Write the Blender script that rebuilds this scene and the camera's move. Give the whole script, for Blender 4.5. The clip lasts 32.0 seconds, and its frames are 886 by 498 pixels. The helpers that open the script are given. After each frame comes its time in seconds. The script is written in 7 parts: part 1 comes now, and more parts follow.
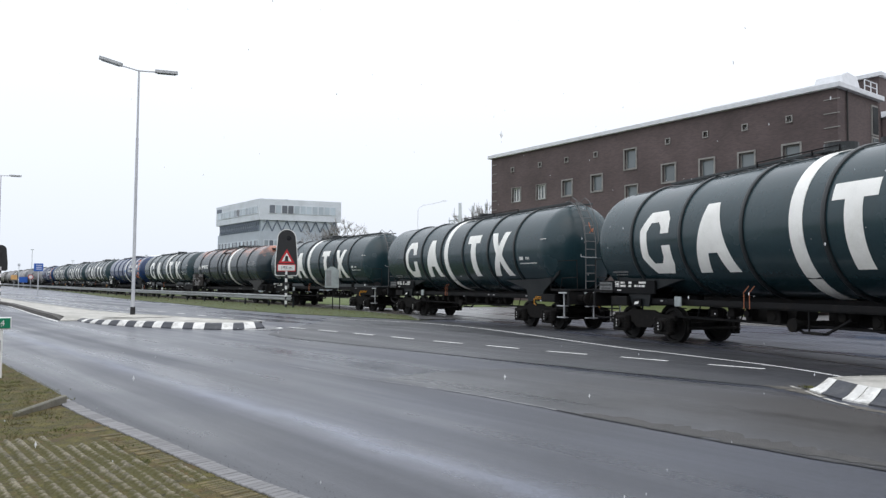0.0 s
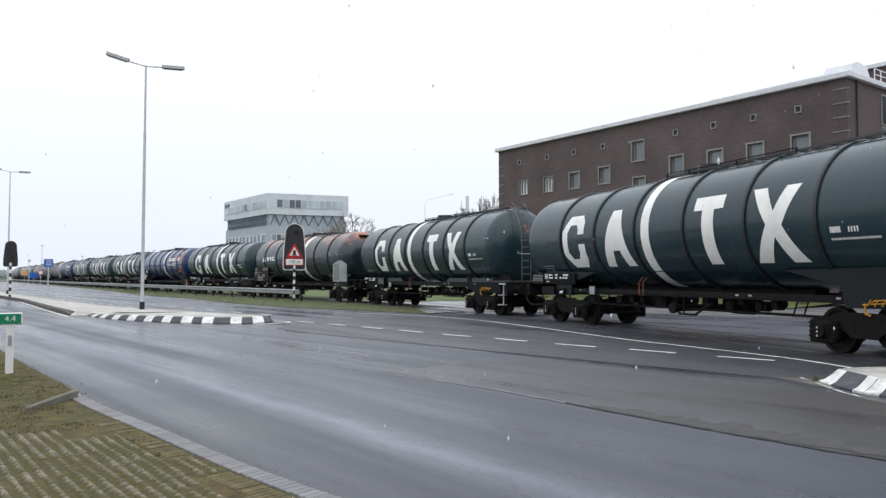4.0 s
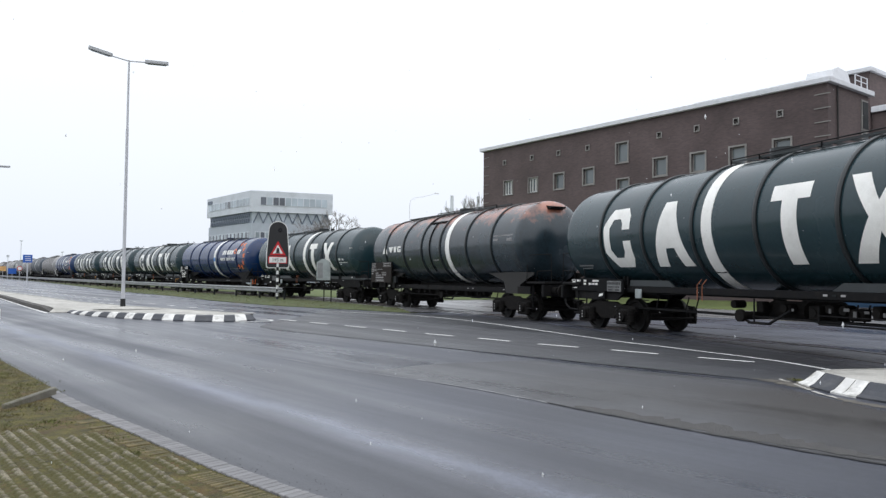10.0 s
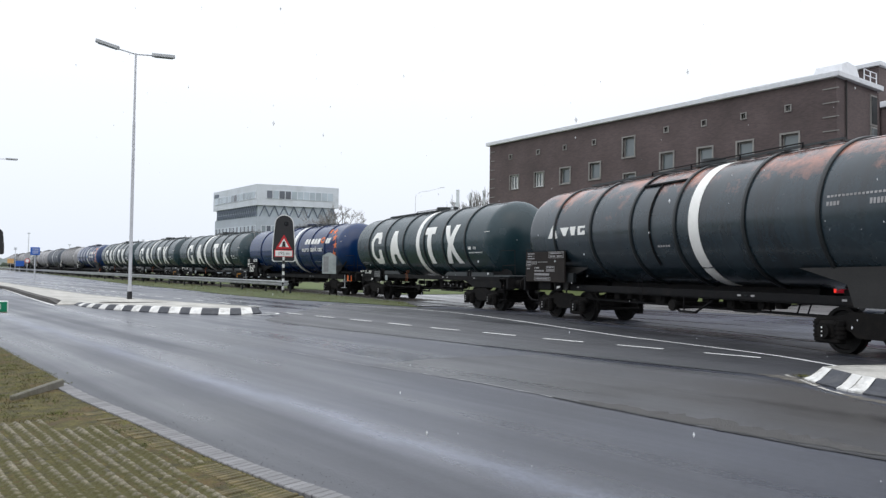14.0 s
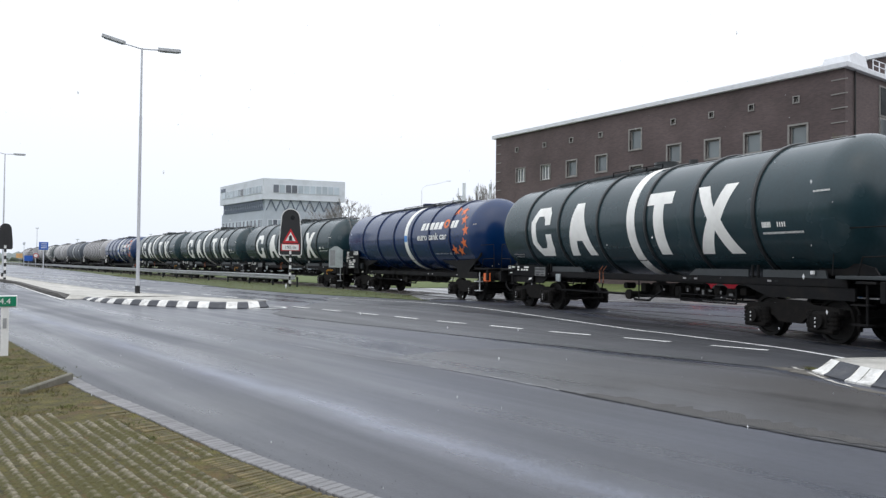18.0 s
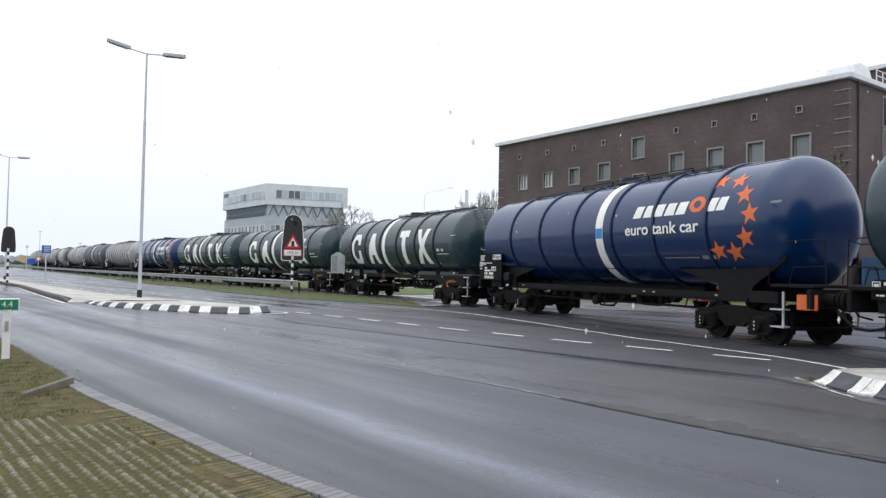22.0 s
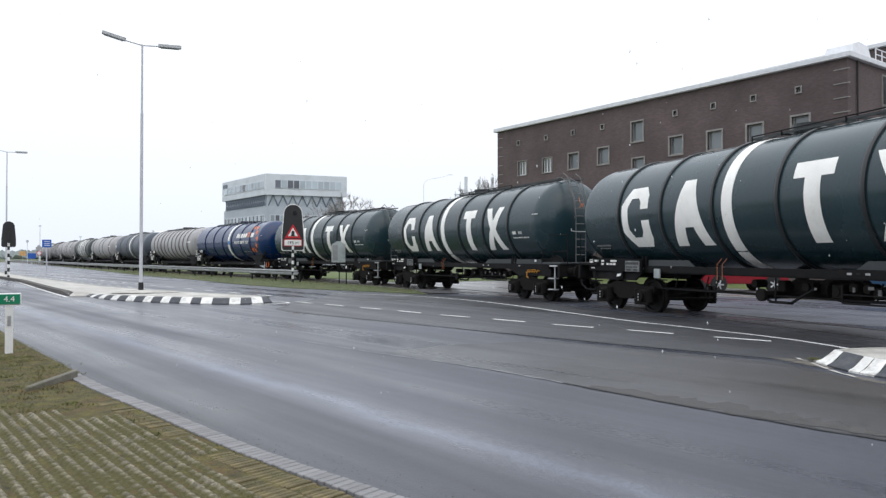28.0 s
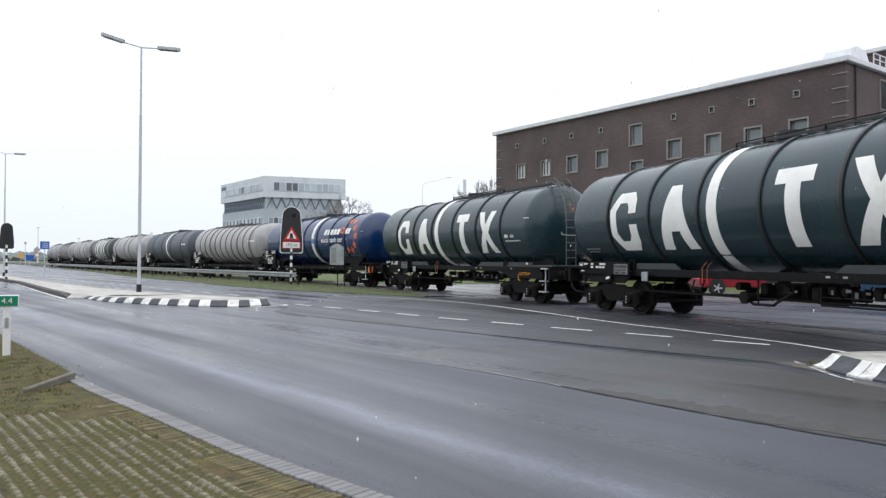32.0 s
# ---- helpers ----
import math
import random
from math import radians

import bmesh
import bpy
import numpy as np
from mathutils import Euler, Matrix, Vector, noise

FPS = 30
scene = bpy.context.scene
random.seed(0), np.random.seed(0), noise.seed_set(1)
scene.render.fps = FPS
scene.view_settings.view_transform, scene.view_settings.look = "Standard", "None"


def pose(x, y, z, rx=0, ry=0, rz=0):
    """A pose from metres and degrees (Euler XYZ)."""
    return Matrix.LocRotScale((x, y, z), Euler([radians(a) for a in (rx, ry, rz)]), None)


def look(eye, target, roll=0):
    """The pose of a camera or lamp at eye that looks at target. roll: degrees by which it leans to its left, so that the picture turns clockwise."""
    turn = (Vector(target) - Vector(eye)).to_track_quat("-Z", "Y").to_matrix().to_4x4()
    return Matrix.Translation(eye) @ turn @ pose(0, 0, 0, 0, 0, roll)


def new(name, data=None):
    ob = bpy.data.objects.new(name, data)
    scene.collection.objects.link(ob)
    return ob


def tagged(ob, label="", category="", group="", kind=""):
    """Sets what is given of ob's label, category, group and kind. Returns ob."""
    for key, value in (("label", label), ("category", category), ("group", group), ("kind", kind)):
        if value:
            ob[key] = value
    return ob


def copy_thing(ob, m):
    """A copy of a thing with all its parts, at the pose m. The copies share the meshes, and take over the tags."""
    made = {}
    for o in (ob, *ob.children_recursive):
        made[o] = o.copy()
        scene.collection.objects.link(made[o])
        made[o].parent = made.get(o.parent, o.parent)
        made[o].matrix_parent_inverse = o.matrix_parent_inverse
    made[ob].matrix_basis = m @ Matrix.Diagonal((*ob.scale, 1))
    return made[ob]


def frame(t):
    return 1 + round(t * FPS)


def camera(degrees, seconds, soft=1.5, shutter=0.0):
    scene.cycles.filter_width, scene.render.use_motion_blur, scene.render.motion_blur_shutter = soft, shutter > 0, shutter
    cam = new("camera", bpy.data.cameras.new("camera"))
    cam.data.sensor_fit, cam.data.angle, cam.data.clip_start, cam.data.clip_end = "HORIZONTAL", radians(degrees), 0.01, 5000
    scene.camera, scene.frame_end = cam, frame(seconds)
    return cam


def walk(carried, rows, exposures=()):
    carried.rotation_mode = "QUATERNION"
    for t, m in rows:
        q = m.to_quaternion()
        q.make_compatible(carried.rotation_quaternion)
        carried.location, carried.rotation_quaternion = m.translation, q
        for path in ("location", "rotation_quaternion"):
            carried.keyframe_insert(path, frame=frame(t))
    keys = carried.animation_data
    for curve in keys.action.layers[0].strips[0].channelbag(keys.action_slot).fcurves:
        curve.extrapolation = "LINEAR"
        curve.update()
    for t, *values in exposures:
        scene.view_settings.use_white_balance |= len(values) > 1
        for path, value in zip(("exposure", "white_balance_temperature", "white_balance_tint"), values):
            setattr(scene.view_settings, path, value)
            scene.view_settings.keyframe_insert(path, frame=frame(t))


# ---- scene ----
EYE = 1.518
cam = camera(62.98, 32.0, soft=1.38)
walk(cam, [
    (0, pose(0, 0, EYE, 92.731, -0.357, -0.659)),
    (0.5, pose(0, 0, EYE, 92.785, -0.386, -0.699)),
    (1, pose(0, 0, EYE, 92.745, -0.298, -0.698)),
    (1.5, pose(0, 0, EYE, 92.693, -0.054, -0.506)),
    (2, pose(0, 0, EYE, 92.640, 0.112, -0.379)),
    (2.5, pose(0, 0, EYE, 92.497, 0.063, -0.266)),
    (3, pose(0, 0, EYE, 92.333, 0.114, -0.238)),
    (3.5, pose(0, 0, EYE, 92.196, 0.046, -0.115)),
    (5.5, pose(0, 0, EYE, 92.195, -0.125, -0.060)),
    (6, pose(0, 0, EYE, 92.211, -0.174, -0.136)),
    (6.5, pose(0, 0, EYE, 92.187, -0.299, -0.379)),
    (7, pose(0, 0, EYE, 92.013, -0.591, -0.594)),
    (7.5, pose(0, 0, EYE, 91.947, -0.648, -0.928)),
    (8, pose(0, 0, EYE, 92.049, -0.572, -1.115)),
    (8.5, pose(0, 0, EYE, 92.102, -0.663, -1.176)),
    (9, pose(0, 0, EYE, 92.166, -0.768, -1.225)),
    (9.5, pose(0, 0, EYE, 92.224, -0.722, -1.332)),
    (10, pose(0, 0, EYE, 92.159, -0.531, -1.325)),
    (10.5, pose(0, 0, EYE, 92.087, -0.247, -1.151)),
    (11, pose(0, 0, EYE, 92.090, 0.026, -1.098)),
    (11.5, pose(0, 0, EYE, 92.152, -0.157, -1.212)),
    (12, pose(0, 0, EYE, 92.105, -0.540, -1.434)),
    (12.5, pose(0, 0, EYE, 92.051, -1.085, -1.584)),
    (13, pose(0, 0, EYE, 91.988, -1.267, -1.516)),
    (13.5, pose(0, 0, EYE, 91.862, -1.115, -1.290)),
    (14, pose(0, 0, EYE, 91.689, -0.772, -0.883)),
    (14.5, pose(0, 0, EYE, 91.626, -0.497, -0.731)),
    (16.5, pose(0, 0, EYE, 91.374, -0.834, -1.087)),
    (17, pose(0, 0, EYE, 91.335, -0.674, -0.799)),
    (17.5, pose(0, 0, EYE, 91.259, -0.574, -0.535)),
    (18, pose(0, 0, EYE, 91.160, -0.588, -0.370)),
    (18.5, pose(0, 0, EYE, 91.119, -0.819, -0.314)),
    (19, pose(0, 0, EYE, 90.988, -0.893, -0.320)),
    (19.5, pose(0, 0, EYE, 90.923, -0.632, -0.165)),
    (20, pose(0, 0, EYE, 91.015, -0.571, -0.096)),
    (20.5, pose(0, 0, EYE, 91.170, -0.773, -0.211)),
    (21, pose(0, 0, EYE, 91.449, -0.887, -0.390)),
    (21.5, pose(0, 0, EYE, 91.609, -0.941, -0.311)),
    (22, pose(0, 0, EYE, 91.690, -1.079, -0.212)),
    (22.5, pose(0, 0, EYE, 91.723, -1.234, -0.179)),
    (23, pose(0, 0, EYE, 91.734, -1.134, -0.204)),
    (23.5, pose(0, 0, EYE, 91.698, -0.858, -0.096)),
    (24, pose(0, 0, EYE, 91.628, -0.559, -0.019)),
    (24.5, pose(0, 0, EYE, 91.483, -0.622, -0.093)),
    (25, pose(0, 0, EYE, 91.262, -0.743, -0.191)),
    (25.5, pose(0, 0, EYE, 91.061, -0.713, -0.129)),
    (27.5, pose(0, 0, EYE, 90.842, -0.191, -0.123)),
    (28, pose(0, 0, EYE, 90.677, -0.068, -0.167)),
    (28.5, pose(0, 0, EYE, 90.648, -0.226, -0.160)),
    (29, pose(0, 0, EYE, 90.717, -0.407, -0.319)),
    (29.5, pose(0, 0, EYE, 90.720, -0.390, -0.504)),
    (30, pose(0, 0, EYE, 90.701, -0.192, -0.428)),
    (30.5, pose(0, 0, EYE, 90.645, -0.085, -0.349)),
    (31, pose(0, 0, EYE, 90.650, 0.025, -0.242)),
    (31.5, pose(0, 0, EYE, 90.738, -0.053, -0.238)),
    (32, pose(0, 0, EYE, 90.899, -0.214, -0.287))
], exposures=[(0.0, 0.0), (14.5, 0.0), (17.0, 0.05), (32.0, 0.08)])

# ---- light: a bright overcast winter sky ----
world = bpy.data.worlds.new("overcast")
scene.world = world
world.use_nodes = True
wn, wl = world.node_tree.nodes, world.node_tree.links
wn.clear()
w_out = wn.new("ShaderNodeOutputWorld")
w_bg = wn.new("ShaderNodeBackground")
w_sky = wn.new("ShaderNodeTexSky")
w_sky.sky_type = "NISHITA"
w_sky.sun_disc = False
w_sky.sun_elevation, w_sky.sun_rotation = radians(48), radians(150)
w_sky.dust_density = 6.0
w_sky_gain = wn.new("ShaderNodeMixRGB")
w_sky_gain.blend_type, w_sky_gain.inputs[0].default_value = "MULTIPLY", 1.0
w_sky_gain.inputs[2].default_value = (0.1, 0.1, 0.1, 1)
w_coord = wn.new("ShaderNodeTexCoord")
w_sep = wn.new("ShaderNodeSeparateXYZ")
w_ramp = wn.new("ShaderNodeValToRGB")
w_ramp.color_ramp.elements[0].position, w_ramp.color_ramp.elements[0].color = 0.0, (0.9, 0.965, 1.07, 1)
w_ramp.color_ramp.elements[1].position, w_ramp.color_ramp.elements[1].color = 0.22, (1.06, 1.11, 1.19, 1)
el = w_ramp.color_ramp.elements.new(1.0)
el.color = (1.85, 1.94, 2.08, 1)
w_mix = wn.new("ShaderNodeMixRGB")
w_mix.inputs[0].default_value = 0.92
wl.new(w_coord.outputs["Generated"], w_sep.inputs[0])
wl.new(w_sep.outputs["Z"], w_ramp.inputs[0])
wl.new(w_sky.outputs[0], w_sky_gain.inputs[1])
wl.new(w_sky_gain.outputs[0], w_mix.inputs[1])
wl.new(w_ramp.outputs[0], w_mix.inputs[2])
wl.new(w_mix.outputs[0], w_bg.inputs[0])
w_bg.inputs[1].default_value = 1.0
wl.new(w_bg.outputs[0], w_out.inputs[0])

sun_data = bpy.data.lights.new("sun", "SUN")
sun_data.energy, sun_data.angle, sun_data.color = 0.2, radians(80), (1.0, 0.98, 0.96)
sun = new("sun", sun_data)
sun.matrix_world = look((0, 0, 50), (-4, 12, 0))
tagged(sun, "", "", "", "")

# ---- materials ----
MATS = {}


def mat(name, color, rough=0.6, metal=0.0, var=0.12, scale=3.0, fine=40.0, bump=0.0, stain=None, stain_amt=0.0,
        stain_scale=0.8, streak=None, random_amt=0.0, rough_var=0.1, spec=0.5, stretch=(1, 1, 1), coord="Object"):
    """Paint, metal, stone: a base colour varied at two scales, with optional stains, relief and vertical streaks."""
    if name in MATS:
        return MATS[name]
    m = bpy.data.materials.new(name)
    m.use_nodes = True
    n, l = m.node_tree.nodes, m.node_tree.links
    b = n["Principled BSDF"]
    b.inputs["Metallic"].default_value = metal
    b.inputs["Specular IOR Level"].default_value = spec
    tc = n.new("ShaderNodeTexCoord")
    mp = n.new("ShaderNodeMapping")
    mp.inputs["Scale"].default_value = stretch
    l.new(tc.outputs[coord], mp.inputs[0])
    big = n.new("ShaderNodeTexNoise")
    big.inputs["Scale"].default_value, big.inputs["Detail"].default_value = scale, 6
    small = n.new("ShaderNodeTexNoise")
    small.inputs["Scale"].default_value, small.inputs["Detail"].default_value = fine, 4
    l.new(mp.outputs[0], big.inputs[0])
    l.new(mp.outputs[0], small.inputs[0])
    mr = n.new("ShaderNodeMapRange")
    mr.inputs[1].default_value, mr.inputs[2].default_value = 0.3, 0.7
    mr.inputs[3].default_value, mr.inputs[4].default_value = 1 - var, 1 + var
    l.new(big.outputs[0], mr.inputs[0])
    mr2 = n.new("ShaderNodeMapRange")
    mr2.inputs[1].default_value, mr2.inputs[2].default_value = 0.3, 0.7
    mr2.inputs[3].default_value, mr2.inputs[4].default_value = 1 - var * 0.6, 1 + var * 0.6
    l.new(small.outputs[0], mr2.inputs[0])
    mul = n.new("ShaderNodeMath")
    mul.operation = "MULTIPLY"
    l.new(mr.outputs[0], mul.inputs[0])
    l.new(mr2.outputs[0], mul.inputs[1])
    last = mul.outputs[0]
    if random_amt:
        oi = n.new("ShaderNodeObjectInfo")
        mr3 = n.new("ShaderNodeMapRange")
        mr3.inputs[3].default_value, mr3.inputs[4].default_value = 1 - random_amt, 1 + random_amt
        l.new(oi.outputs["Random"], mr3.inputs[0])
        mul2 = n.new("ShaderNodeMath")
        mul2.operation = "MULTIPLY"
        l.new(last, mul2.inputs[0])
        l.new(mr3.outputs[0], mul2.inputs[1])
        last = mul2.outputs[0]
    sc = n.new("ShaderNodeVectorMath")
    sc.operation = "SCALE"
    sc.inputs[0].default_value = color
    l.new(last, sc.inputs["Scale"])
    out = sc.outputs[0]
    if stain:
        st = n.new("ShaderNodeTexNoise")
        st.inputs["Scale"].default_value, st.inputs["Detail"].default_value = stain_scale, 8
        st.inputs["Roughness"].default_value = 0.65
        mp2 = n.new("ShaderNodeMapping")
        mp2.inputs["Scale"].default_value = streak or (1, 1, 1)
        mp2.inputs["Location"].default_value = (3.1, 1.7, 0.4)
        l.new(tc.outputs[coord], mp2.inputs[0])
        l.new(mp2.outputs[0], st.inputs[0])
        rp = n.new("ShaderNodeMapRange")
        rp.inputs[1].default_value, rp.inputs[2].default_value = 0.5, 0.72
        rp.inputs[3].default_value, rp.inputs[4].default_value = 0.0, stain_amt
        l.new(st.outputs[0], rp.inputs[0])
        mx = n.new("ShaderNodeMixRGB")
        mx.inputs[2].default_value = (*stain, 1)
        l.new(rp.outputs[0], mx.inputs[0])
        l.new(out, mx.inputs[1])
        out = mx.outputs[0]
    l.new(out, b.inputs["Base Color"])
    rr = n.new("ShaderNodeMapRange")
    rr.inputs[1].default_value, rr.inputs[2].default_value = 0.3, 0.7
    rr.inputs[3].default_value, rr.inputs[4].default_value = max(rough - rough_var, 0.02), min(rough + rough_var, 1)
    l.new(big.outputs[0], rr.inputs[0])
    l.new(rr.outputs[0], b.inputs["Roughness"])
    if bump:
        bp = n.new("ShaderNodeBump")
        bp.inputs["Strength"].default_value, bp.inputs["Distance"].default_value = bump, 0.02
        l.new(small.outputs[0], bp.inputs["Height"])
        l.new(bp.outputs[0], b.inputs["Normal"])
    MATS[name] = m
    return m


def asphalt(name, base, turn, patch=0.25, wet=0.5, tracks=(), dirt=None):
    """Damp asphalt: fine grain, worn wheel tracks along the lane (turn: degrees), patches and damp streaks."""
    m = bpy.data.materials.new(name)
    m.use_nodes = True
    n, l = m.node_tree.nodes, m.node_tree.links
    b = n["Principled BSDF"]
    tc = n.new("ShaderNodeTexCoord")
    mp = n.new("ShaderNodeMapping")
    mp.inputs["Rotation"].default_value = (0, 0, radians(turn))
    l.new(tc.outputs["Object"], mp.inputs[0])
    lane = n.new("ShaderNodeMapping")
    lane.inputs["Scale"].default_value = (0.05, 0.9, 1)
    l.new(mp.outputs[0], lane.inputs[0])
    t1 = n.new("ShaderNodeTexNoise")
    t1.inputs["Scale"].default_value, t1.inputs["Detail"].default_value = 1.0, 5
    l.new(lane.outputs[0], t1.inputs[0])
    t2 = n.new("ShaderNodeTexNoise")
    t2.inputs["Scale"].default_value, t2.inputs["Detail"].default_value = 0.35, 6
    l.new(mp.outputs[0], t2.inputs[0])
    t3 = n.new("ShaderNodeTexNoise")
    t3.inputs["Scale"].default_value, t3.inputs["Detail"].default_value = 55, 3
    l.new(mp.outputs[0], t3.inputs[0])

    def rng(src, lo, hi, a, c):
        r = n.new("ShaderNodeMapRange")
        r.inputs[1].default_value, r.inputs[2].default_value = lo, hi
        r.inputs[3].default_value, r.inputs[4].default_value = a, c
        l.new(src, r.inputs[0])
        return r.outputs[0]

    def math_node(op, a, c):
        r = n.new("ShaderNodeMath")
        r.operation = op
        l.new(a, r.inputs[0])
        l.new(c, r.inputs[1])
        return r.outputs[0]
    v = math_node("MULTIPLY", rng(t1.outputs[0], 0.35, 0.68, 0.9, 1.14), rng(t2.outputs[0], 0.35, 0.65, 1 - patch, 1 + patch))
    v = math_node("MULTIPLY", v, rng(t3.outputs[0], 0.3, 0.7, 0.82, 1.18))
    grit = n.new("ShaderNodeTexNoise")
    grit.inputs["Scale"].default_value, grit.inputs["Detail"].default_value = 14, 5
    l.new(mp.outputs[0], grit.inputs[0])
    v = math_node("MULTIPLY", v, rng(grit.outputs[0], 0.3, 0.7, 0.86, 1.14))
    streak = None
    if tracks:
        # tracks along the lane: lightness at distances across it
        sep = n.new("ShaderNodeSeparateXYZ")
        l.new(mp.outputs[0], sep.inputs[0])
        soft = n.new("ShaderNodeTexNoise")
        soft.inputs["Scale"].default_value, soft.inputs["Detail"].default_value = 0.8, 7
        soft.inputs["Roughness"].default_value = 0.6
        l.new(mp.outputs[0], soft.inputs[0])
        across = math_node("ADD", sep.outputs[1], rng(soft.outputs[0], 0.2, 0.8, -0.18, 0.18))
        lo, hi = tracks[0][0], tracks[-1][0]
        ramp = n.new("ShaderNodeValToRGB")
        ramp.color_ramp.interpolation = "B_SPLINE"
        while len(ramp.color_ramp.elements) < len(tracks):
            ramp.color_ramp.elements.new(0.5)
        for el_, (d, g) in zip(ramp.color_ramp.elements, tracks):
            el_.position = (d - lo) / (hi - lo)
        for el_, (d, g) in zip(ramp.color_ramp.elements, tracks):
            el_.color = (g / 3, g / 3, g / 3, 1)
        l.new(rng(across, lo, hi, 0.0, 1.0), ramp.inputs[0])
        streak = rng(ramp.outputs[0], 0.0, 1.0, 0.0, 3.0)
        v = math_node("MULTIPLY", v, streak)
    sc = n.new("ShaderNodeVectorMath")
    sc.operation = "SCALE"
    sc.inputs[0].default_value = base
    l.new(v, sc.inputs["Scale"])
    colour = sc.outputs[0]
    if dirt:
        # mud carried onto the road
        dist = n.new("ShaderNodeVectorMath")
        dist.operation = "DISTANCE"
        l.new(tc.outputs["Object"], dist.inputs[0])
        dist.inputs[1].default_value = (dirt[0], dirt[1], 0)
        edge = math_node("ADD", dist.outputs["Value"], rng(t2.outputs[0], 0.3, 0.7, -1.3, 1.3))
        mx = n.new("ShaderNodeMixRGB")
        mx.inputs[2].default_value = (0.03, 0.025, 0.021, 1)
        l.new(rng(edge, dirt[2] * 0.3, dirt[2], 0.75, 0.0), mx.inputs[0])
        l.new(colour, mx.inputs[1])
        colour = mx.outputs[0]
    l.new(colour, b.inputs["Base Color"])
    l.new(math_node("ADD", rng(t1.outputs[0], 0.36, 0.66, wet + 0.18, wet - 0.14), rng(t2.outputs[0], 0.3, 0.7, -0.06, 0.08)), b.inputs["Roughness"])
    bp = n.new("ShaderNodeBump")
    bp.inputs["Strength"].default_value, bp.inputs["Distance"].default_value = 0.35, 0.006
    l.new(t3.outputs[0], bp.inputs["Height"])
    l.new(bp.outputs[0], b.inputs["Normal"])
    MATS[name] = m
    return m


# (metres across, lightness): a pale streak near 4, paler again beyond 15
TRACKS = ((2.2, 0.6), (2.9, 0.7), (3.4, 0.8), (3.8, 1.15), (3.97, 3.2), (4.14, 1.25), (4.5, 0.95), (5.0, 0.9), (5.5, 1.0), (5.8, 1.12), (6.2, 1.0), (6.9, 0.95), (7.6, 1.1), (9.0, 1.0), (15.4, 1.0), (17.4, 1.7), (19.0, 1.6))
M_ROAD = asphalt("asphalt_near", (0.046, 0.05, 0.065), 50.5, 0.2, 0.3, TRACKS)
M_ROADMID = asphalt("asphalt_old", (0.057, 0.0585, 0.065), 48, 0.2, 0.4, (), (5.2, 8.3, 4.3))
M_ROAD2 = asphalt("asphalt_dark_lane", (0.04, 0.0415, 0.047), 52, 0.25, 0.46)
M_ROADRAW = mat("coarse_asphalt", (0.05, 0.047, 0.045), 0.6, var=0.4, scale=5, fine=45, bump=0.9, stain=(0.035, 0.032, 0.03), stain_amt=0.8, stain_scale=7)
M_LOT = asphalt("asphalt_lot", (0.17, 0.168, 0.17), 60, 0.2, 0.32)
M_LINE = mat("road_paint", (0.7, 0.7, 0.68), 0.6, var=0.18, scale=2, fine=60, stain=(0.2, 0.2, 0.2), stain_amt=0.5, stain_scale=9)
M_SEAM = mat("tar_seam", (0.014, 0.014, 0.015), 0.65, var=0.2)
M_SEAM_LIGHT = mat("worn_seam", (0.3, 0.3, 0.31), 0.7, var=0.5, scale=4)
M_GRASS = mat("verge_grass", (0.07, 0.09, 0.03), 0.9, var=0.4, scale=1.3, fine=30, bump=0.6, stain=(0.14, 0.11, 0.05), stain_amt=0.6, stain_scale=0.5)
M_LAWN = mat("lawn", (0.09, 0.118, 0.03), 0.9, var=0.3, scale=1.2, fine=30, bump=0.5, stain=(0.13, 0.12, 0.05), stain_amt=0.5, stain_scale=0.5)
M_BLADE = mat("grass_blades", (0.1, 0.108, 0.03), 0.85, var=0.5, scale=4, fine=14, stain=(0.15, 0.095, 0.045), stain_amt=1.0, stain_scale=1.8)
M_MOSS = mat("mossy_soil", (0.074, 0.063, 0.017), 0.95, var=0.6, scale=6, fine=50, bump=0.9, stain=(0.11, 0.06, 0.025), stain_amt=0.9, stain_scale=3.0)
M_BRICK_G = mat("gutter_brick", (0.2, 0.197, 0.2), 0.75, var=0.14, scale=8, fine=60, bump=0.4, random_amt=0.16)
M_BRICK_M = mat("mossy_brick", (0.13, 0.104, 0.052), 0.9, var=0.3, scale=6, fine=50, bump=0.5, random_amt=0.2, stain=(0.07, 0.07, 0.03), stain_amt=0.8, stain_scale=5)
M_CONCD = mat("dark_mossy_concrete", (0.16, 0.15, 0.12), 0.9, var=0.25, scale=4, fine=40, bump=0.4, stain=(0.07, 0.07, 0.03), stain_amt=0.7, stain_scale=5)
M_CONC = mat("weathered_concrete", (0.34, 0.33, 0.3), 0.85, var=0.2, scale=2, fine=40, bump=0.4, stain=(0.12, 0.11, 0.08), stain_amt=0.6, stain_scale=3)
M_KERBD = mat("blackened_kerb", (0.065, 0.06, 0.055), 0.85, var=0.3, scale=3, fine=40, bump=0.4, stain=(0.14, 0.13, 0.11), stain_amt=0.5, stain_scale=2)
M_ISLE = mat("island_paving", (0.43, 0.415, 0.38), 0.8, var=0.24, scale=1.8, fine=25, stain=(0.2, 0.185, 0.15), stain_amt=0.75, stain_scale=1.3)
M_BWHITE = mat("block_white", (0.69, 0.68, 0.65), 0.6, var=0.14, scale=4, stain=(0.25, 0.24, 0.21), stain_amt=0.8, stain_scale=4)
M_BBLACK = mat("block_black", (0.038, 0.041, 0.05), 0.6, var=0.3, scale=4, stain=(0.12, 0.12, 0.12), stain_amt=0.5, stain_scale=4)
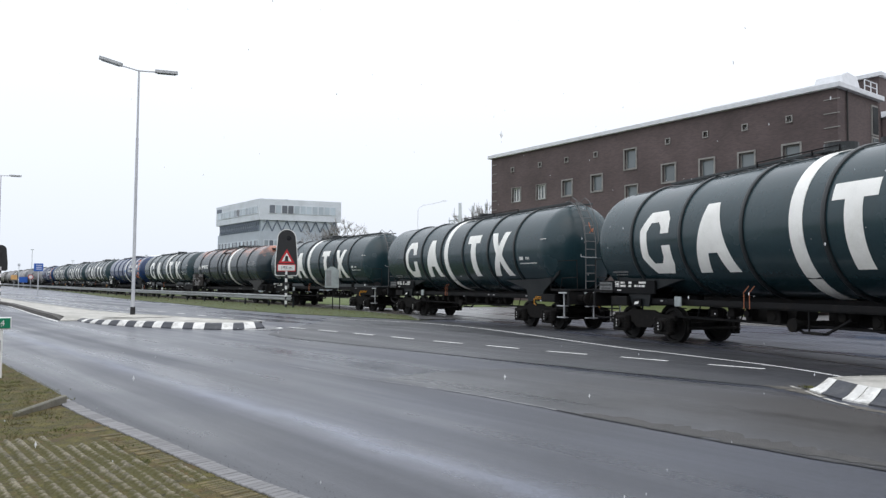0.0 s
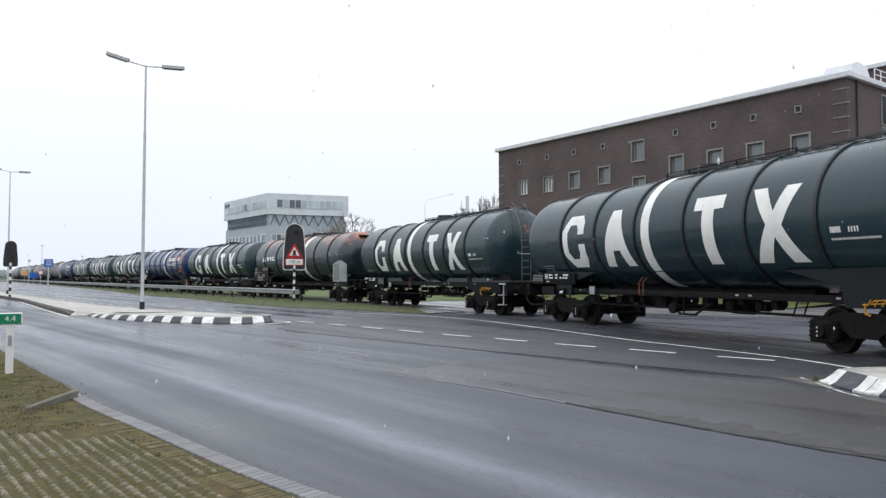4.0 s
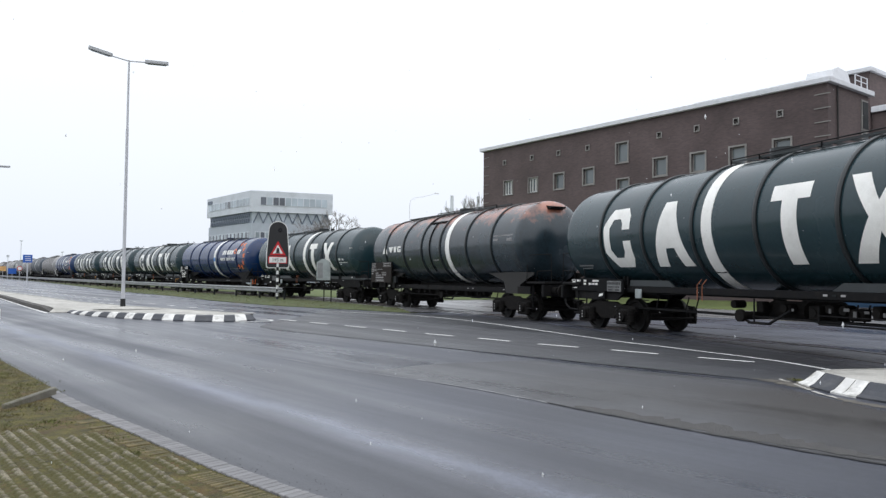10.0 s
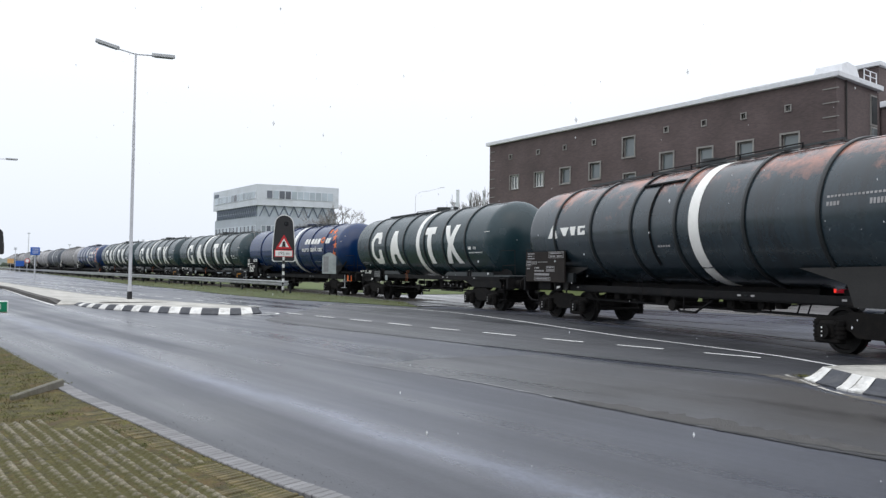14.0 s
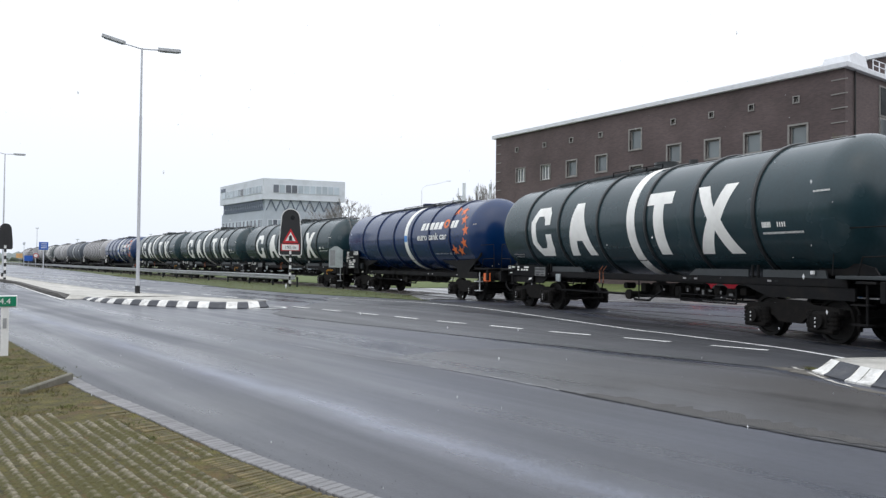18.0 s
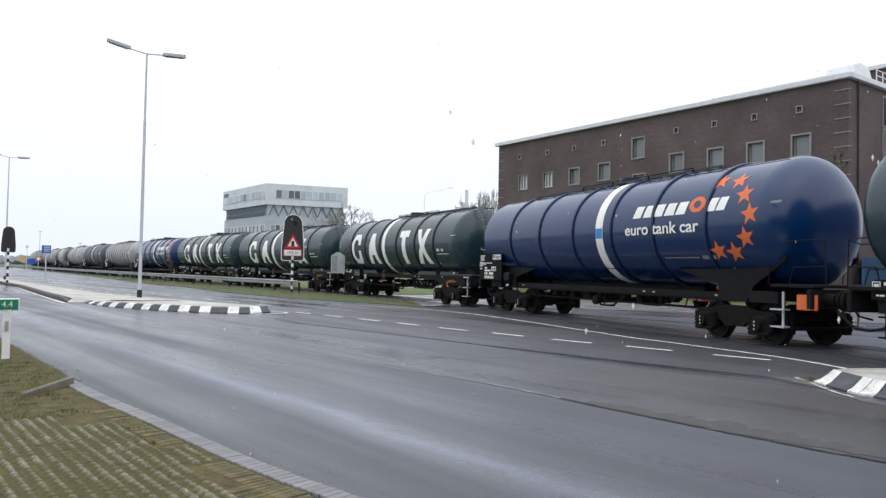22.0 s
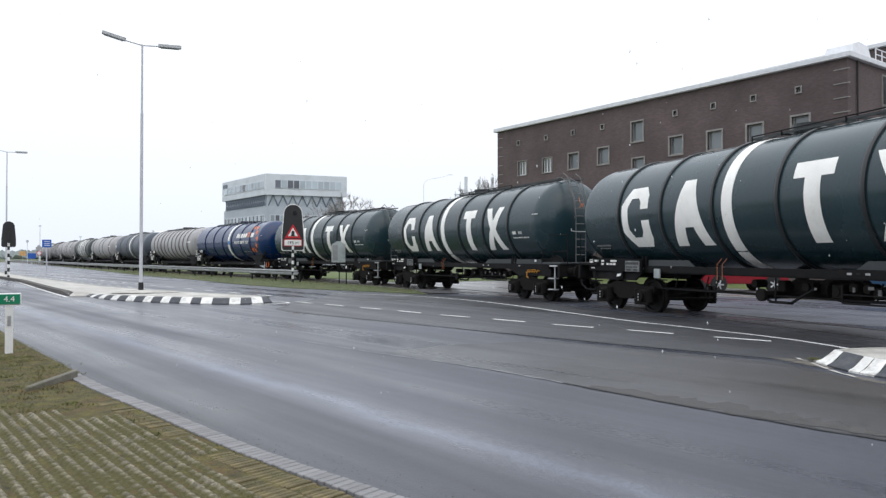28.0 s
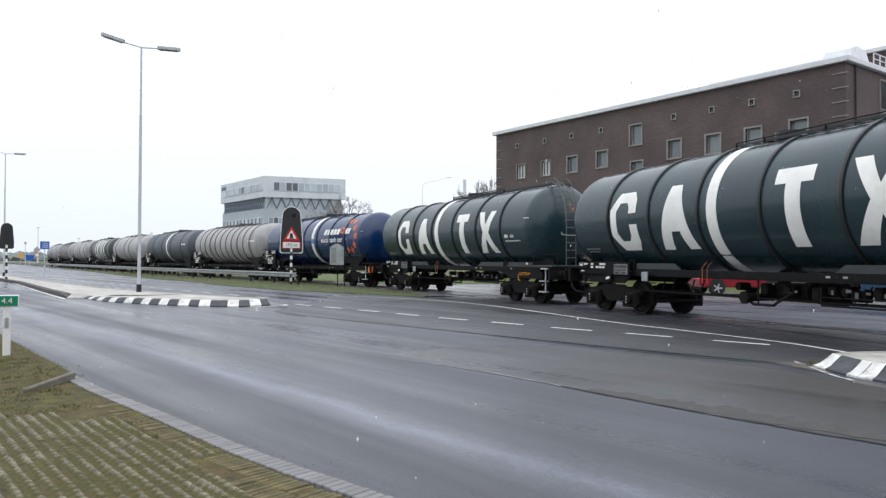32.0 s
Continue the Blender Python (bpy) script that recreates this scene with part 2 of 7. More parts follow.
M_GREEN = mat("tank_dark_green", (0.014, 0.036, 0.044), 0.24, spec=0.5, var=0.14, scale=0.7, fine=14, stain=(0.035, 0.045, 0.046), stain_amt=0.3, stain_scale=1.6, streak=(1.0, 0.4, 0.25), rough_var=0.08)
M_GREEN2 = mat("tank_grey_green", (0.034, 0.044, 0.044), 0.42, var=0.16, scale=0.7, fine=14, stain=(0.1, 0.1, 0.095), stain_amt=0.45, stain_scale=1.5, streak=(1.0, 0.4, 0.22))
M_RUSTY = mat("tank_rusty_grey", (0.019, 0.033, 0.043), 0.25, spec=0.7, var=0.25, scale=0.8, fine=12, stain=(0.011, 0.011, 0.012), stain_amt=0.8, stain_scale=2.2, streak=(1.2, 0.4, 0.18))
M_BLUE = mat("tank_blue", (0.0015, 0.023, 0.092), 0.2, spec=0.6, var=0.08, scale=0.7, fine=14, stain=(0.015, 0.03, 0.07), stain_amt=0.25, stain_scale=1.5, streak=(1, 0.4, 0.3), rough_var=0.05)
M_TGREY = mat("tank_pale_grey", (0.36, 0.35, 0.352), 0.55, var=0.16, scale=0.8, fine=14, stain=(0.1, 0.095, 0.085), stain_amt=0.6, stain_scale=1.3, streak=(1.1, 0.4, 0.2))
M_TGREY2 = mat("tank_mid_grey", (0.06, 0.074, 0.095), 0.5, var=0.16, scale=0.8, fine=14, stain=(0.06, 0.06, 0.06), stain_amt=0.6, stain_scale=1.3, streak=(1.1, 0.4, 0.2))
M_HOOP = mat("hoop_dark", (0.016, 0.02, 0.022), 0.4, var=0.2)
M_HOOPB = mat("hoop_blue", (0.006, 0.016, 0.06), 0.35, var=0.2)
M_HOOPG = mat("hoop_grey", (0.09, 0.088, 0.085), 0.5, var=0.2)
M_WHITE = mat("marking_white", (0.88, 0.87, 0.83), 0.5, var=0.06, scale=1.5, stain=(0.66, 0.65, 0.6), stain_amt=0.5, stain_scale=2.5)
M_ORANGE = mat("marking_orange", (0.7, 0.15, 0.035), 0.45, var=0.08)
M_CORD = mat("faded_orange_cord", (0.4, 0.14, 0.07), 0.8, var=0.2)
M_STICK = mat("label_blue", (0.05, 0.22, 0.55), 0.4, var=0.05)
M_FRAME = mat("underframe_black", (0.009, 0.009, 0.0098), 0.7, spec=0.16, var=0.35, scale=3, stain=(0.022, 0.018, 0.015), stain_amt=0.6, stain_scale=3)
M_BOGIE = mat("bogie_dirt", (0.0105, 0.0098, 0.0094), 0.8, spec=0.12, var=0.35, scale=4, stain=(0.022, 0.018, 0.015), stain_amt=0.6, stain_scale=4)
M_TREAD = mat("wheel_steel", (0.012, 0.0115, 0.011), 0.65, spec=0.25, var=0.4, scale=5, stain=(0.05, 0.045, 0.04), stain_amt=0.5, stain_scale=3)
M_SKIRTP = mat("skirt_plate_grey", (0.042, 0.048, 0.051), 0.5, spec=0.35, var=0.2, scale=2)
M_GALVD = mat("dull_galvanised", (0.25, 0.255, 0.26), 0.5, metal=0.2, var=0.2, scale=3)
M_GRIME = mat("grimy_plate", (0.17, 0.175, 0.175), 0.6, var=0.3, scale=6, stain=(0.06, 0.06, 0.058), stain_amt=0.7, stain_scale=5)
M_TAG = mat("worn_tag_grey", (0.12, 0.12, 0.12), 0.6, var=0.3, scale=6)
M_SADDLE = mat("saddle_grey", (0.03, 0.029, 0.028), 0.6, spec=0.3, var=0.25, scale=3)
M_SKIRT = mat("skirt_grey", (0.009, 0.0115, 0.013), 0.55, spec=0.25, var=0.2, scale=2)
M_GALV = mat("galvanised", (0.56, 0.57, 0.58), 0.5, metal=0.5, var=0.14, scale=2)
M_YELLOW = mat("yellow_paint", (0.56, 0.26, 0.025), 0.5, var=0.15)
M_PANEL = mat("data_panel", (0.0085, 0.009, 0.01), 0.75, spec=0.12, var=0.2)
M_PANELB = mat("brown_data_panel", (0.03, 0.026, 0.024), 0.8, spec=0.1, var=0.25)
M_RAIL = mat("rail_steel", (0.07, 0.065, 0.062), 0.4, metal=0.6, var=0.25)
M_SLEEPER = mat("sleeper_wood", (0.09, 0.075, 0.06), 0.9, var=0.3, scale=5)
M_BALLASTD = mat("dark_grit", (0.05, 0.045, 0.042), 0.9, var=0.3)
M_BALLAST = mat("ballast", (0.16, 0.145, 0.13), 0.95, var=0.35, scale=4, fine=25, bump=0.8)
M_POLE = mat("lamp_pole_grey", (0.52, 0.53, 0.56), 0.5, metal=0.1, var=0.1, scale=1.5)
M_BLACKP = mat("black_paint", (0.014, 0.014, 0.016), 0.45, var=0.2)
M_WHITEP = mat("white_paint", (0.75, 0.75, 0.74), 0.5, var=0.08)
M_REDP = mat("red_reflective", (0.5, 0.012, 0.02), 0.4, var=0.08)
M_SIGNB = mat("sign_blue", (0.015, 0.1, 0.42), 0.4, var=0.06)
M_SIGNG = mat("sign_green", (0.0, 0.2, 0.1), 0.4, var=0.06)
M_SIGNBACK = mat("sign_back", (0.4, 0.41, 0.42), 0.5, metal=0.5, var=0.12)
M_CARRED = mat("car_red", (0.22, 0.004, 0.012), 0.18, var=0.04, spec=0.7)
M_SNOW = mat("snow", (0.9, 0.92, 0.95), 0.6, var=0.03)
M_SNOW.node_tree.nodes["Principled BSDF"].inputs["Alpha"].default_value = 0.6
M_TYRE = mat("rubber", (0.014, 0.014, 0.015), 0.8, var=0.2)
M_TLAMP = mat("tail_lamp", (0.5, 0.01, 0.01), 0.2, var=0.05)
M_CONT = mat("container_blue", (0.012, 0.055, 0.12), 0.5, var=0.14, scale=1.5)
M_ROOFW = mat("roof_edge_white", (0.66, 0.67, 0.69), 0.6, var=0.08)
# office cladding: pale, and lightened further to paint in distance haze
M_FASCIA = mat("hazed_pale_cladding", (0.6, 0.635, 0.68), 0.55, var=0.07, scale=0.5, fine=6, stain=(0.36, 0.37, 0.38), stain_amt=0.5, stain_scale=0.4)
M_TRUSS = mat("truss_blue_grey", (0.13, 0.155, 0.2), 0.5, var=0.1)
M_WINFRAME = mat("window_frame_stone", (0.25, 0.24, 0.225), 0.8, var=0.15)
M_WINWHITE = mat("window_frame_white", (0.7, 0.7, 0.68), 0.5, var=0.08)
# bark of the far trees, lightened so its colour carries the haze
M_BARK_HAZED = mat("hazed_bark", (0.26, 0.245, 0.24), 0.9, var=0.3)
M_BARK = mat("bark", (0.1, 0.088, 0.08), 0.9, var=0.3)
M_FARGREY = mat("far_grey", (0.6, 0.63, 0.66), 0.8, var=0.12, scale=0.3)
# horizon trees: haze painted in, far paler than foliage
M_WOOD_HAZED = mat("far_wood", (0.42, 0.46, 0.46), 0.9, var=0.3, scale=0.2)
M_MACHINE = mat("sign_orange", (0.62, 0.36, 0.14), 0.5, var=0.15)


M_TLAMP.node_tree.nodes["Principled BSDF"].inputs["Emission Color"].default_value = (1.0, 0.05, 0.03, 1)
M_TLAMP.node_tree.nodes["Principled BSDF"].inputs["Emission Strength"].default_value = 0.7


def glass_mat(name, color, rough):
    m = bpy.data.materials.new(name)
    m.use_nodes = True
    b = m.node_tree.nodes["Principled BSDF"]
    n, l = m.node_tree.nodes, m.node_tree.links
    b.inputs["Roughness"].default_value = rough
    b.inputs["Specular IOR Level"].default_value = 0.8
    tc = n.new("ShaderNodeTexCoord")
    nz = n.new("ShaderNodeTexNoise")
    nz.inputs["Scale"].default_value = 0.6
    l.new(tc.outputs["Object"], nz.inputs[0])
    oi = n.new("ShaderNodeObjectInfo")
    ad = n.new("ShaderNodeMath")
    ad.operation = "ADD"
    l.new(nz.outputs[0], ad.inputs[0])
    l.new(oi.outputs["Random"], ad.inputs[1])
    mr = n.new("ShaderNodeMapRange")
    mr.inputs[1].default_value, mr.inputs[2].default_value = 0.3, 1.5
    mr.inputs[3].default_value, mr.inputs[4].default_value = 0.6, 1.6
    l.new(ad.outputs[0], mr.inputs[0])
    sc = n.new("ShaderNodeVectorMath")
    sc.operation = "SCALE"
    sc.inputs[0].default_value = color
    l.new(mr.outputs[0], sc.inputs["Scale"])
    l.new(sc.outputs[0], b.inputs["Base Color"])
    MATS[name] = m
    return m


M_PLATE = mat("pale_sheet_metal", (0.36, 0.4, 0.4), 0.5, var=0.15, scale=4, stain=(0.2, 0.22, 0.22), stain_amt=0.6, stain_scale=3)
M_GLASS = glass_mat("window_glass", (0.11, 0.13, 0.135), 0.1)
M_GLASSD = glass_mat("dark_glass", (0.012, 0.014, 0.016), 0.05)
M_GLASSO = glass_mat("office_glass_dark", (0.07, 0.08, 0.1), 0.12)
M_GLASSG = glass_mat("office_glass", (0.32, 0.37, 0.41), 0.15)
M_CLADB = mat("blue_grey_cladding", (0.4, 0.44, 0.49), 0.6, var=0.08, scale=0.6, fine=6)
M_TWIG = mat("greenish_twigs", (0.095, 0.088, 0.05), 0.9, var=0.3)


def brick_mat():
    """Dark brown brickwork seen from far: courses and joints as relief and colour."""
    m = bpy.data.materials.new("dark_brick")
    m.use_nodes = True
    n, l = m.node_tree.nodes, m.node_tree.links
    b = n["Principled BSDF"]
    tc = n.new("ShaderNodeTexCoord")
    sp = n.new("ShaderNodeSeparateXYZ")
    l.new(tc.outputs["Object"], sp.inputs[0])
    ad = n.new("ShaderNodeMath")
    ad.operation = "ADD"
    l.new(sp.outputs[0], ad.inputs[0])
    l.new(sp.outputs[1], ad.inputs[1])
    cb = n.new("ShaderNodeCombineXYZ")
    l.new(ad.outputs[0], cb.inputs[0])
    l.new(sp.outputs[2], cb.inputs[1])
    br = n.new("ShaderNodeTexBrick")
    br.inputs["Color1"].default_value = (0.11, 0.08, 0.077, 1)
    br.inputs["Color2"].default_value = (0.078, 0.059, 0.059, 1)
    br.inputs["Mortar"].default_value = (0.104, 0.079, 0.076, 1)
    br.inputs["Scale"].default_value = 1.0
    br.inputs["Mortar Size"].default_value = 0.008
    br.inputs["Brick Width"].default_value, br.inputs["Row Height"].default_value = 0.22, 0.065
    l.new(cb.outputs[0], br.inputs[0])
    nz = n.new("ShaderNodeTexNoise")
    nz.inputs["Scale"].default_value, nz.inputs["Detail"].default_value = 0.35, 6
    l.new(tc.outputs["Object"], nz.inputs[0])
    mr = n.new("ShaderNodeMapRange")
    mr.inputs[1].default_value, mr.inputs[2].default_value = 0.3, 0.7
    mr.inputs[3].default_value, mr.inputs[4].default_value = 0.75, 1.25
    l.new(nz.outputs[0], mr.inputs[0])
    sc = n.new("ShaderNodeVectorMath")
    sc.operation = "SCALE"
    l.new(br.outputs[0], sc.inputs[0])
    l.new(mr.outputs[0], sc.inputs["Scale"])
    l.new(sc.outputs[0], b.inputs["Base Color"])
    b.inputs["Roughness"].default_value = 0.85
    return m


M_BRICK = brick_mat()


def add_rust(m, colour, z0, z1):
    """Rust that has broken out on a tank's crown: blotches, thinning out down the side."""
    n, l = m.node_tree.nodes, m.node_tree.links
    b = n["Principled BSDF"]
    old = b.inputs["Base Color"].links[0].from_socket
    tc = n.new("ShaderNodeTexCoord")
    sp = n.new("ShaderNodeSeparateXYZ")
    l.new(tc.outputs["Object"], sp.inputs[0])
    nz = n.new("ShaderNodeTexNoise")
    nz.inputs["Scale"].default_value, nz.inputs["Detail"].default_value, nz.inputs["Roughness"].default_value = 0.85, 9, 0.7
    l.new(tc.outputs["Object"], nz.inputs[0])
    h = n.new("ShaderNodeMapRange")
    h.inputs[1].default_value, h.inputs[2].default_value, h.inputs[3].default_value, h.inputs[4].default_value = z0, z1, -0.24, 0.04
    l.new(sp.outputs[2], h.inputs[0])
    a = n.new("ShaderNodeMath")
    a.operation = "ADD"
    l.new(nz.outputs[0], a.inputs[0])
    l.new(h.outputs[0], a.inputs[1])
    r = n.new("ShaderNodeMapRange")
    r.inputs[1].default_value, r.inputs[2].default_value, r.inputs[4].default_value = 0.44, 0.62, 0.85
    l.new(a.outputs[0], r.inputs[0])
    mx = n.new("ShaderNodeMixRGB")
    mx.inputs[2].default_value = (*colour, 1)
    l.new(r.outputs[0], mx.inputs[0])
    l.new(old, mx.inputs[1])
    l.new(mx.outputs[0], b.inputs["Base Color"])


add_rust(M_RUSTY, (0.42, 0.17, 0.11), 2.7, 4.25)


def paver_mat():
    """Weathered concrete studs standing out of moss."""
    m = mat("grass_paver_concrete", (0.21, 0.188, 0.138), 0.9, var=0.5, scale=22, fine=80, bump=1.0, random_amt=0.12)
    n, l = m.node_tree.nodes, m.node_tree.links
    b = n["Principled BSDF"]
    old = b.inputs["Base Color"].links[0].from_socket
    tc = n.new("ShaderNodeTexCoord")
    sp = n.new("ShaderNodeSeparateXYZ")
    l.new(tc.outputs["Object"], sp.inputs[0])
    geo = n.new("ShaderNodeNewGeometry")
    nz = n.new("ShaderNodeTexNoise")
    nz.inputs["Scale"].default_value, nz.inputs["Detail"].default_value = 3.0, 6
    l.new(geo.outputs["Position"], nz.inputs[0])
    sp2 = n.new("ShaderNodeMapRange")
    sp2.inputs[1].default_value, sp2.inputs[2].default_value, sp2.inputs[3].default_value, sp2.inputs[4].default_value = 0.3, 0.7, -0.012, 0.012
    l.new(nz.outputs[0], sp2.inputs[0])
    a = n.new("ShaderNodeMath")
    a.operation = "SUBTRACT"
    l.new(sp.outputs[2], a.inputs[0])
    l.new(sp2.outputs[0], a.inputs[1])
    r = n.new("ShaderNodeMapRange")
    r.inputs[1].default_value, r.inputs[2].default_value, r.inputs[3].default_value, r.inputs[4].default_value = 0.009, 0.027, 1.0, 0.0
    l.new(a.outputs[0], r.inputs[0])
    mx = n.new("ShaderNodeMixRGB")
    mx.inputs[2].default_value = (0.098, 0.09, 0.033, 1)
    l.new(r.outputs[0], mx.inputs[0])
    l.new(old, mx.inputs[1])
    l.new(mx.outputs[0], b.inputs["Base Color"])
    return m


M_PAVER = paver_mat()


# ---- mesh helpers ----
def box(bm, c, s, bevel=0.0, m=None):
    r = bmesh.ops.create_cube(bm, size=1.0, matrix=(m or Matrix()) @ Matrix.Translation(c) @ Matrix.Diagonal((*s, 1)))
    if bevel:
        edges = list({e for v in r["verts"] for e in v.link_edges})
        bmesh.ops.bevel(bm, geom=edges, offset=bevel, segments=1, affect="EDGES")


def rod(bm, a, b, r, seg=8, r2=None):
    a, b = Vector(a), Vector(b)
    d = b - a
    m = Matrix.Translation((a + b) / 2) @ d.to_track_quat("Z", "Y").to_matrix().to_4x4()
    bmesh.ops.create_cone(bm, cap_ends=True, segments=seg, radius1=r, radius2=r if r2 is None else r2, depth=d.length, matrix=m)


def pipe(bm, pts, r, seg=6):
    for a, b in zip(pts, pts[1:]):
        rod(bm, a, b, r, seg)


def prism(bm, pts, lo, hi, axis="z"):
    """A polygon pushed along an axis. pts: pairs in the other two axes."""
    def place(p, h):
        return (p[0], p[1], h) if axis == "z" else (p[0], h, p[1]) if axis == "y" else (h, p[0], p[1])
    low = [bm.verts.new(place(p, lo)) for p in pts]
    top = [bm.verts.new(place(p, hi)) for p in pts]
    bm.faces.new(low)
    bm.faces.new(top)
    for i in range(len(pts)):
        j = (i + 1) % len(pts)
        bm.faces.new((low[i], low[j], top[j], top[i]))
    bmesh.ops.recalc_face_normals(bm, faces=bm.faces)


def lathe(bm, prof, seg=48, zc=0.0):
    """A profile of (x, radius) turned about the x axis at height zc."""
    rings = []
    for x, r in prof:
        if r < 1e-4:
            rings.append([bm.verts.new((x, 0, zc))])
        else:
            rings.append([bm.verts.new((x, r * math.cos(2 * math.pi * k / seg), zc + r * math.sin(2 * math.pi * k / seg))) for k in range(seg)])
    for p, q in zip(rings, rings[1:]):
        for k in range(seg):
            a, b = p[k % len(p)], p[(k + 1) % len(p)]
            c, d = q[(k + 1) % len(q)], q[k % len(q)]
            f = []
            for v in (a, b, c, d):
                if v not in f:
                    f.append(v)
            if len(f) > 2:
                bm.faces.new(f)
    bmesh.ops.recalc_face_normals(bm, faces=bm.faces)


def finish(bm, name, material, smooth=0.0):
    me = bpy.data.meshes.new(name)
    bm.to_mesh(me)
    bm.free()
    me.materials.append(material)
    if smooth:
        me.shade_smooth()
        me.set_sharp_from_angle(angle=radians(smooth))
    return me


def part(name, bm, material, parent, label="", smooth=0.0):
    ob = new(name, finish(bm, name, material, smooth))
    ob.parent = parent
    if label:
        ob["label"] = label
    return ob


def thing(name, label, category, group="", kind="", m=None):
    ob = new(name)
    ob.empty_display_size = 0.3
    if m is not None:
        ob.matrix_basis = m
    return tagged(ob, label, category, group, kind)


def solid(name, bm, material, label, category, group="", kind="", m=None, smooth=0.0):
    ob = new(name, finish(bm, name, material, smooth))
    if m is not None:
        ob.matrix_basis = m
    return tagged(ob, label, category, group, kind)


def B():
    return bmesh.new()


# ---- the track's line: headings (degrees from straight ahead of the eye, turning towards it) at distances along it ----
HEAD_S = [-420, -120, -70, -40, -20, -5, 10, 25, 34, 200]
HEAD_A = [34.3, 34.3, 36.2, 37.1, 26.5, 22.1, 8.1, -3.0, -3.0, -3.0]
S_GRID = np.arange(-420, 200, 0.5)
_h = np.radians(np.interp(S_GRID, HEAD_S, HEAD_A))
_x, _y = np.cumsum(np.sin(_h) * 0.5), np.cumsum(-np.cos(_h) * 0.5)
TRACK_X = _x - np.interp(0, S_GRID, _x) + 8.41
TRACK_Y = _y - np.interp(0, S_GRID, _y) + 15.39


def track(s, off=0.0):
    """A point of the track, off metres towards the eye's side of it, and the heading there."""
    x, y = float(np.interp(s, S_GRID, TRACK_X)), float(np.interp(s, S_GRID, TRACK_Y))
    x2, y2 = float(np.interp(s + 0.5, S_GRID, TRACK_X)), float(np.interp(s + 0.5, S_GRID, TRACK_Y))
    d = Vector((x2 - x, y2 - y)).normalized()
    return x + d.y * off, y - d.x * off, math.atan2(d.y, d.x)


def ribbon(bm, line, z=0.0, thick=0.0):
    """A strip between two lines of points, with a skirt when thick."""
    a = [bm.verts.new((p[0], p[1], z)) for p, q in line]
    b = [bm.verts.new((q[0], q[1], z)) for p, q in line]
    for i in range(len(line) - 1):
        bm.faces.new((a[i], a[i + 1], b[i + 1], b[i]))
    if thick:
        for side in (a, b):
            low = [bm.verts.new((v.co.x, v.co.y, z - thick)) for v in side]
            for i in range(len(side) - 1):
                bm.faces.new((side[i], low[i], low[i + 1], side[i + 1]))
    bmesh.ops.recalc_face_normals(bm, faces=bm.faces)
    up = sum(f.normal.z for f in bm.faces)
    if up < 0:
        bmesh.ops.reverse_faces(bm, faces=bm.faces)


def sheet(bm, pts, z=0.0, thick=0.0):
    vs = [bm.verts.new((p[0], p[1], z)) for p in pts]
    f = bm.faces.new(vs)
    f.normal_update()
    if f.normal.z < 0:
        f.normal_flip()
    if thick:
        low = [bm.verts.new((p[0], p[1], z - thick)) for p in pts]
        for i in range(len(pts)):
            j = (i + 1) % len(pts)
            bm.faces.new((vs[i], low[i], low[j], vs[j]))


def along(pts, step=None, n=None):
    """Points at even steps along a line of points."""
    seg = [math.dist(a, b) for a, b in zip(pts, pts[1:])]
    total = sum(seg)
    n = n or max(int(round(total / step)), 1)
    out = []
    for i in range(n + 1):
        d = total * i / n
        k = 0
        while k < len(seg) - 1 and d > seg[k]:
            d -= seg[k]
            k += 1
        f = d / seg[k]
        out.append(tuple(a + (b - a) * f for a, b in zip(pts[k], pts[k + 1])))
    return out


def bend(pts, n=40):
    """A smooth line through a few points."""
    p = [Vector(q) for q in pts]
    p = [p[0] * 2 - p[1]] + p + [p[-1] * 2 - p[-2]]
    out = []
    for i in range(1, len(p) - 2):
        for k in range(8):
            t = k / 8
            a, b, c, d = p[i - 1], p[i], p[i + 1], p[i + 2]
            out.append(tuple(0.5 * ((2 * b) + (c - a) * t + (2 * a - 5 * b + 4 * c - d) * t * t + (3 * b - a - 3 * c + d) * t ** 3)))
    out.append(tuple(p[-2]))
    return along(out, n=n)


def offset(pts, w):
    out = []
    for i, p in enumerate(pts):
        a, b = pts[max(i - 1, 0)], pts[min(i + 1, len(pts) - 1)]
        d = Vector((b[0] - a[0], b[1] - a[1])).normalized()
        out.append((p[0] - d.y * w, p[1] + d.x * w))
    return out

# ---- ground and roads ----
bm = B()
sheet(bm, [(-3000, -400), (3000, -400), (3000, 4000), (-3000, 4000)], -0.04)
solid("ground", bm, M_GRASS, "flat rough grassland reaching the horizon", "ground", kind="structure")

VERGE_FRONT = bend([(-120, 205), (-60, 115), (-27.8, 64.6), (-17.7, 50.2), (-11.1, 40.2), (-7.3, 35.4), (-3.4, 32.2), (-0.6, 29.6)], 48)
bm = B()
road_pts = [(-4.71, 9.22), (-7.44, 12.84), (-14.0, 21.2), (-40, 54), (-125, 165), (-150, 215)] + [tuple(p) for p in VERGE_FRONT] + \
    [(2.0, 31.5), (9.0, 30.0), (30, 10.0), (30, -25), (8, -25), (0.4, 3.55), (-0.86, 4.96)]
sheet(bm, road_pts, 0.0)
solid("road", bm, M_ROAD, "damp grey asphalt carriageway with worn wheel tracks", "road", kind="structure")

bm = B()
sheet(bm, [(-1.0, 30.4), (-9.0, 44.5), (-2.0, 66), (8, 78), (60, 60), (70, -25), (30.2, -25), (30.2, 10.1), (9.1, 30.2), (2.0, 31.7)], -0.004)
solid("forecourt", bm, M_LOT, "wet asphalt yard in front of the brick building", "yard", kind="structure")

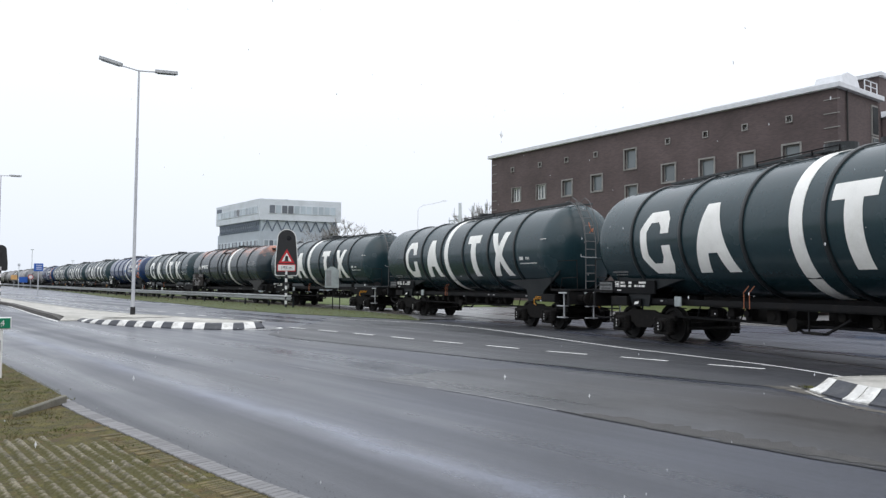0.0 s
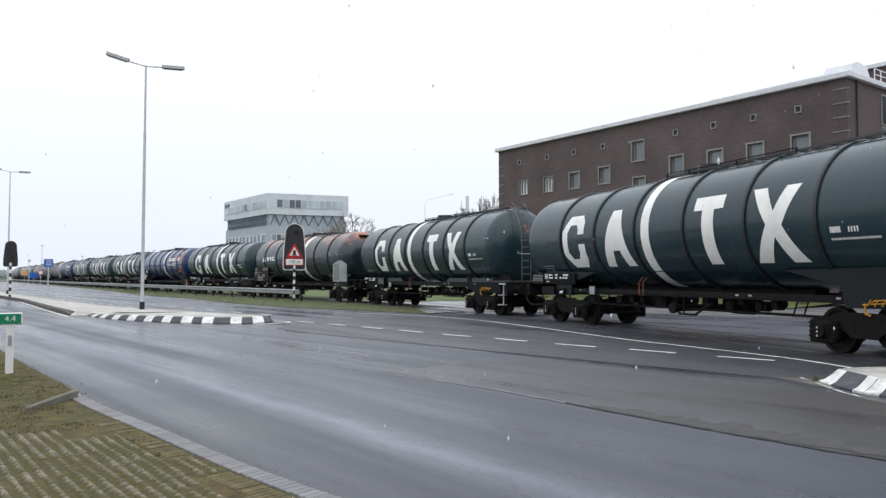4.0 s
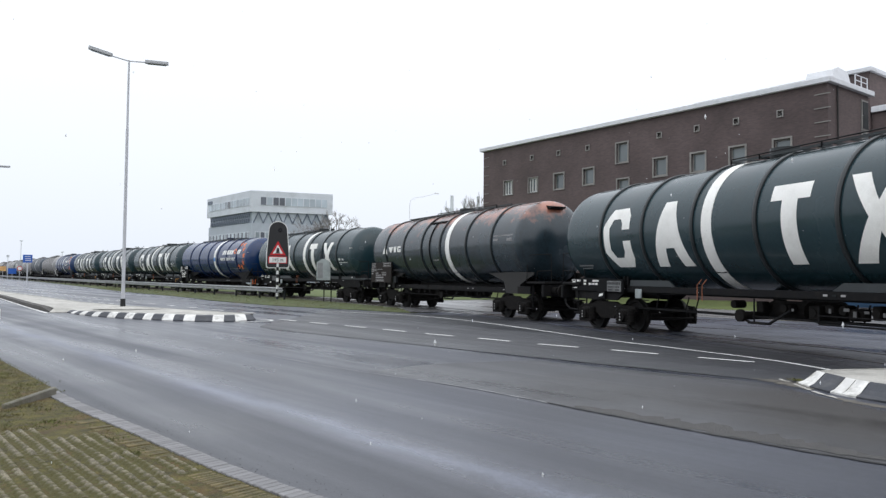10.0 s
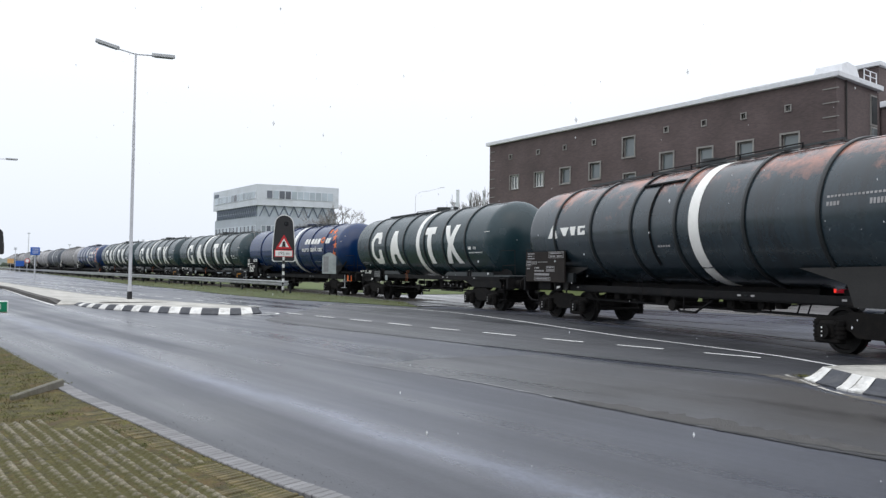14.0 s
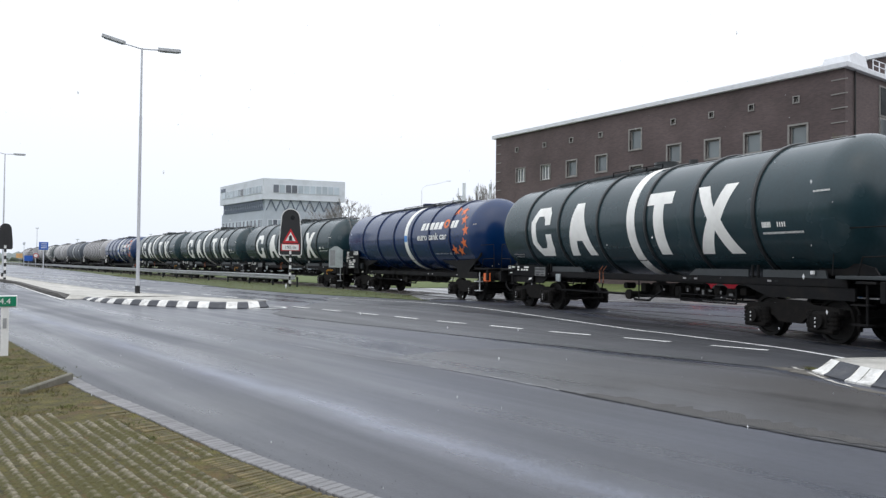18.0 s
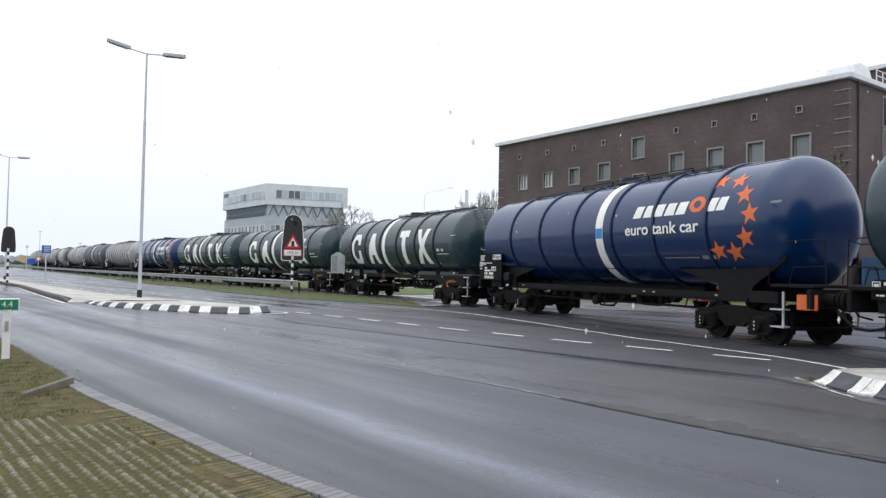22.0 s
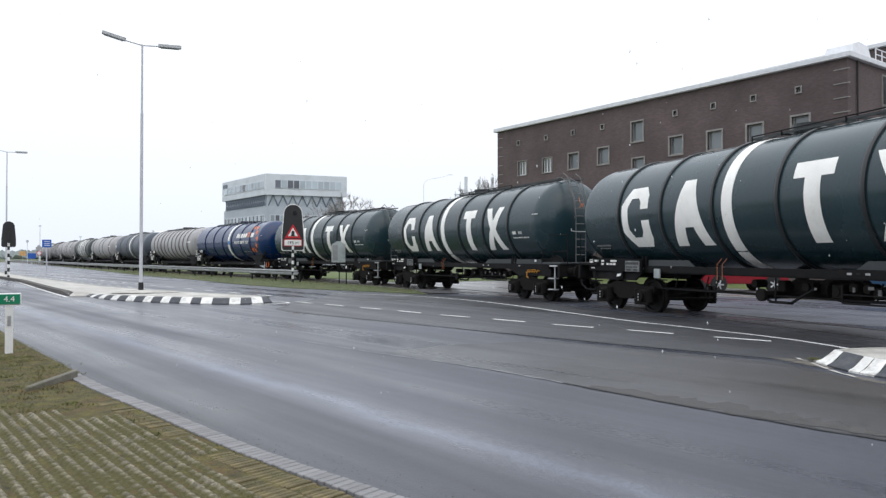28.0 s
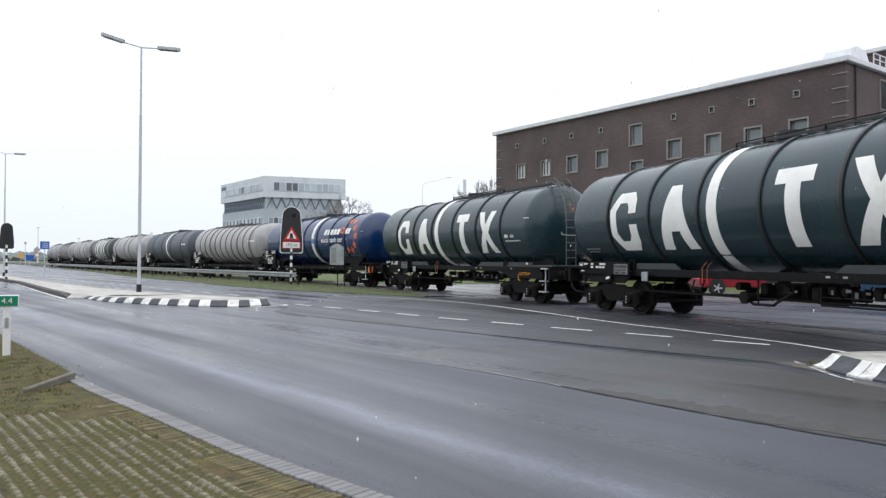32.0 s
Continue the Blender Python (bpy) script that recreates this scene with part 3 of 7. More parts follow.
# the darker lane beside the rails
LANE_IN = bend([(-4.9, 22.0), (-4.5, 20.6), (-1.08, 16.89), (2.29, 13.5), (3.12, 12.63), (3.88, 11.93), (4.65, 11.19), (5.3, 10.6)], 40)
LANE_OUT = bend([(-4.2, 32.0), (-2.6, 30.8), (0.2, 29.0), (3.2, 26.0), (4.6, 21.2), (6.6, 17.0), (7.6, 14.0), (8.2, 11.6)], 40)
bm = B()
ribbon(bm, list(zip(LANE_IN, LANE_OUT)), 0.004)
solid("dark_lane", bm, M_ROAD2, "newer, darker strip of wet asphalt beside the rails", "road", kind="structure")

bm = B()
sheet(bm, [(-0.9, 11.6), (0.2, 12.6), (1.9, 13.2), (4.9, 10.6), (5.3, 8.4), (6.3, 6.0), (7.4, 3.5), (6.4, 3.87), (4.5, 5.32), (3.51, 6.23), (2.82, 7.03), (2.0, 8.09), (1.47, 8.78), (1.08, 9.32), (0.03, 10.52)], 0.003)
solid("old_asphalt", bm, M_ROADMID, "older, rougher asphalt between two seams", "road", kind="structure")

# paint and seams
EDGE_LINE = bend([(-4.6, 30.6), (-2.2, 29.2), (-0.23, 27.44), (1.78, 24.14), (4.43, 17.56), (5.06, 16.35), (5.58, 15.3), (6.11, 14.28), (6.53, 13.29), (6.78, 12.2), (6.85, 11.4)], 60)
lines = tagged(new("road_marking"), "white painted road lines and dashes", "road marking", "", "structure")
bm = B()
ribbon(bm, list(zip(offset(EDGE_LINE, 0.05), offset(EDGE_LINE, -0.05))), 0.009)
part("edge_line", bm, M_LINE, lines)
DASH_LINE = bend([(-4.94, 24.66), (-3.78, 23.37), (-2.52, 21.99), (-1.24, 20.57), (0.03, 19.06), (1.31, 17.77), (2.61, 16.33), (3.93, 15.12), (5.25, 13.81), (6.6, 12.6)], n=400)
dash_len = sum(math.dist(a, b) for a, b in zip(DASH_LINE, DASH_LINE[1:]))
for i in range(9):
    a = int(400 * (i * 1.86) / dash_len)
    b = int(400 * (i * 1.86 + 1.05) / dash_len)
    seg = DASH_LINE[a:b + 1]
    bm = B()
    ribbon(bm, list(zip(offset(seg, 0.06), offset(seg, -0.06))), 0.010)
    part("dash", bm, M_LINE, lines)
# lane dashes on the carriageway behind the island
far_mid = along([(-4.9, 26.6), (-9.5, 31.6), (-18.5, 42.6), (-40, 70), (-90, 138)], step=2.6)
for i in range(1, min(38, len(far_mid) - 1)):
    a, b = Vector(far_mid[i]), Vector(far_mid[i + 1])
    d = (b - a).normalized()
    bm = B()
    seg = [tuple(a), tuple(a + d * 1.1)]
    ribbon(bm, list(zip(offset(seg, 0.07), offset(seg, -0.07))), 0.009)
    part("dash", bm, M_LINE, lines)
far_in = along([(-6.6, 26.2), (-12.5, 32.6), (-22, 44.2), (-45, 73)], step=1.9)
for i in range(1, min(22, len(far_in) - 1)):
    a, b = Vector(far_in[i]), Vector(far_in[i + 1])
    d = (b - a).normalized()
    bm = B()
    seg = [tuple(a), tuple(a + d * 0.8)]
    ribbon(bm, list(zip(offset(seg, 0.06), offset(seg, -0.06))), 0.009)
    part("dash", bm, M_LINE, lines)
bm = B()
kline = along([(-14.1, 27.35), (-17.55, 32.2), (-25.2, 43.3), (-60, 93)], n=20)
ribbon(bm, list(zip(offset(kline, 0.06), offset(kline, -0.06))), 0.009)
part("kerb_line", bm, M_LINE, lines)

# a rough, patched-up stretch along the seam
bm = B()
rough_rnd = random.Random(21)
spine = bend([(1.75, 8.55), (2.15, 8.0), (2.6, 7.45), (3.05, 6.95), (3.5, 6.45), (4.0, 5.95)], 40)
ws = [0.05 + 0.3 * math.sin(math.pi * i / 40) ** 0.7 for i in range(41)]
far_side = [offset(spine, w * rough_rnd.uniform(0.55, 1.3))[i] for i, w in enumerate(ws)]
near_side = [offset(spine, -w * rough_rnd.uniform(0.05, 0.4))[i] for i, w in enumerate(ws)]
ribbon(bm, list(zip(far_side, near_side)), 0.0062)
solid("road_patch", bm, M_ROADRAW, "ragged patch of coarse brownish asphalt", "road patch", kind="structure")

SEAM_B = bend([(-8.2, 19.75), (-5.44, 16.57), (-1.45, 11.95), (0.03, 10.5), (1.08, 9.3), (1.48, 8.74)], 60)
SEAM_C = bend([(1.47, 8.76), (2.0, 8.07), (2.44, 7.5), (2.82, 7.01), (3.17, 6.59), (3.51, 6.21), (4.5, 5.3), (6.4, 3.85)], 60)
for nm, ln, wd, mt in (("pavement_seam", SEAM_B, 0.014, M_SEAM_LIGHT), ("pavement_seam", SEAM_C, 0.026, M_SEAM),
                       ("pavement_seam", LANE_IN[4:], 0.016, M_SEAM)):
    rnd = random.Random(len(ln) + int(wd * 1e4))
    bm = B()
    ws = [wd * rnd.uniform(0.4, 1.2) for _ in ln]
    off = [rnd.uniform(-0.012, 0.012) for _ in ln]
    l1 = [offset(ln, w + o_)[i] for i, (w, o_) in enumerate(zip(ws, off))]
    l2 = [offset(ln, -w + o_)[i] for i, (w, o_) in enumerate(zip(ws, off))]
    ribbon(bm, list(zip(l1, l2)), 0.0075 if wd != 0.012 else 0.0095)
    solid(nm, bm, mt, "uneven joint between two asphalt layers", "seam", kind="structure")

# rails set in the road, on sleepers and ballast further off
for off, nm in ((-0.72, "rail"), (0.72, "rail")):
    bm = B()
    pts = [track(s, off)[:2] for s in np.arange(-400, 60, 2.0)]
    for w, z0, z1 in ((0.036, -0.03, 0.012),):
        l1, l2 = offset(pts, w), offset(pts, -w)
        ribbon(bm, list(zip(l1, l2)), z1, 0.05)
    solid(nm, bm, M_RAIL, "worn steel rail let into the road surface", "rail", kind="structure")
bm = B()
ribbon(bm, [(track(s, 1.6)[:2], track(s, -1.7)[:2]) for s in np.arange(-400, -21, 3.0)], -0.012, 0.05)
solid("ballast_bed", bm, M_BALLAST, "stone ballast under the railway track", "ballast", kind="structure")
bm = B()
for s in np.arange(-150, -22, 0.62):
    x, y, h = track(float(s))
    box(bm, (0, 0, 0), (0.24, 2.5, 0.1), m=Matrix.Translation((x, y, -0.045)) @ Matrix.Rotation(h, 4, "Z"))
solid("sleeper", bm, M_SLEEPER, "weathered wooden sleepers under the rails", "sleeper", kind="stuff")

# grass verge between the road and the rails, and the strip beyond them
bm = B()
back = [track(s, 1.75)[:2] for s in np.linspace(-245, -20.5, 49)]
ribbon(bm, list(zip(VERGE_FRONT, back)), 0.03, 0.06)
solid("grass_verge", bm, M_GRASS, "winter grass strip beside the railway", "verge", kind="structure")
bm = B()
ribbon(bm, [(track(s, -1.9)[:2], track(s, -12)[:2]) for s in np.arange(-300, -29, 3.0)], 0.02)
solid("far_verge", bm, mat("green_grass", (0.09, 0.12, 0.032), 0.9, var=0.3, scale=1.2, fine=30, bump=0.5), "fresh green grass beyond the rails", "verge", kind="structure")


def tufts(name, spots, label, hgt=0.09, per=1, seed=3):
    rnd = random.Random(seed)
    vs, fs = [], []
    for (x, y, z) in spots:
        for _ in range(per):
            a, h = rnd.uniform(0, 6.28), hgt * rnd.uniform(0.5, 1.5)
            lx, ly, w = rnd.uniform(-1.4, 1.4) * h, rnd.uniform(-1.4, 1.4) * h, 0.003 + 0.1 * hgt
            px_, py_ = x + rnd.uniform(-0.05, 0.05), y + rnd.uniform(-0.05, 0.05)
            k = len(vs)
            vs += [(px_ - w * math.cos(a), py_ - w * math.sin(a), z), (px_ + w * math.cos(a), py_ + w * math.sin(a), z), (px_ + lx, py_ + ly, z + h)]
            fs.append((k, k + 1, k + 2))
    me = bpy.data.meshes.new(name)
    me.from_pydata(vs, [], fs)
    me.materials.append(M_BLADE)
    return tagged(new(name, me), label, "grass", "", "stuff")


rnd = random.Random(11)
spots = []
for i in range(len(VERGE_FRONT) - 1):
    if VERGE_FRONT[i][1] > 75:
        continue
    a, b, c, d = Vector(VERGE_FRONT[i]), Vector(VERGE_FRONT[i + 1]), Vector(back[i]), Vector(back[i + 1])
    area = (a - b).length * (a - c).length
    for _ in range(int(area * 24)):
        u, v = rnd.random(), rnd.random()
        p = (a * (1 - u) + b * u) * (1 - v) + (c * (1 - u) + d * u) * v
        spots.append((p.x, p.y, 0.02))
tufts("verge_grass", spots, "short yellow-green winter grass on the verge", 0.06)

# ---- near corner: gutter, mossy soil, grass pavers ----
G0, GD = Vector((-4.61, 9.31)), Vector((0.670, -0.742))
GN = Vector((-0.742, -0.670))
bm = B()
sheet(bm, [tuple(G0 + GN * 0.22), tuple(G0 + GD * 6 + GN * 0.2), tuple(G0 + GD * 8.2 - GN * 0.1), (3, -6), (-14, -6), (-14, 21.3), (-7.5, 12.9), tuple(G0)], 0.012)
solid("corner_soil", bm, M_MOSS, "mossy soil and thin grass at the road corner", "soil", kind="structure")

gutter = tagged(new("gutter"), "single row of pale grey paving bricks edging the road", "gutter", "", "structure")
GUTTER = bend([tuple(G0 + GD * a + GN * o) for a, o in ((0.0, 0.0), (1.2, 0.05), (2.8, 0.04), (4.6, 0.05), (5.7, 0.0), (6.8, -0.12), (8.2, -0.4))], 200)


GUTTER_LEN = sum(math.dist(a, b) for a, b in zip(GUTTER, GUTTER[1:]))


def gutter_at(d):
    """A point d metres along the gutter's road side, and its heading."""
    f = min(d / GUTTER_LEN * 200, 198.9)
    k = int(f)
    a, b = Vector(GUTTER[k]), Vector(GUTTER[k + 1])
    return a + (b - a) * (f - k), (b - a).normalized()


def brick_mesh(name, l, w, h, material):
    bm = B()
    box(bm, (0, 0, 0), (l, w, h), 0.006)
    return finish(bm, name, material)


gm = brick_mesh("brick", 0.068, 0.165, 0.08, M_BRICK_G)
rnd = random.Random(5)
for i in range(106):
    p, d = gutter_at(0.04 + i * 0.0765)
    p = p + Vector((d.y, -d.x)) * (0.1 + rnd.uniform(-0.005, 0.005))
    ob = new("brick", gm)
    ob.parent = gutter
    ob.matrix_basis = Matrix.Translation((p.x, p.y, -0.012 + rnd.uniform(-0.002, 0.002))) @ Matrix.Rotation(math.atan2(d.y, d.x) + rnd.uniform(-0.015, 0.015), 4, "Z") @ Matrix.Rotation(rnd.uniform(-0.01, 0.01), 4, "X")

mossy = tagged(new("mossy_brick_strip"), "rows of moss-grown paving bricks behind the gutter", "paving", "", "structure")
pd = math.atan2(-0.773, 0.635)
pdir, pnor = Vector((math.cos(pd), math.sin(pd))), Vector((math.sin(pd), -math.cos(pd)))
corner = Vector((-3.12, 7.02))
mm = brick_mesh("brick", 0.04, 0.2, 0.06, M_BRICK_M)
for row in range(3):
    for i in range(105):
        along_m = 2.1 + i * 0.0575 + row * 0.02
        if rnd.random() < 0.05 + 0.3 * (i < 14):
            continue
        p, d = gutter_at(along_m)
        p = p + Vector((d.y, -d.x)) * (0.305 + row * 0.205)
        if (p - corner).dot(pnor) > -0.02 or 1.38 < (p - corner).dot(pdir) < 2.02 and (p - corner).dot(pnor) > -0.3 or row == 2 and i < 30:
            continue
        ob = new("brick", mm)
        ob.parent = mossy
        ob.matrix_basis = Matrix.Translation((p.x, p.y, -0.01 + rnd.uniform(-0.008, 0.005))) @ Matrix.Rotation(math.atan2(d.y, d.x) + rnd.uniform(-0.04, 0.04), 4, "Z") @ Matrix.Rotation(rnd.uniform(-0.035, 0.035), 4, "Y")


def paver_block(ridges):
    """A concrete grass paver: wavy ridges 0.1 m apart joined by low webs, with mossy pits between them."""
    wide = ridges * 0.1
    nx, ny = 48, ridges * 8
    lump = random.Random(14)
    bm = B()
    grid = []
    for i in range(nx + 1):
        col = []
        for j in range(ny + 1):
            x, y = -0.3 + 0.6 * i / nx, wide * (j / ny - 0.5)
            stud = 0.5 + 0.5 * math.cos(2 * math.pi * (x / 0.1 + 0.5))
            across = (y + wide / 2) / 0.1 + 0.07 * math.sin(2 * math.pi * x / 0.1)
            rib = 0.5 - 0.5 * math.cos(2 * math.pi * across)
            inner = 0 < i < nx and 0 < j < ny
            ridge, web = rib ** 1.1 * (0.66 + 0.34 * stud), 0.45 * stud ** 1.6 * min(1.0, (wide / 2 - abs(y)) / 0.02)
            z = -0.014 + 0.044 * min((0.3 - abs(x)) / 0.03, 1.0) ** 0.6 * max(ridge, web) + (lump.uniform(-0.003, 0.003) if inner else 0)
            if inner:
                x, y = x + lump.uniform(-0.003, 0.003), y + lump.uniform(-0.003, 0.003)
            col.append(bm.verts.new((x, y, z)))
        grid.append(col)
    for i in range(nx):
        for j in range(ny):
            bm.faces.new((grid[i][j], grid[i + 1][j], grid[i + 1][j + 1], grid[i][j + 1]))
    return finish(bm, "paver", M_PAVER, 60)


def lay_paver(mesh, a, o):
    """One paver with its middle a metres along the field's edge and o metres in from it."""
    p = corner + pdir * a + pnor * o
    if p.y < 2.2 or p.x < -8.5:
        return
    ob = new("paver", mesh)
    ob.parent = pavers
    ob.matrix_basis = Matrix.Translation((p.x, p.y, 0.014 + rnd.uniform(-0.006, 0.005))) @ Matrix.Rotation(pd + rnd.uniform(-0.012, 0.012), 4, "Z") @ Matrix.Rotation(rnd.uniform(-0.02, 0.02), 4, "X") @ Matrix.Rotation(math.pi * rnd.randint(0, 1), 4, "Z")


pavers = tagged(new("grass_paver_field"), "concrete grass pavers with mossy studded ridges", "paving", "", "structure")
pm = paver_block(4)
for j in range(24):
    start = (0.15, -0.46, -0.75, -1.05, -0.9)[min(j, 4)] - 0.3 * max(j - 4, 0)
    for i in range(20):
        lay_paver(pm, start + 0.3 + i * 0.603, 0.017 + 0.2 + j * 0.402)
lay_paver(paver_block(2), 1.7, -0.118)

spots = []
for _ in range(52000):
    p = G0 + GD * rnd.uniform(-6, 7) + GN * (abs(rnd.gauss(0, 2.2)) - 0.3)
    q = p - G0
    if p.y < 2 or q.dot(GD) > 0 and q.dot(GN) < 0.22 or q.dot(GD) <= 0 and q.dot(Vector((-0.78, -0.626))) < -0.02:
        continue
    if (p - corner).dot(pnor) > 0 and (p - corner).dot(pdir) > -0.4 and rnd.random() < 0.6 or q.dot(GD) > 1.0 and rnd.random() < 0.4:
        continue
    spots.append((p.x, p.y, 0.008))
clumps = []
for _ in range(240):
    p = G0 + GD * rnd.uniform(-5, 4.5) + GN * (abs(rnd.gauss(0, 1.6)) + 0.05)
    q = p - G0
    if q.dot(GD) > 0 and q.dot(GN) < 0.4 or q.dot(GD) <= 0 and q.dot(Vector((-0.78, -0.626))) < 0.08:
        continue
    if (p - corner).dot(pnor) > 0.05 and (p - corner).dot(pdir) > -0.4:
        continue
    wide = rnd.uniform(0.03, 0.12)
    clumps += [(p.x + rnd.gauss(0, wide), p.y + rnd.gauss(0, wide), 0.01) for _ in range(26)]
tufts("grass_clumps", clumps, "low clumps of winter grass at the road corner", 0.022, 2, seed=21)
tufts("corner_grass", spots, "sparse mossy grass between the pavers and by the road", 0.011, 2, seed=8)



def grit(name, spots, label, lo, hi, material, seed):
    """Small loose stones: squashed six-cornered lumps."""
    rnd = random.Random(seed)
    vs, fs = [], []
    for x, y in spots:
        r, k = rnd.uniform(lo, hi), len(vs)
        vs += [(x - r, y, 0.006), (x + r * rnd.uniform(0.6, 1.2), y, 0.006), (x, y - r, 0.006), (x, y + r * rnd.uniform(0.6, 1.2), 0.006), (x, y, 0.0), (x + r * 0.2, y, 0.006 + r * 0.3)]
        fs += [(k + i, k + j, k + q) for i, j in ((0, 2), (2, 1), (1, 3), (3, 0)) for q in (4, 5)]
    me = bpy.data.meshes.new(name)
    me.from_pydata(vs, [], fs)
    me.materials.append(material)
    return tagged(new(name, me), label, "grit", "", "stuff")


def by_gutter():
    p, d = gutter_at(rnd.uniform(1.0, 8.0))
    q = p - Vector((d.y, -d.x)) * abs(rnd.gauss(0.02, 0.2))
    return q.x, q.y


grit("road_grit", [by_gutter() for _ in range(150)], "dark loose grit along the gutter", 0.0015, 0.004, M_BALLASTD, 4)
isle_edge = bend([(5.55, 11.1), (5.2, 10.6), (5.05, 9.9), (5.1, 9.1), (5.5, 8.2), (6.2, 7.2)], 60)
grit("sand_and_pebbles", [(p[0] + rnd.gauss(0, 0.13), p[1] + rnd.gauss(0, 0.13)) for p in isle_edge for _ in range(16)], "pale sand and pebbles swept against the island", 0.002, 0.007, M_BALLAST, 6)

bm = B()
kerb_m = Matrix.Translation((-4.6, 8.57, 0.045)) @ Matrix.Rotation(radians(85), 4, "Z") @ Matrix.Rotation(radians(-3.0), 4, "Y")
box(bm, (0.03, 0, -0.02), (0.94, 0.06, 0.13), 0.014, kerb_m)
solid("kerb_stone", bm, mat("mossy_kerb_concrete", (0.175, 0.165, 0.135), 0.9, var=0.25, scale=4, fine=40, bump=0.5, stain=(0.09, 0.085, 0.04), stain_amt=0.8, stain_scale=4), "mossy concrete kerb end standing in the grass", "kerb")


# ---- traffic islands ----
def island(name, low, top, h, surface, label, white_first, widths):
    isl = thing(name, label, "traffic island")
    cuts = np.cumsum((0.0,) + widths) / sum(widths)
    fine_low, fine_top = along(low, n=400), along(top, n=400)
    n = len(widths)
    lo = [fine_low[int(round(c * 400))] for c in cuts]
    hi = [fine_top[int(round(min(c * 400 + (10 if 0 < c < 1 else 0), 400)))] for c in cuts]
    hs = [(float(np.interp(i / n, np.linspace(0, 1, len(h)), h)),) for i in range(n + 1)]
    for i in range(n):
        bm = B()
        z0, z1 = hs[i][0], hs[i + 1][0]
        a, b, c, d = lo[i], lo[i + 1], hi[i + 1], hi[i]
        vs = [bm.verts.new(v) for v in ((a[0], a[1], -0.01), (b[0], b[1], -0.01), (c[0], c[1], z1), (d[0], d[1], z0),
              (a[0], a[1], 0.03), (b[0], b[1], 0.03))]
        bm.faces.new((vs[0], vs[1], vs[5], vs[4]))
        m1 = Vector(((a[0] * 0.45 + d[0] * 0.55), (a[1] * 0.45 + d[1] * 0.55), z0 * 0.9))
        m2 = Vector(((b[0] * 0.45 + c[0] * 0.55), (b[1] * 0.45 + c[1] * 0.55), z1 * 0.9))
        e, f = bm.verts.new(m1), bm.verts.new(m2)
        bm.faces.new((vs[4], vs[5], f, e))
        bm.faces.new((e, f, vs[2], vs[3]))
        bm.faces.new((vs[0], vs[4], e, vs[3]))
        bm.faces.new((vs[1], vs[2], f, vs[5]))
        white = (i % 2 == 0) == white_first
        part("kerb_block", bm, M_BWHITE if white else M_BBLACK, isl, "white kerb block" if white else "black kerb block")
    bm = B()
    sheet(bm, surface, 0)
    for v in bm.verts:
        v.co.z = 0.145 if -14.0 < v.co.x < -12.2 and v.co.y < 27.0 else 0.097 if -14.0 < v.co.x < -13.0 and v.co.y < 28.5 else (h[len(h) // 2] - 0.012) if v.co.y < 27.2 else 0.15
    bmesh.ops.triangulate(bm, faces=bm.faces)
    part("paved_top", bm, M_ISLE, isl, "pale gravelly paving")
    return isl


ISL_LOW = bend([(-13.72, 28.0), (-12.54, 26.52), (-11.29, 25.32), (-10.0, 24.44), (-8.9, 23.86), (-7.73, 23.42), (-6.9, 23.24), (-6.3, 23.26), (-5.92, 23.7), (-5.66, 24.3)], 200)
ISL_TOP = [(-13.5, 28.15), (-12.28, 26.52), (-11.05, 25.38), (-9.85, 24.62), (-8.8, 24.12), (-7.7, 23.75), (-6.95, 23.66), (-6.45, 23.75), (-6.2, 24.1), (-5.98, 24.55)]
ISL_BACK = [(-6.35, 24.85), (-8.8, 26.9), (-11.6, 29.6), (-16, 34.0), (-28.3, 49.6), (-62, 95)]
isle = island("traffic_island", ISL_LOW, bend(ISL_TOP, 200), [0.1, 0.15, 0.19, 0.2, 0.2, 0.2, 0.2], ISL_TOP + ISL_BACK + [(-63.8, 93.4), (-25.25, 43.88), (-17.53, 32.78), (-14.25, 28.25)],
              "long traffic island with black and white kerb blocks", False,
              (0.75, 0.55, 0.66, 0.55, 0.62, 0.5, 0.6, 0.46, 0.5, 0.44, 0.46, 0.4, 0.46, 0.44, 0.42, 0.42, 0.6, 0.38, 0.4, 0.5, 0.5))
bm = B()
kb = along([(-14.2, 27.8), (-14.45, 28.12), (-17.74, 32.63), (-25.46, 43.74), (-64, 93.2)], n=40)
l2 = offset(kb, -0.3)
ribbon(bm, list(zip(kb, l2)), 0.155, 0.17)
for v in bm.verts:
    if v.co.z > 0.1 and v.co.y < 28.6:
        v.co.z = 0.03 if v.co.y < 28.05 else 0.12
part("plain_kerb", bm, M_KERBD, isle, "dark weathered concrete kerb")
bm = B()
vs = [bm.verts.new(p) for p in ((-14.24, 27.76, -0.01), (-13.66, 27.92, -0.01), (-13.48, 28.17, 0.1), (-14.0, 28.3, 0.152), (-14.3, 28.22, 0.157), (-14.24, 27.76, 0.03), (-13.66, 27.92, 0.03))]
for f in ((0, 1, 6, 5), (5, 6, 2, 3), (5, 3, 4)):
    bm.faces.new([vs[i] for i in f])
bmesh.ops.recalc_face_normals(bm, faces=bm.faces)
part("kerb_ramp", bm, M_ISLE, isle, "pale worn ramp where the kerb is broken")
bm = B()
kb = along([(-5.98, 24.55)] + ISL_BACK, n=60)
l2 = offset(kb, -0.2)
ribbon(bm, list(zip(kb, l2)), 0.196, 0.2)
for v in bm.verts:
    if v.co.z > 0.19 and v.co.y > 27.2:
        v.co.z = 0.176 if v.co.y < 30.5 else 0.156
part("plain_kerb", bm, M_CONC, isle, "pale concrete kerb")
bm = B()
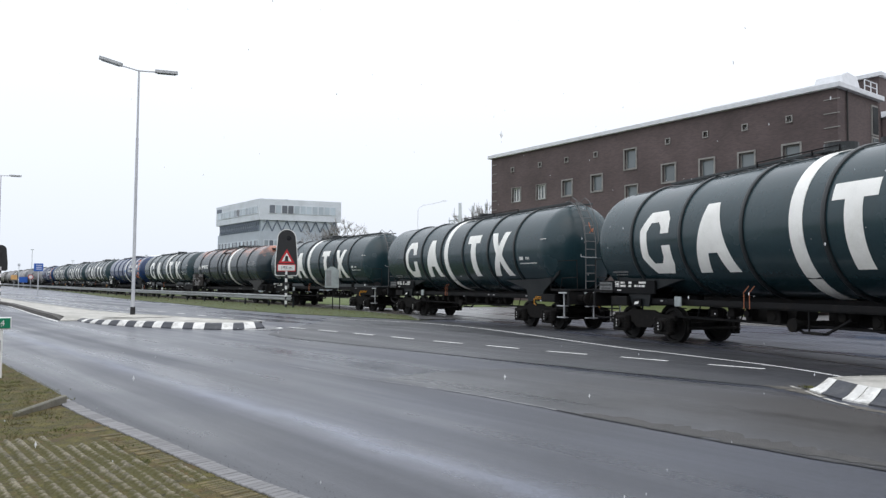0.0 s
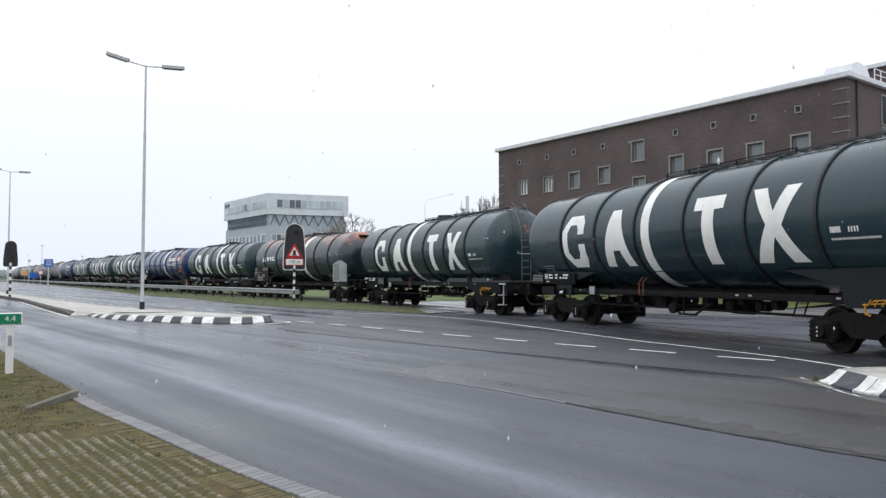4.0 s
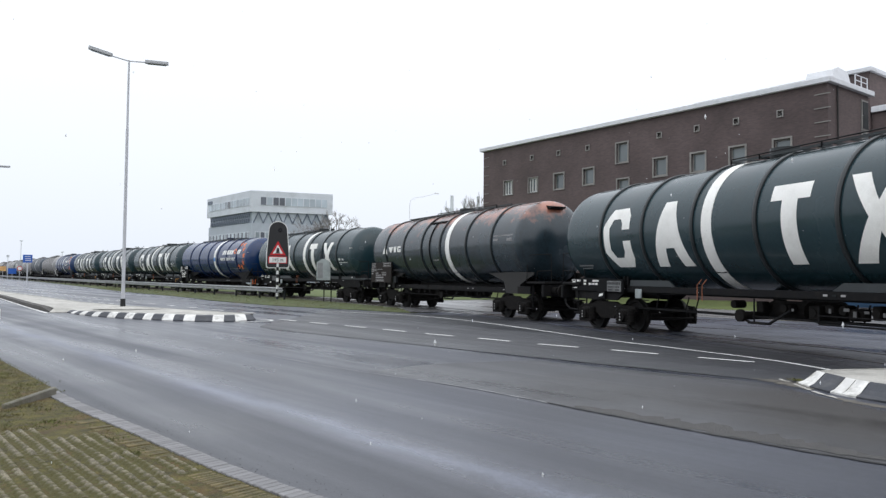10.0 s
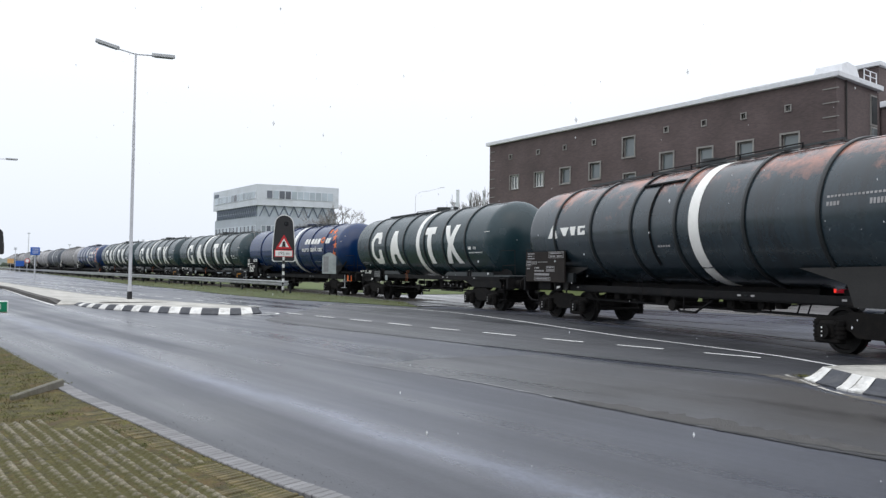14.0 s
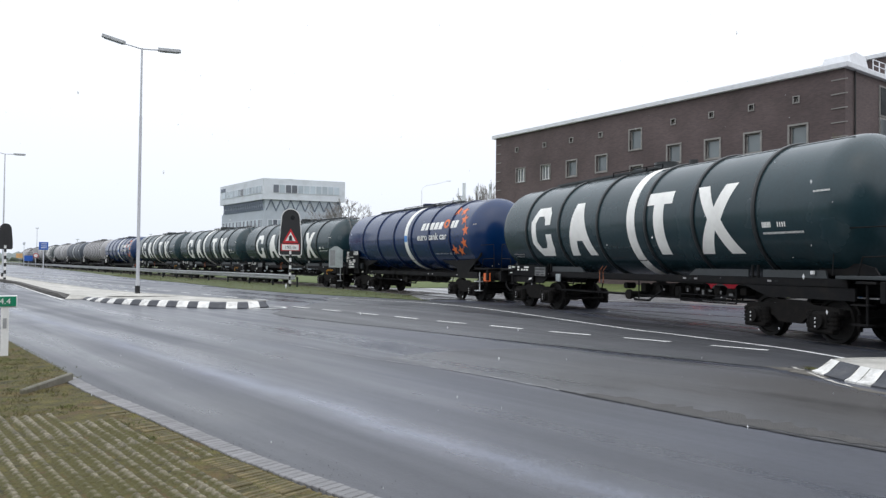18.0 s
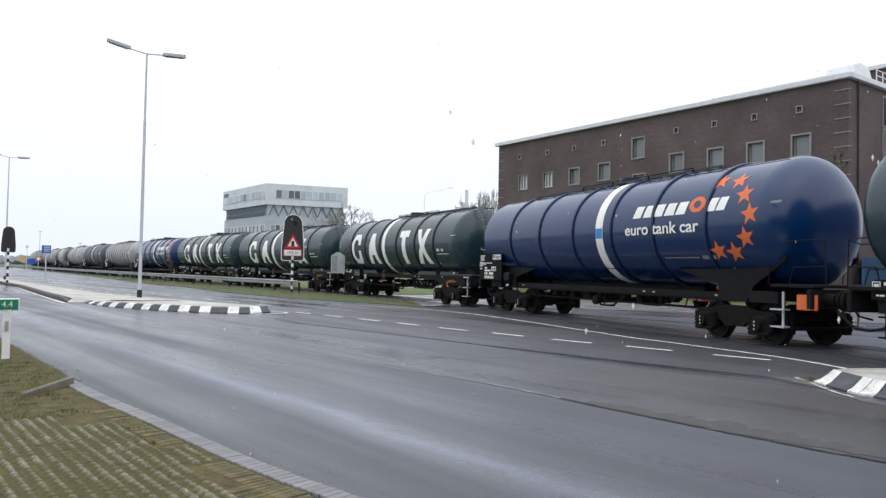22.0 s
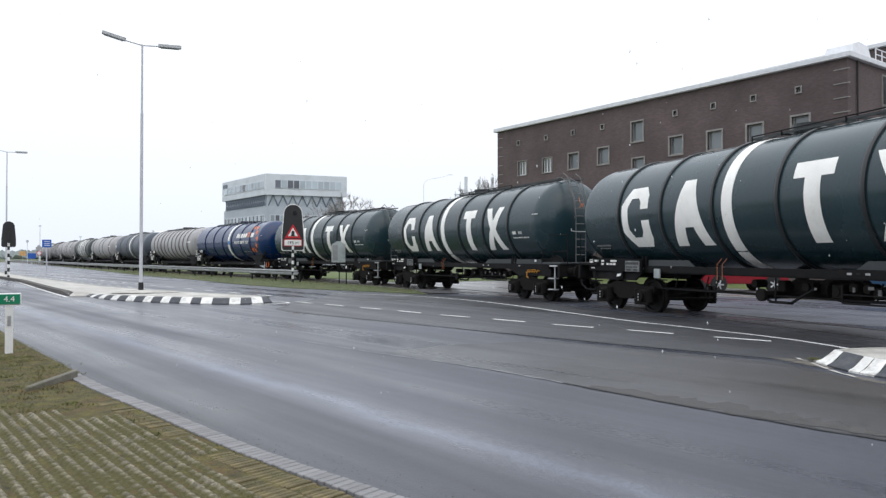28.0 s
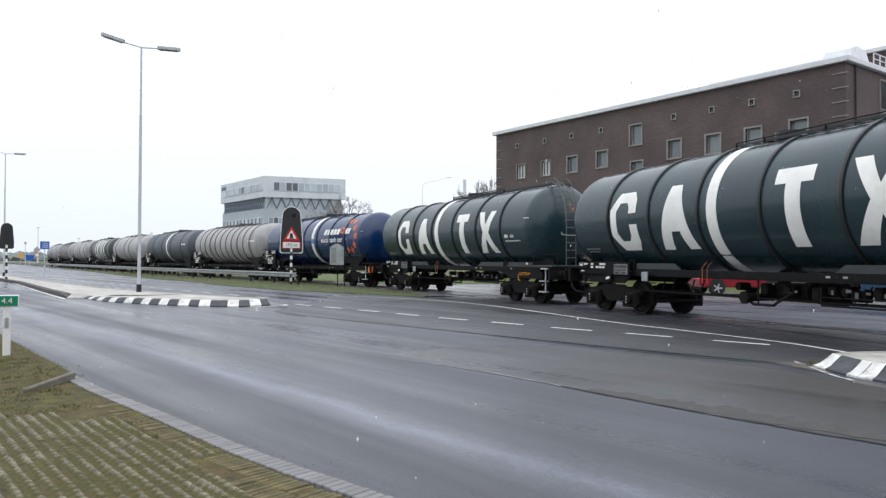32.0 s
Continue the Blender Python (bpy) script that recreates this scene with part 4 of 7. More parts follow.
nose = bend([(-6.1, 23.2), (-5.5, 23.45), (-5.1, 23.95), (-5.2, 24.4), (-5.7, 24.75), (-6.0, 24.85)], 24)
ribbon(bm, list(zip(offset(nose, 0.06), offset(nose, -0.06))), 0.008)
part("nose_line", bm, M_LINE, isle, "white painted loop round the island's nose")
bm = B()
rings = [(0.75, 0.185), (0.55, 0.215), (0.35, 0.245), (0.12, 0.27)]
vs = [[bm.verts.new((-11.45 + r * (1 + 0.18 * math.sin(3 * a + r)) * math.cos(a) * 1.7, 27.65 + r * (1 + 0.15 * math.cos(2 * a)) * math.sin(a), z)) for a in np.linspace(0, 2 * math.pi, 24, endpoint=False)] for r, z in rings]
for p, q in zip(vs, vs[1:]):
    for k in range(24):
        bm.faces.new((p[k], p[(k + 1) % 24], q[(k + 1) % 24], q[k]))
bm.faces.new(vs[-1])
part("sand_mound", bm, M_ISLE, isle, "low mound of sand and gravel", 60)

M_SILT = mat("road_silt", (0.115, 0.104, 0.088), 0.75, var=0.3, scale=4, fine=30, stain=(0.06, 0.058, 0.055), stain_amt=0.9, stain_scale=5)
R_LOW = [(5.43, 10.48), (5.40, 10.11), (5.42, 9.63), (5.46, 9.44), (5.53, 9.22), (5.75, 8.72), (6.03, 8.22), (6.32, 7.75), (6.62, 7.29), (6.96, 6.82), (7.4, 6.2)]
R_TOP = [(5.68, 10.43), (5.69, 10.21), (5.69, 9.72), (5.72, 9.53), (5.78, 9.33), (5.98, 8.85), (6.24, 8.38), (6.52, 7.9), (6.83, 7.44), (7.17, 6.97), (7.6, 6.4)]
isle2 = thing("traffic_island", "traffic island with large black and white kerb blocks", "traffic island")
for i, c in enumerate("wbwwbwbwbw"):
    bm = B()
    rows = []
    for k, (f, z) in enumerate(((0, -0.01), (0.0, 0.025), (0.3, 0.055), (0.6, 0.105), (0.85, 0.165), (1.0, 0.2))):
        ends = []
        for j in (i, i + 1):
            p = Vector(R_LOW[j]).lerp(Vector(R_TOP[j]), f)
            q = Vector(R_LOW[2 * i + 1 - j]).lerp(Vector(R_TOP[2 * i + 1 - j]), f)
            p = p + (q - p).normalized() * 0.006
            ends.append(bm.verts.new((p.x, p.y, z)))
        rows.append(ends)
    for p, q in zip(rows, rows[1:]):
        bm.faces.new((p[0], p[1], q[1], q[0]))
    for e in (0, 1):
        bm.faces.new([r[e] for r in rows])
    bmesh.ops.recalc_face_normals(bm, faces=bm.faces)
    part("kerb_block", bm, M_BWHITE if c == "w" else M_BBLACK, isle2, "white kerb block" if c == "w" else "black kerb block")
bm = B()
for p in ((5.43, 10.5, -0.01), (5.46, 10.66, -0.01), (5.64, 10.64, -0.01), (5.66, 10.45, -0.01), (5.47, 10.52, 0.03), (5.5, 10.62, 0.02), (5.6, 10.6, 0.035), (5.64, 10.46, 0.07)):
    bm.verts.new(p)
bmesh.ops.convex_hull(bm, input=bm.verts)
part("broken_kerb_end", bm, M_CONCD, isle2, "dark broken end of the kerb")
bm = B()
sheet(bm, R_TOP + [(9.0, 6.2), (9.3, 8.0), (8.8, 10.0), (7.6, 10.72), (6.6, 10.66), (6.0, 10.55)], 0.188)
bmesh.ops.triangulate(bm, faces=bm.faces)
part("paved_top", bm, M_ISLE, isle2, "pale gravelly paving")
tufts("weeds", [(5.52 + rnd.gauss(0, 0.05), 10.66 + rnd.gauss(0, 0.06), 0.02) for _ in range(60)], "small weeds in the broken end of the kerb", 0.03, 2, seed=12)


def silt(name, centre, step, n, z):
    """A thin ragged skin of washed-up sand along the way centre."""
    bm = B()
    rows = []
    for i, p in enumerate(centre):
        w = step * (0.25 + 0.75 * math.sin(math.pi * i / (len(centre) - 1)) ** 0.5)
        rows.append([bm.verts.new((p[0] + s * w * rnd.uniform(0.3, 1.3), p[1] + rnd.uniform(-0.02, 0.02), z)) for s in (-1, 1)])
    for p, q in zip(rows, rows[1:]):
        bm.faces.new((p[0], p[1], q[1], q[0]))
    return solid(name, bm, M_SILT, "pale sand and silt washed against the kerb", "silt")


silt("silt_patch", bend([(5.0, 11.0), (5.14, 10.85), (5.28, 10.6), (5.34, 10.25), (5.34, 9.95)], 34), 0.19, 34, 0.0055)
silt("silt_patch", bend([(5.28, 9.3), (5.36, 8.9), (5.6, 8.4), (6.0, 7.7), (6.3, 7.2)], 34), 0.15, 34, 0.005)
bm = B()
kb = bend([(7.6, 6.4), (9.1, 6.1), (9.4, 8.0), (8.9, 10.05), (7.65, 10.82), (6.6, 10.75), (5.95, 10.62), (5.7, 10.46)], 30)
ribbon(bm, list(zip(kb, offset(kb, 0.12))), 0.192, 0.2)
part("plain_kerb", bm, M_CONC, isle2, "pale concrete kerb")
bm = B()
for run_ in ([(5.4, 10.95), (5.36, 10.8), (5.4, 10.66)], [(5.36, 10.45), (5.31, 10.15), (5.27, 9.85)], [(5.26, 9.78), (5.25, 9.5), (5.28, 9.2)]):
    skirt = bend(run_, 14)
    wob = [rnd.uniform(0.012, 0.045) for _ in skirt]
    left = [offset(skirt, w)[i] for i, w in enumerate(wob)]
    ribbon(bm, list(zip(left, offset(skirt, -0.025))), 0.008)
part("nose_line", bm, M_ISLE, isle2, "worn pale line round the kerb")


def striped_post(parent, z0, z1, r, n, mats, labels):
    for i in range(n):
        a, b = z0 + (z1 - z0) * i / n, z0 + (z1 - z0) * (i + 1) / n
        bm = B()
        rod(bm, (0, 0, a), (0, 0, b), r, 12)
        part("post_band", bm, mats[i % 2], parent, labels[i % 2], 40)


bol = thing("bollard", "red and white striped bollard on the island", "bollard", m=Matrix.Translation((7.25, 10.6, 0.18)))
striped_post(bol, 0, 0.8, 0.05, 6, (M_REDP, M_WHITEP), ("red reflective band", "white band"))


# ---- street furniture ----
def street_lamp(m, hgt):
    lamp = thing("street_lamp", "tall grey steel lamp post with two long luminaires", "street lamp", "double-arm street lamps", m=m)
    bm = B()
    rod(bm, (0, 0, 0.3), (0, 0, hgt * 0.72), 0.066, 14, 0.052)
    rod(bm, (0, 0, hgt * 0.72), (0, 0, hgt), 0.042, 14, 0.036)
    rod(bm, (0, 0, 0.0), (0, 0, 0.5), 0.085, 14, 0.075)
    part("pole", bm, M_POLE, lamp, "tapered pale grey pole", 40)
    bm = B()
    rod(bm, (0, 0, -0.06), (0, 0, 0.3), 0.098, 14, 0.092)
    part("pole_base", bm, M_BLACKP, lamp, "black painted foot")
    for sx, rise, turn in ((-1, 0.2, 14), (1, 0.0, -1)):
        bm = B()
        rod(bm, (0, 0, hgt - 0.03), (sx * 0.7, 0, hgt + rise * 0.6), 0.026, 8)
        part("arm", bm, M_POLE, lamp)
        bm = B()
        mt = Matrix.Translation((sx * 0.99, 0, hgt + rise + 0.02)) @ Matrix.Rotation(radians(turn), 4, "Y")
        prism(bm, [(-0.42, -0.1), (0.36, -0.09), (0.42, -0.05), (0.42, 0.05), (0.36, 0.09), (-0.42, 0.1)], -0.05, 0.06)
        bmesh.ops.transform(bm, matrix=mt, verts=bm.verts)
        lum = part("luminaire", bm, M_SIGNBACK, lamp, "flat grey lamp head")
        bm = B()
        box(bm, (0, 0, -0.065), (0.68, 0.15, 0.03), 0.01, mt)
        part("diffuser", bm, M_GLASS, lum, "unlit lamp glass")
    return lamp


street_lamp(Matrix.Translation((-11.45, 27.65, 0.26)) @ Matrix.Rotation(radians(21), 4, "Z"), 9.4)
street_lamp(Matrix.Translation((-34.2, 57.0, 0.14)) @ Matrix.Rotation(radians(28), 4, "Z"), 9.68)
street_lamp(Matrix.Translation((-62.5, 94.5, 0.2)) @ Matrix.Rotation(radians(30), 4, "Z"), 9.2)


def warning_sign(name, m, front, hgt, w, z0, label):
    """A tall black signal board with a rounded head, on a striped post."""
    ob = thing(name, label, "warning sign", m=m)
    striped_post(ob, -0.1, z0 + 0.3, 0.075, 10, (M_BLACKP, M_WHITEP), ("black post band", "white post band"))

    def shape(k):
        top = [(w / 2 * k * 0.82 * math.cos(a), hgt - w * 0.41 + (w * 0.41 - (1 - k) * w / 2) * math.sin(a)) for a in np.linspace(0, math.pi, 13)]
        base = (1 - k) * w / 2
        return [(w / 2 * k, base + 0.08), (w / 2 * k, hgt * 0.3)] + top + [(-w / 2 * k, hgt * 0.3), (-w / 2 * k, base + 0.08), (-w / 2 * k + 0.08, base), (w / 2 * k - 0.08, base)]
    bm = B()
    prism(bm, [(p[0], p[1] + z0) for p in shape(1.0)], -0.02, 0.02, "y")
    part("board", bm, M_WHITEP if front else M_BLACKP, ob, "white border of the board" if front else "dark back of the board")
    if front:
        bm = B()
        prism(bm, [(p[0], p[1] + z0) for p in shape(0.925)], -0.034, -0.022, "y")
        part("face", bm, M_BLACKP, ob, "black board face")
        bm = B()
        zt = z0 + 0.78
        tri = [(-0.48, zt), (0.48, zt), (0.0, zt + 0.86)]
        prism(bm, tri, -0.05, -0.036, "y")
        t = part("triangle", bm, M_REDP, ob, "red warning triangle")
        bm = B()
        prism(bm, [(-0.3, zt + 0.11), (0.3, zt + 0.11), (0.0, zt + 0.64)], -0.06, -0.052, "y")
        part("triangle_face", bm, M_WHITEP, t, "white field of the triangle")
        bm = B()
        prism(bm, [(-0.1, zt + 0.15), (0.1, zt + 0.15), (0.085, zt + 0.38), (0.05, zt + 0.45), (-0.05, zt + 0.45), (-0.085, zt + 0.38)], -0.07, -0.062, "y")
        prism(bm, [(-0.14, zt + 0.12), (0.14, zt + 0.12), (0.14, zt + 0.148), (-0.14, zt + 0.148)], -0.07, -0.062, "y")
        part("pictogram", bm, M_BLACKP, t, "small black signal symbol")
        bm = B()
        box(bm, (0, -0.036, z0 + 0.5), (1.1, 0.02, 0.43), 0.006)
        part("plate_rim", bm, M_REDP, ob, "thin red rim of the plate")
        bm = B()
        box(bm, (0, -0.05, z0 + 0.5), (1.0, 0.02, 0.34), 0.006)
        p = part("distance_plate", bm, M_WHITEP, ob, "white plate with the distance")
        words("195 m", 0.27, M_BLACKP, p, Matrix.Translation((0, -0.064, z0 + 0.5)) @ Matrix.Rotation(radians(90), 4, "X"))
        for lx in (0.0,):
            bm = B()
            rod(bm, (0.12, -0.07, z0 + hgt - 0.55), (0.12, -0.035, z0 + hgt - 0.55), 0.13, 18)
            part("lamp_unit", bm, M_GLASSD, ob, "unlit round warning lamp")
    else:
        bm = B()
        box(bm, (0, -0.06, z0 + hgt * 0.45), (0.1, 0.08, hgt * 0.6), 0.01)
        part("bracket", bm, M_BLACKP, ob)
    return ob


def words(text, size, material, parent, m):
    cu = bpy.data.curves.new("lettering", "FONT")
    cu.body, cu.size, cu.extrude, cu.align_x, cu.align_y = text, size, 0.003, "CENTER", "CENTER"
    cu.materials.append(material)
    tmp = new("lettering", cu)
    dg = bpy.context.evaluated_depsgraph_get()
    me = bpy.data.meshes.new_from_object(tmp.evaluated_get(dg))
    bpy.data.objects.remove(tmp)
    if not me.materials:
        me.materials.append(material)
    ob = new("lettering", me)
    ob.parent = parent
    ob["kind"] = "stuff"
    ob.matrix_basis = m
    return ob


warning_sign("warning_sign", Matrix.Translation((-9.0, 44.0, 0.09)) @ Matrix.Rotation(radians(11.6), 4, "Z"), True, 2.86, 1.38, 1.82, "black warning board with red triangle on a striped post")
warning_sign("warning_sign", Matrix.Translation((-29.3, 49.1, 0.14)) @ Matrix.Rotation(radians(31), 4, "Z"), False, 1.75, 0.86, 2.05, "dark back of a signal board on a striped post")

hecto = thing("distance_post", "white plastic roadside post with a green number plate", "distance post", m=Matrix.Translation((-6.75, 11.34, 0)) @ Matrix.Rotation(radians(30), 4, "Z"))
bm = B()
prism(bm, [(-0.055, -0.03), (0.055, -0.03), (0.055, 0.03), (-0.055, 0.03)], 0, 0.76)
part("post", bm, M_WHITEP, hecto, "white post")
bm = B()
box(bm, (0, -0.035, 0.86), (0.33, 0.03, 0.19), 0.012)
pl = part("plate", bm, M_WHITEP, hecto, "white rim of the plate")
bm = B()
box(bm, (0, -0.055, 0.86), (0.295, 0.012, 0.155), 0.004)
part("plate_face", bm, M_SIGNG, pl, "green plate face")
words("4.4", 0.125, M_WHITEP, pl, Matrix.Translation((0, -0.066, 0.86)) @ Matrix.Rotation(radians(90), 4, "X"))
bm = B()
box(bm, (0, -0.034, 0.52), (0.05, 0.008, 0.16), 0.002)
part("reflector", bm, M_SIGNBACK, hecto, "grey reflector strip")

blue = thing("direction_sign", "blue direction sign on a grey pole", "road sign", m=Matrix.Translation((-43.0, 79.0, 0)) @ Matrix.Rotation(radians(28), 4, "Z"))
bm = B()
rod(bm, (0, 0, 0), (0, 0, 3.3), 0.06)
part("pole", bm, M_POLE, blue)
bm = B()
box(bm, (0, -0.08, 3.0), (0.9, 0.04, 0.85), 0.02)
part("plate", bm, M_SIGNB, blue, "blue plate")
bm = B()
for z in (3.22, 3.0, 2.8):
    box(bm, (0.04, -0.106, z), (0.56, 0.01, 0.06))
part("legend", bm, M_WHITEP, blue, "pale unreadable legend")

plq = thing("notice_board", "pale grey sheet-metal board with a pointed top beside the rails", "sign", m=Matrix.Translation((-5.85, 41.3, 0.02)) @ Matrix.Rotation(radians(9), 4, "Z"))
for dx in (0.05, 0.45):
    bm = B()
    rod(bm, (dx, 0, -0.04), (dx, 0, 2.2 if dx < 0.2 else 1.3), 0.03)
    part("post", bm, M_BOGIE, plq)
bm = B()
prism(bm, [(-0.39, 1.22), (0.39, 1.22), (0.39, 2.22), (0.1, 2.42), (-0.1, 2.42), (-0.39, 2.22)], -0.08, -0.05, "y")
pl = part("plate", bm, M_PLATE, plq, "weathered pale grey plate")
bm = B()
prism(bm, [(-0.33, 1.32), (-0.04, 1.32), (-0.04, 2.2), (-0.33, 2.2)], -0.092, -0.084, "y")
part("field", bm, M_GALVD, pl, "grey inset field")
bm = B()
prism(bm, [(0.06, 1.32), (0.33, 1.32), (0.33, 2.2), (0.06, 2.2)], -0.092, -0.084, "y")
part("field", bm, M_PLATE, pl, "pale inset field")

# crash barrier along the verge
rail_thing = thing("guard_rail", "galvanised steel crash barrier along the verge", "guard rail")
gs = list(np.arange(-241, -32.5, 4.0))
for a, b in zip(gs, gs[1:]):
    bm = B()
    prof = [(0.0, 0.44), (0.035, 0.48), (0.035, 0.53), (0.0, 0.57), (0.0, 0.62), (0.035, 0.66), (0.035, 0.71), (0.0, 0.75)]
    pts = [[], []]
    for k, s in enumerate((a, b)):
        for off, z in prof:
            x, y, h = track(float(s), 3.15 + off * 2)
            pts[k].append(bm.verts.new((x, y, z)))
    for i in range(len(prof) - 1):
        bm.faces.new((pts[0][i], pts[0][i + 1], pts[1][i + 1], pts[1][i]))
    r = bmesh.ops.solidify(bm, geom=bm.faces, thickness=0.01)
    part("beam", bm, M_GALV, rail_thing)
for s in gs:
    x, y, h = track(float(s), 3.06)
    bm = B()
    box(bm, (0, 0, 0.3), (0.12, 0.08, 0.66), 0.0, Matrix.Translation((x, y, 0)) @ Matrix.Rotation(h, 4, "Z"))
    part("post", bm, M_SKIRT, rail_thing)


# ---- buildings ----
def wall_frame(a, b):
    """A pose whose x axis runs along the wall from a to b, y into the building."""
    d = Vector((b[0] - a[0], b[1] - a[1]))
    return Matrix.Translation((a[0], a[1], 0)) @ Matrix.Rotation(math.atan2(d.y, d.x), 4, "Z"), d.length


H_B = 10.57
BL, BR = Vector((4.65, 59.39)), Vector((20.83, 36.9))
FW, F_LEN = wall_frame(BL, BR)
TOP_B = 1.518 + H_B
brick = thing("brick_building", "dark brown brick industrial building with a white roof edge", "building", m=FW)


def wall_with_holes(bm, length, height, holes, thick=0.4):
    """A wall in the x-z plane with its outer face at y=0 and rectangular openings (x0, z0, x1, z1) cut through it."""
    xs = sorted({0.0, length, *[h[0] for h in holes], *[h[2] for h in holes]})
    zs = sorted({0.0, height, *[h[1] for h in holes], *[h[3] for h in holes]})
    grid = {}

    def v(i, j, y):
        if (i, j, y) not in grid:
            grid[i, j, y] = bm.verts.new((xs[i], y, zs[j]))
        return grid[i, j, y]

    def is_hole(i, j):
        if not (0 <= i < len(xs) - 1 and 0 <= j < len(zs) - 1):
            return True
        cx, cz = (xs[i] + xs[i + 1]) / 2, (zs[j] + zs[j + 1]) / 2
        return any(h[0] < cx < h[2] and h[1] < cz < h[3] for h in holes)
    for i in range(len(xs) - 1):
        for j in range(len(zs) - 1):
            if is_hole(i, j):
                continue
            for y in (0.0, thick):
                bm.faces.new((v(i, j, y), v(i + 1, j, y), v(i + 1, j + 1, y), v(i, j + 1, y)))
            for di, dj, p, q in ((-1, 0, (0, 0), (0, 1)), (1, 0, (1, 0), (1, 1)), (0, -1, (0, 0), (1, 0)), (0, 1, (0, 1), (1, 1))):
                if is_hole(i + di, j + dj):
                    a, b = (i + p[0], j + p[1]), (i + q[0], j + q[1])
                    bm.faces.new((v(*a, 0.0), v(*b, 0.0), v(*b, thick), v(*a, thick)))
    bmesh.ops.recalc_face_normals(bm, faces=bm.faces)


def window(parent, x0, z0, x1, z1, frame_mat, glass, rim=0.12, bars=0):
    bm = B()
    for a, b, c, d in ((x0 - rim, z1, x1 + rim, z1 + rim), (x0 - rim, z0 - rim, x1 + rim, z0), (x0 - rim, z0, x0, z1), (x1, z0, x1 + rim, z1)):
        box(bm, ((a + c) / 2, 0.02, (b + d) / 2), (c - a, 0.16, d - b))
    w = part("window", bm, M_WINFRAME, parent, "stone window surround")
    bm = B()
    for a, b, c, d in ((x0, z1 - 0.07, x1, z1), (x0, z0, x1, z0 + 0.07), (x0, z0 + 0.07, x0 + 0.07, z1 - 0.07), (x1 - 0.07, z0 + 0.07, x1, z1 - 0.07)):
        box(bm, ((a + c) / 2, 0.17, (b + d) / 2), (c - a, 0.08, d - b))
    for k in range(bars):
        xm = x0 + (x1 - x0) * (k + 1) / (bars + 1)
        box(bm, (xm, 0.17, (z0 + z1) / 2), (0.1, 0.09, z1 - z0 - 0.14))
    part("window_frame", bm, frame_mat, w, "white window frame" if frame_mat == M_WINWHITE else "")
    bm = B()
    box(bm, ((x0 + x1) / 2, 0.2, (z0 + z1) / 2), (x1 - x0 - 0.02, 0.02, z1 - z0 - 0.02))
    part("pane", bm, glass, w)


WINS = []
for i, (xc, zc) in enumerate(((3.06, 8.54), (5.85, 8.5), (8.55, 8.52), (11.38, 8.58), (17.33, 8.56), (20.06, 8.53), (22.63, 8.56), (25.26, 8.62))):
    white = i < 2
    hw = 0.5 if white else 0.47
    WINS.append((xc - hw, zc - 0.53, xc + hw, zc + 0.57, M_WINWHITE if white else M_WINFRAME, 2 if white else 0, 0.05 if white else 0.1))
for xc in (2.6, 5.72, 8.5, 11.3, 17.28, 19.98, 22.55, 25.16):
    WINS.append((xc - 0.13, 10.47, xc + 0.13, 10.76, M_WINFRAME, 0, 0.06))
WINS.append((13.84, 9.24, 14.78, 10.54, M_WINFRAME, 0, 0.09))
WINS.append((13.92, 6.85, 14.86, 8.1, M_WINFRAME, 0, 0.09))
for xc in (5.45, 8.15, 11.0, 16.96, 19.7, 22.27, 24.9):
    WINS.append((xc - 0.5, 4.6, xc + 0.5, 5.75, M_WINFRAME, 0, 0.1))

bm = B()
wall_with_holes(bm, F_LEN, TOP_B - 0.28, [w[:4] for w in WINS])
part("wall_front", bm, M_BRICK, brick)
for x0, z0, x1, z1, fm, bars, rim in WINS:
    window(brick, x0, z0, x1, z1, fm, M_GLASS, rim, bars)
DEPTH_B = 4.75
bm = B()
box(bm, (F_LEN - 0.2, DEPTH_B / 2 + 0.2, (TOP_B - 0.28) / 2), (0.4, DEPTH_B - 0.4, TOP_B - 0.28))
part("wall_side", bm, M_BRICK, brick)
bm = B()
box(bm, (0.2, DEPTH_B / 2 + 0.2, (TOP_B - 0.28) / 2), (0.4, DEPTH_B - 0.4, TOP_B - 0.28))
part("wall_side", bm, M_BRICK, brick)
bm = B()
box(bm, (F_LEN / 2, DEPTH_B - 0.2, (TOP_B - 0.28) / 2), (F_LEN - 0.8, 0.4, TOP_B - 0.28))
part("wall_back", bm, M_BRICK, brick)
bm = B()
box(bm, (F_LEN / 2, DEPTH_B / 2, TOP_B - 0.14), (F_LEN + 0.5, DEPTH_B + 0.5, 0.28), 0.02)
part("roof", bm, M_ROOFW, brick, "white roof slab with overhang")
for i in range(9):
    bm = B()
    z = TOP_B - 0.83 - i * 0.74
    box(bm, (F_LEN - 0.28, -0.01, z), (0.82, 0.06, 0.05))
    part("brick_band", bm, M_WINFRAME, brick)
for i in range(9):
    bm = B()
    z = TOP_B - 0.83 - i * 0.74
    box(bm, (0.35, -0.01, z), (0.6, 0.06, 0.05))
    part("brick_band", bm, M_WINFRAME, brick)
bm = B()
rod(bm, (F_LEN + 0.07, 0.95, 0), (F_LEN + 0.07, 0.95, TOP_B - 0.3), 0.045)
part("drainpipe", bm, M_SADDLE, brick)
bm = B()
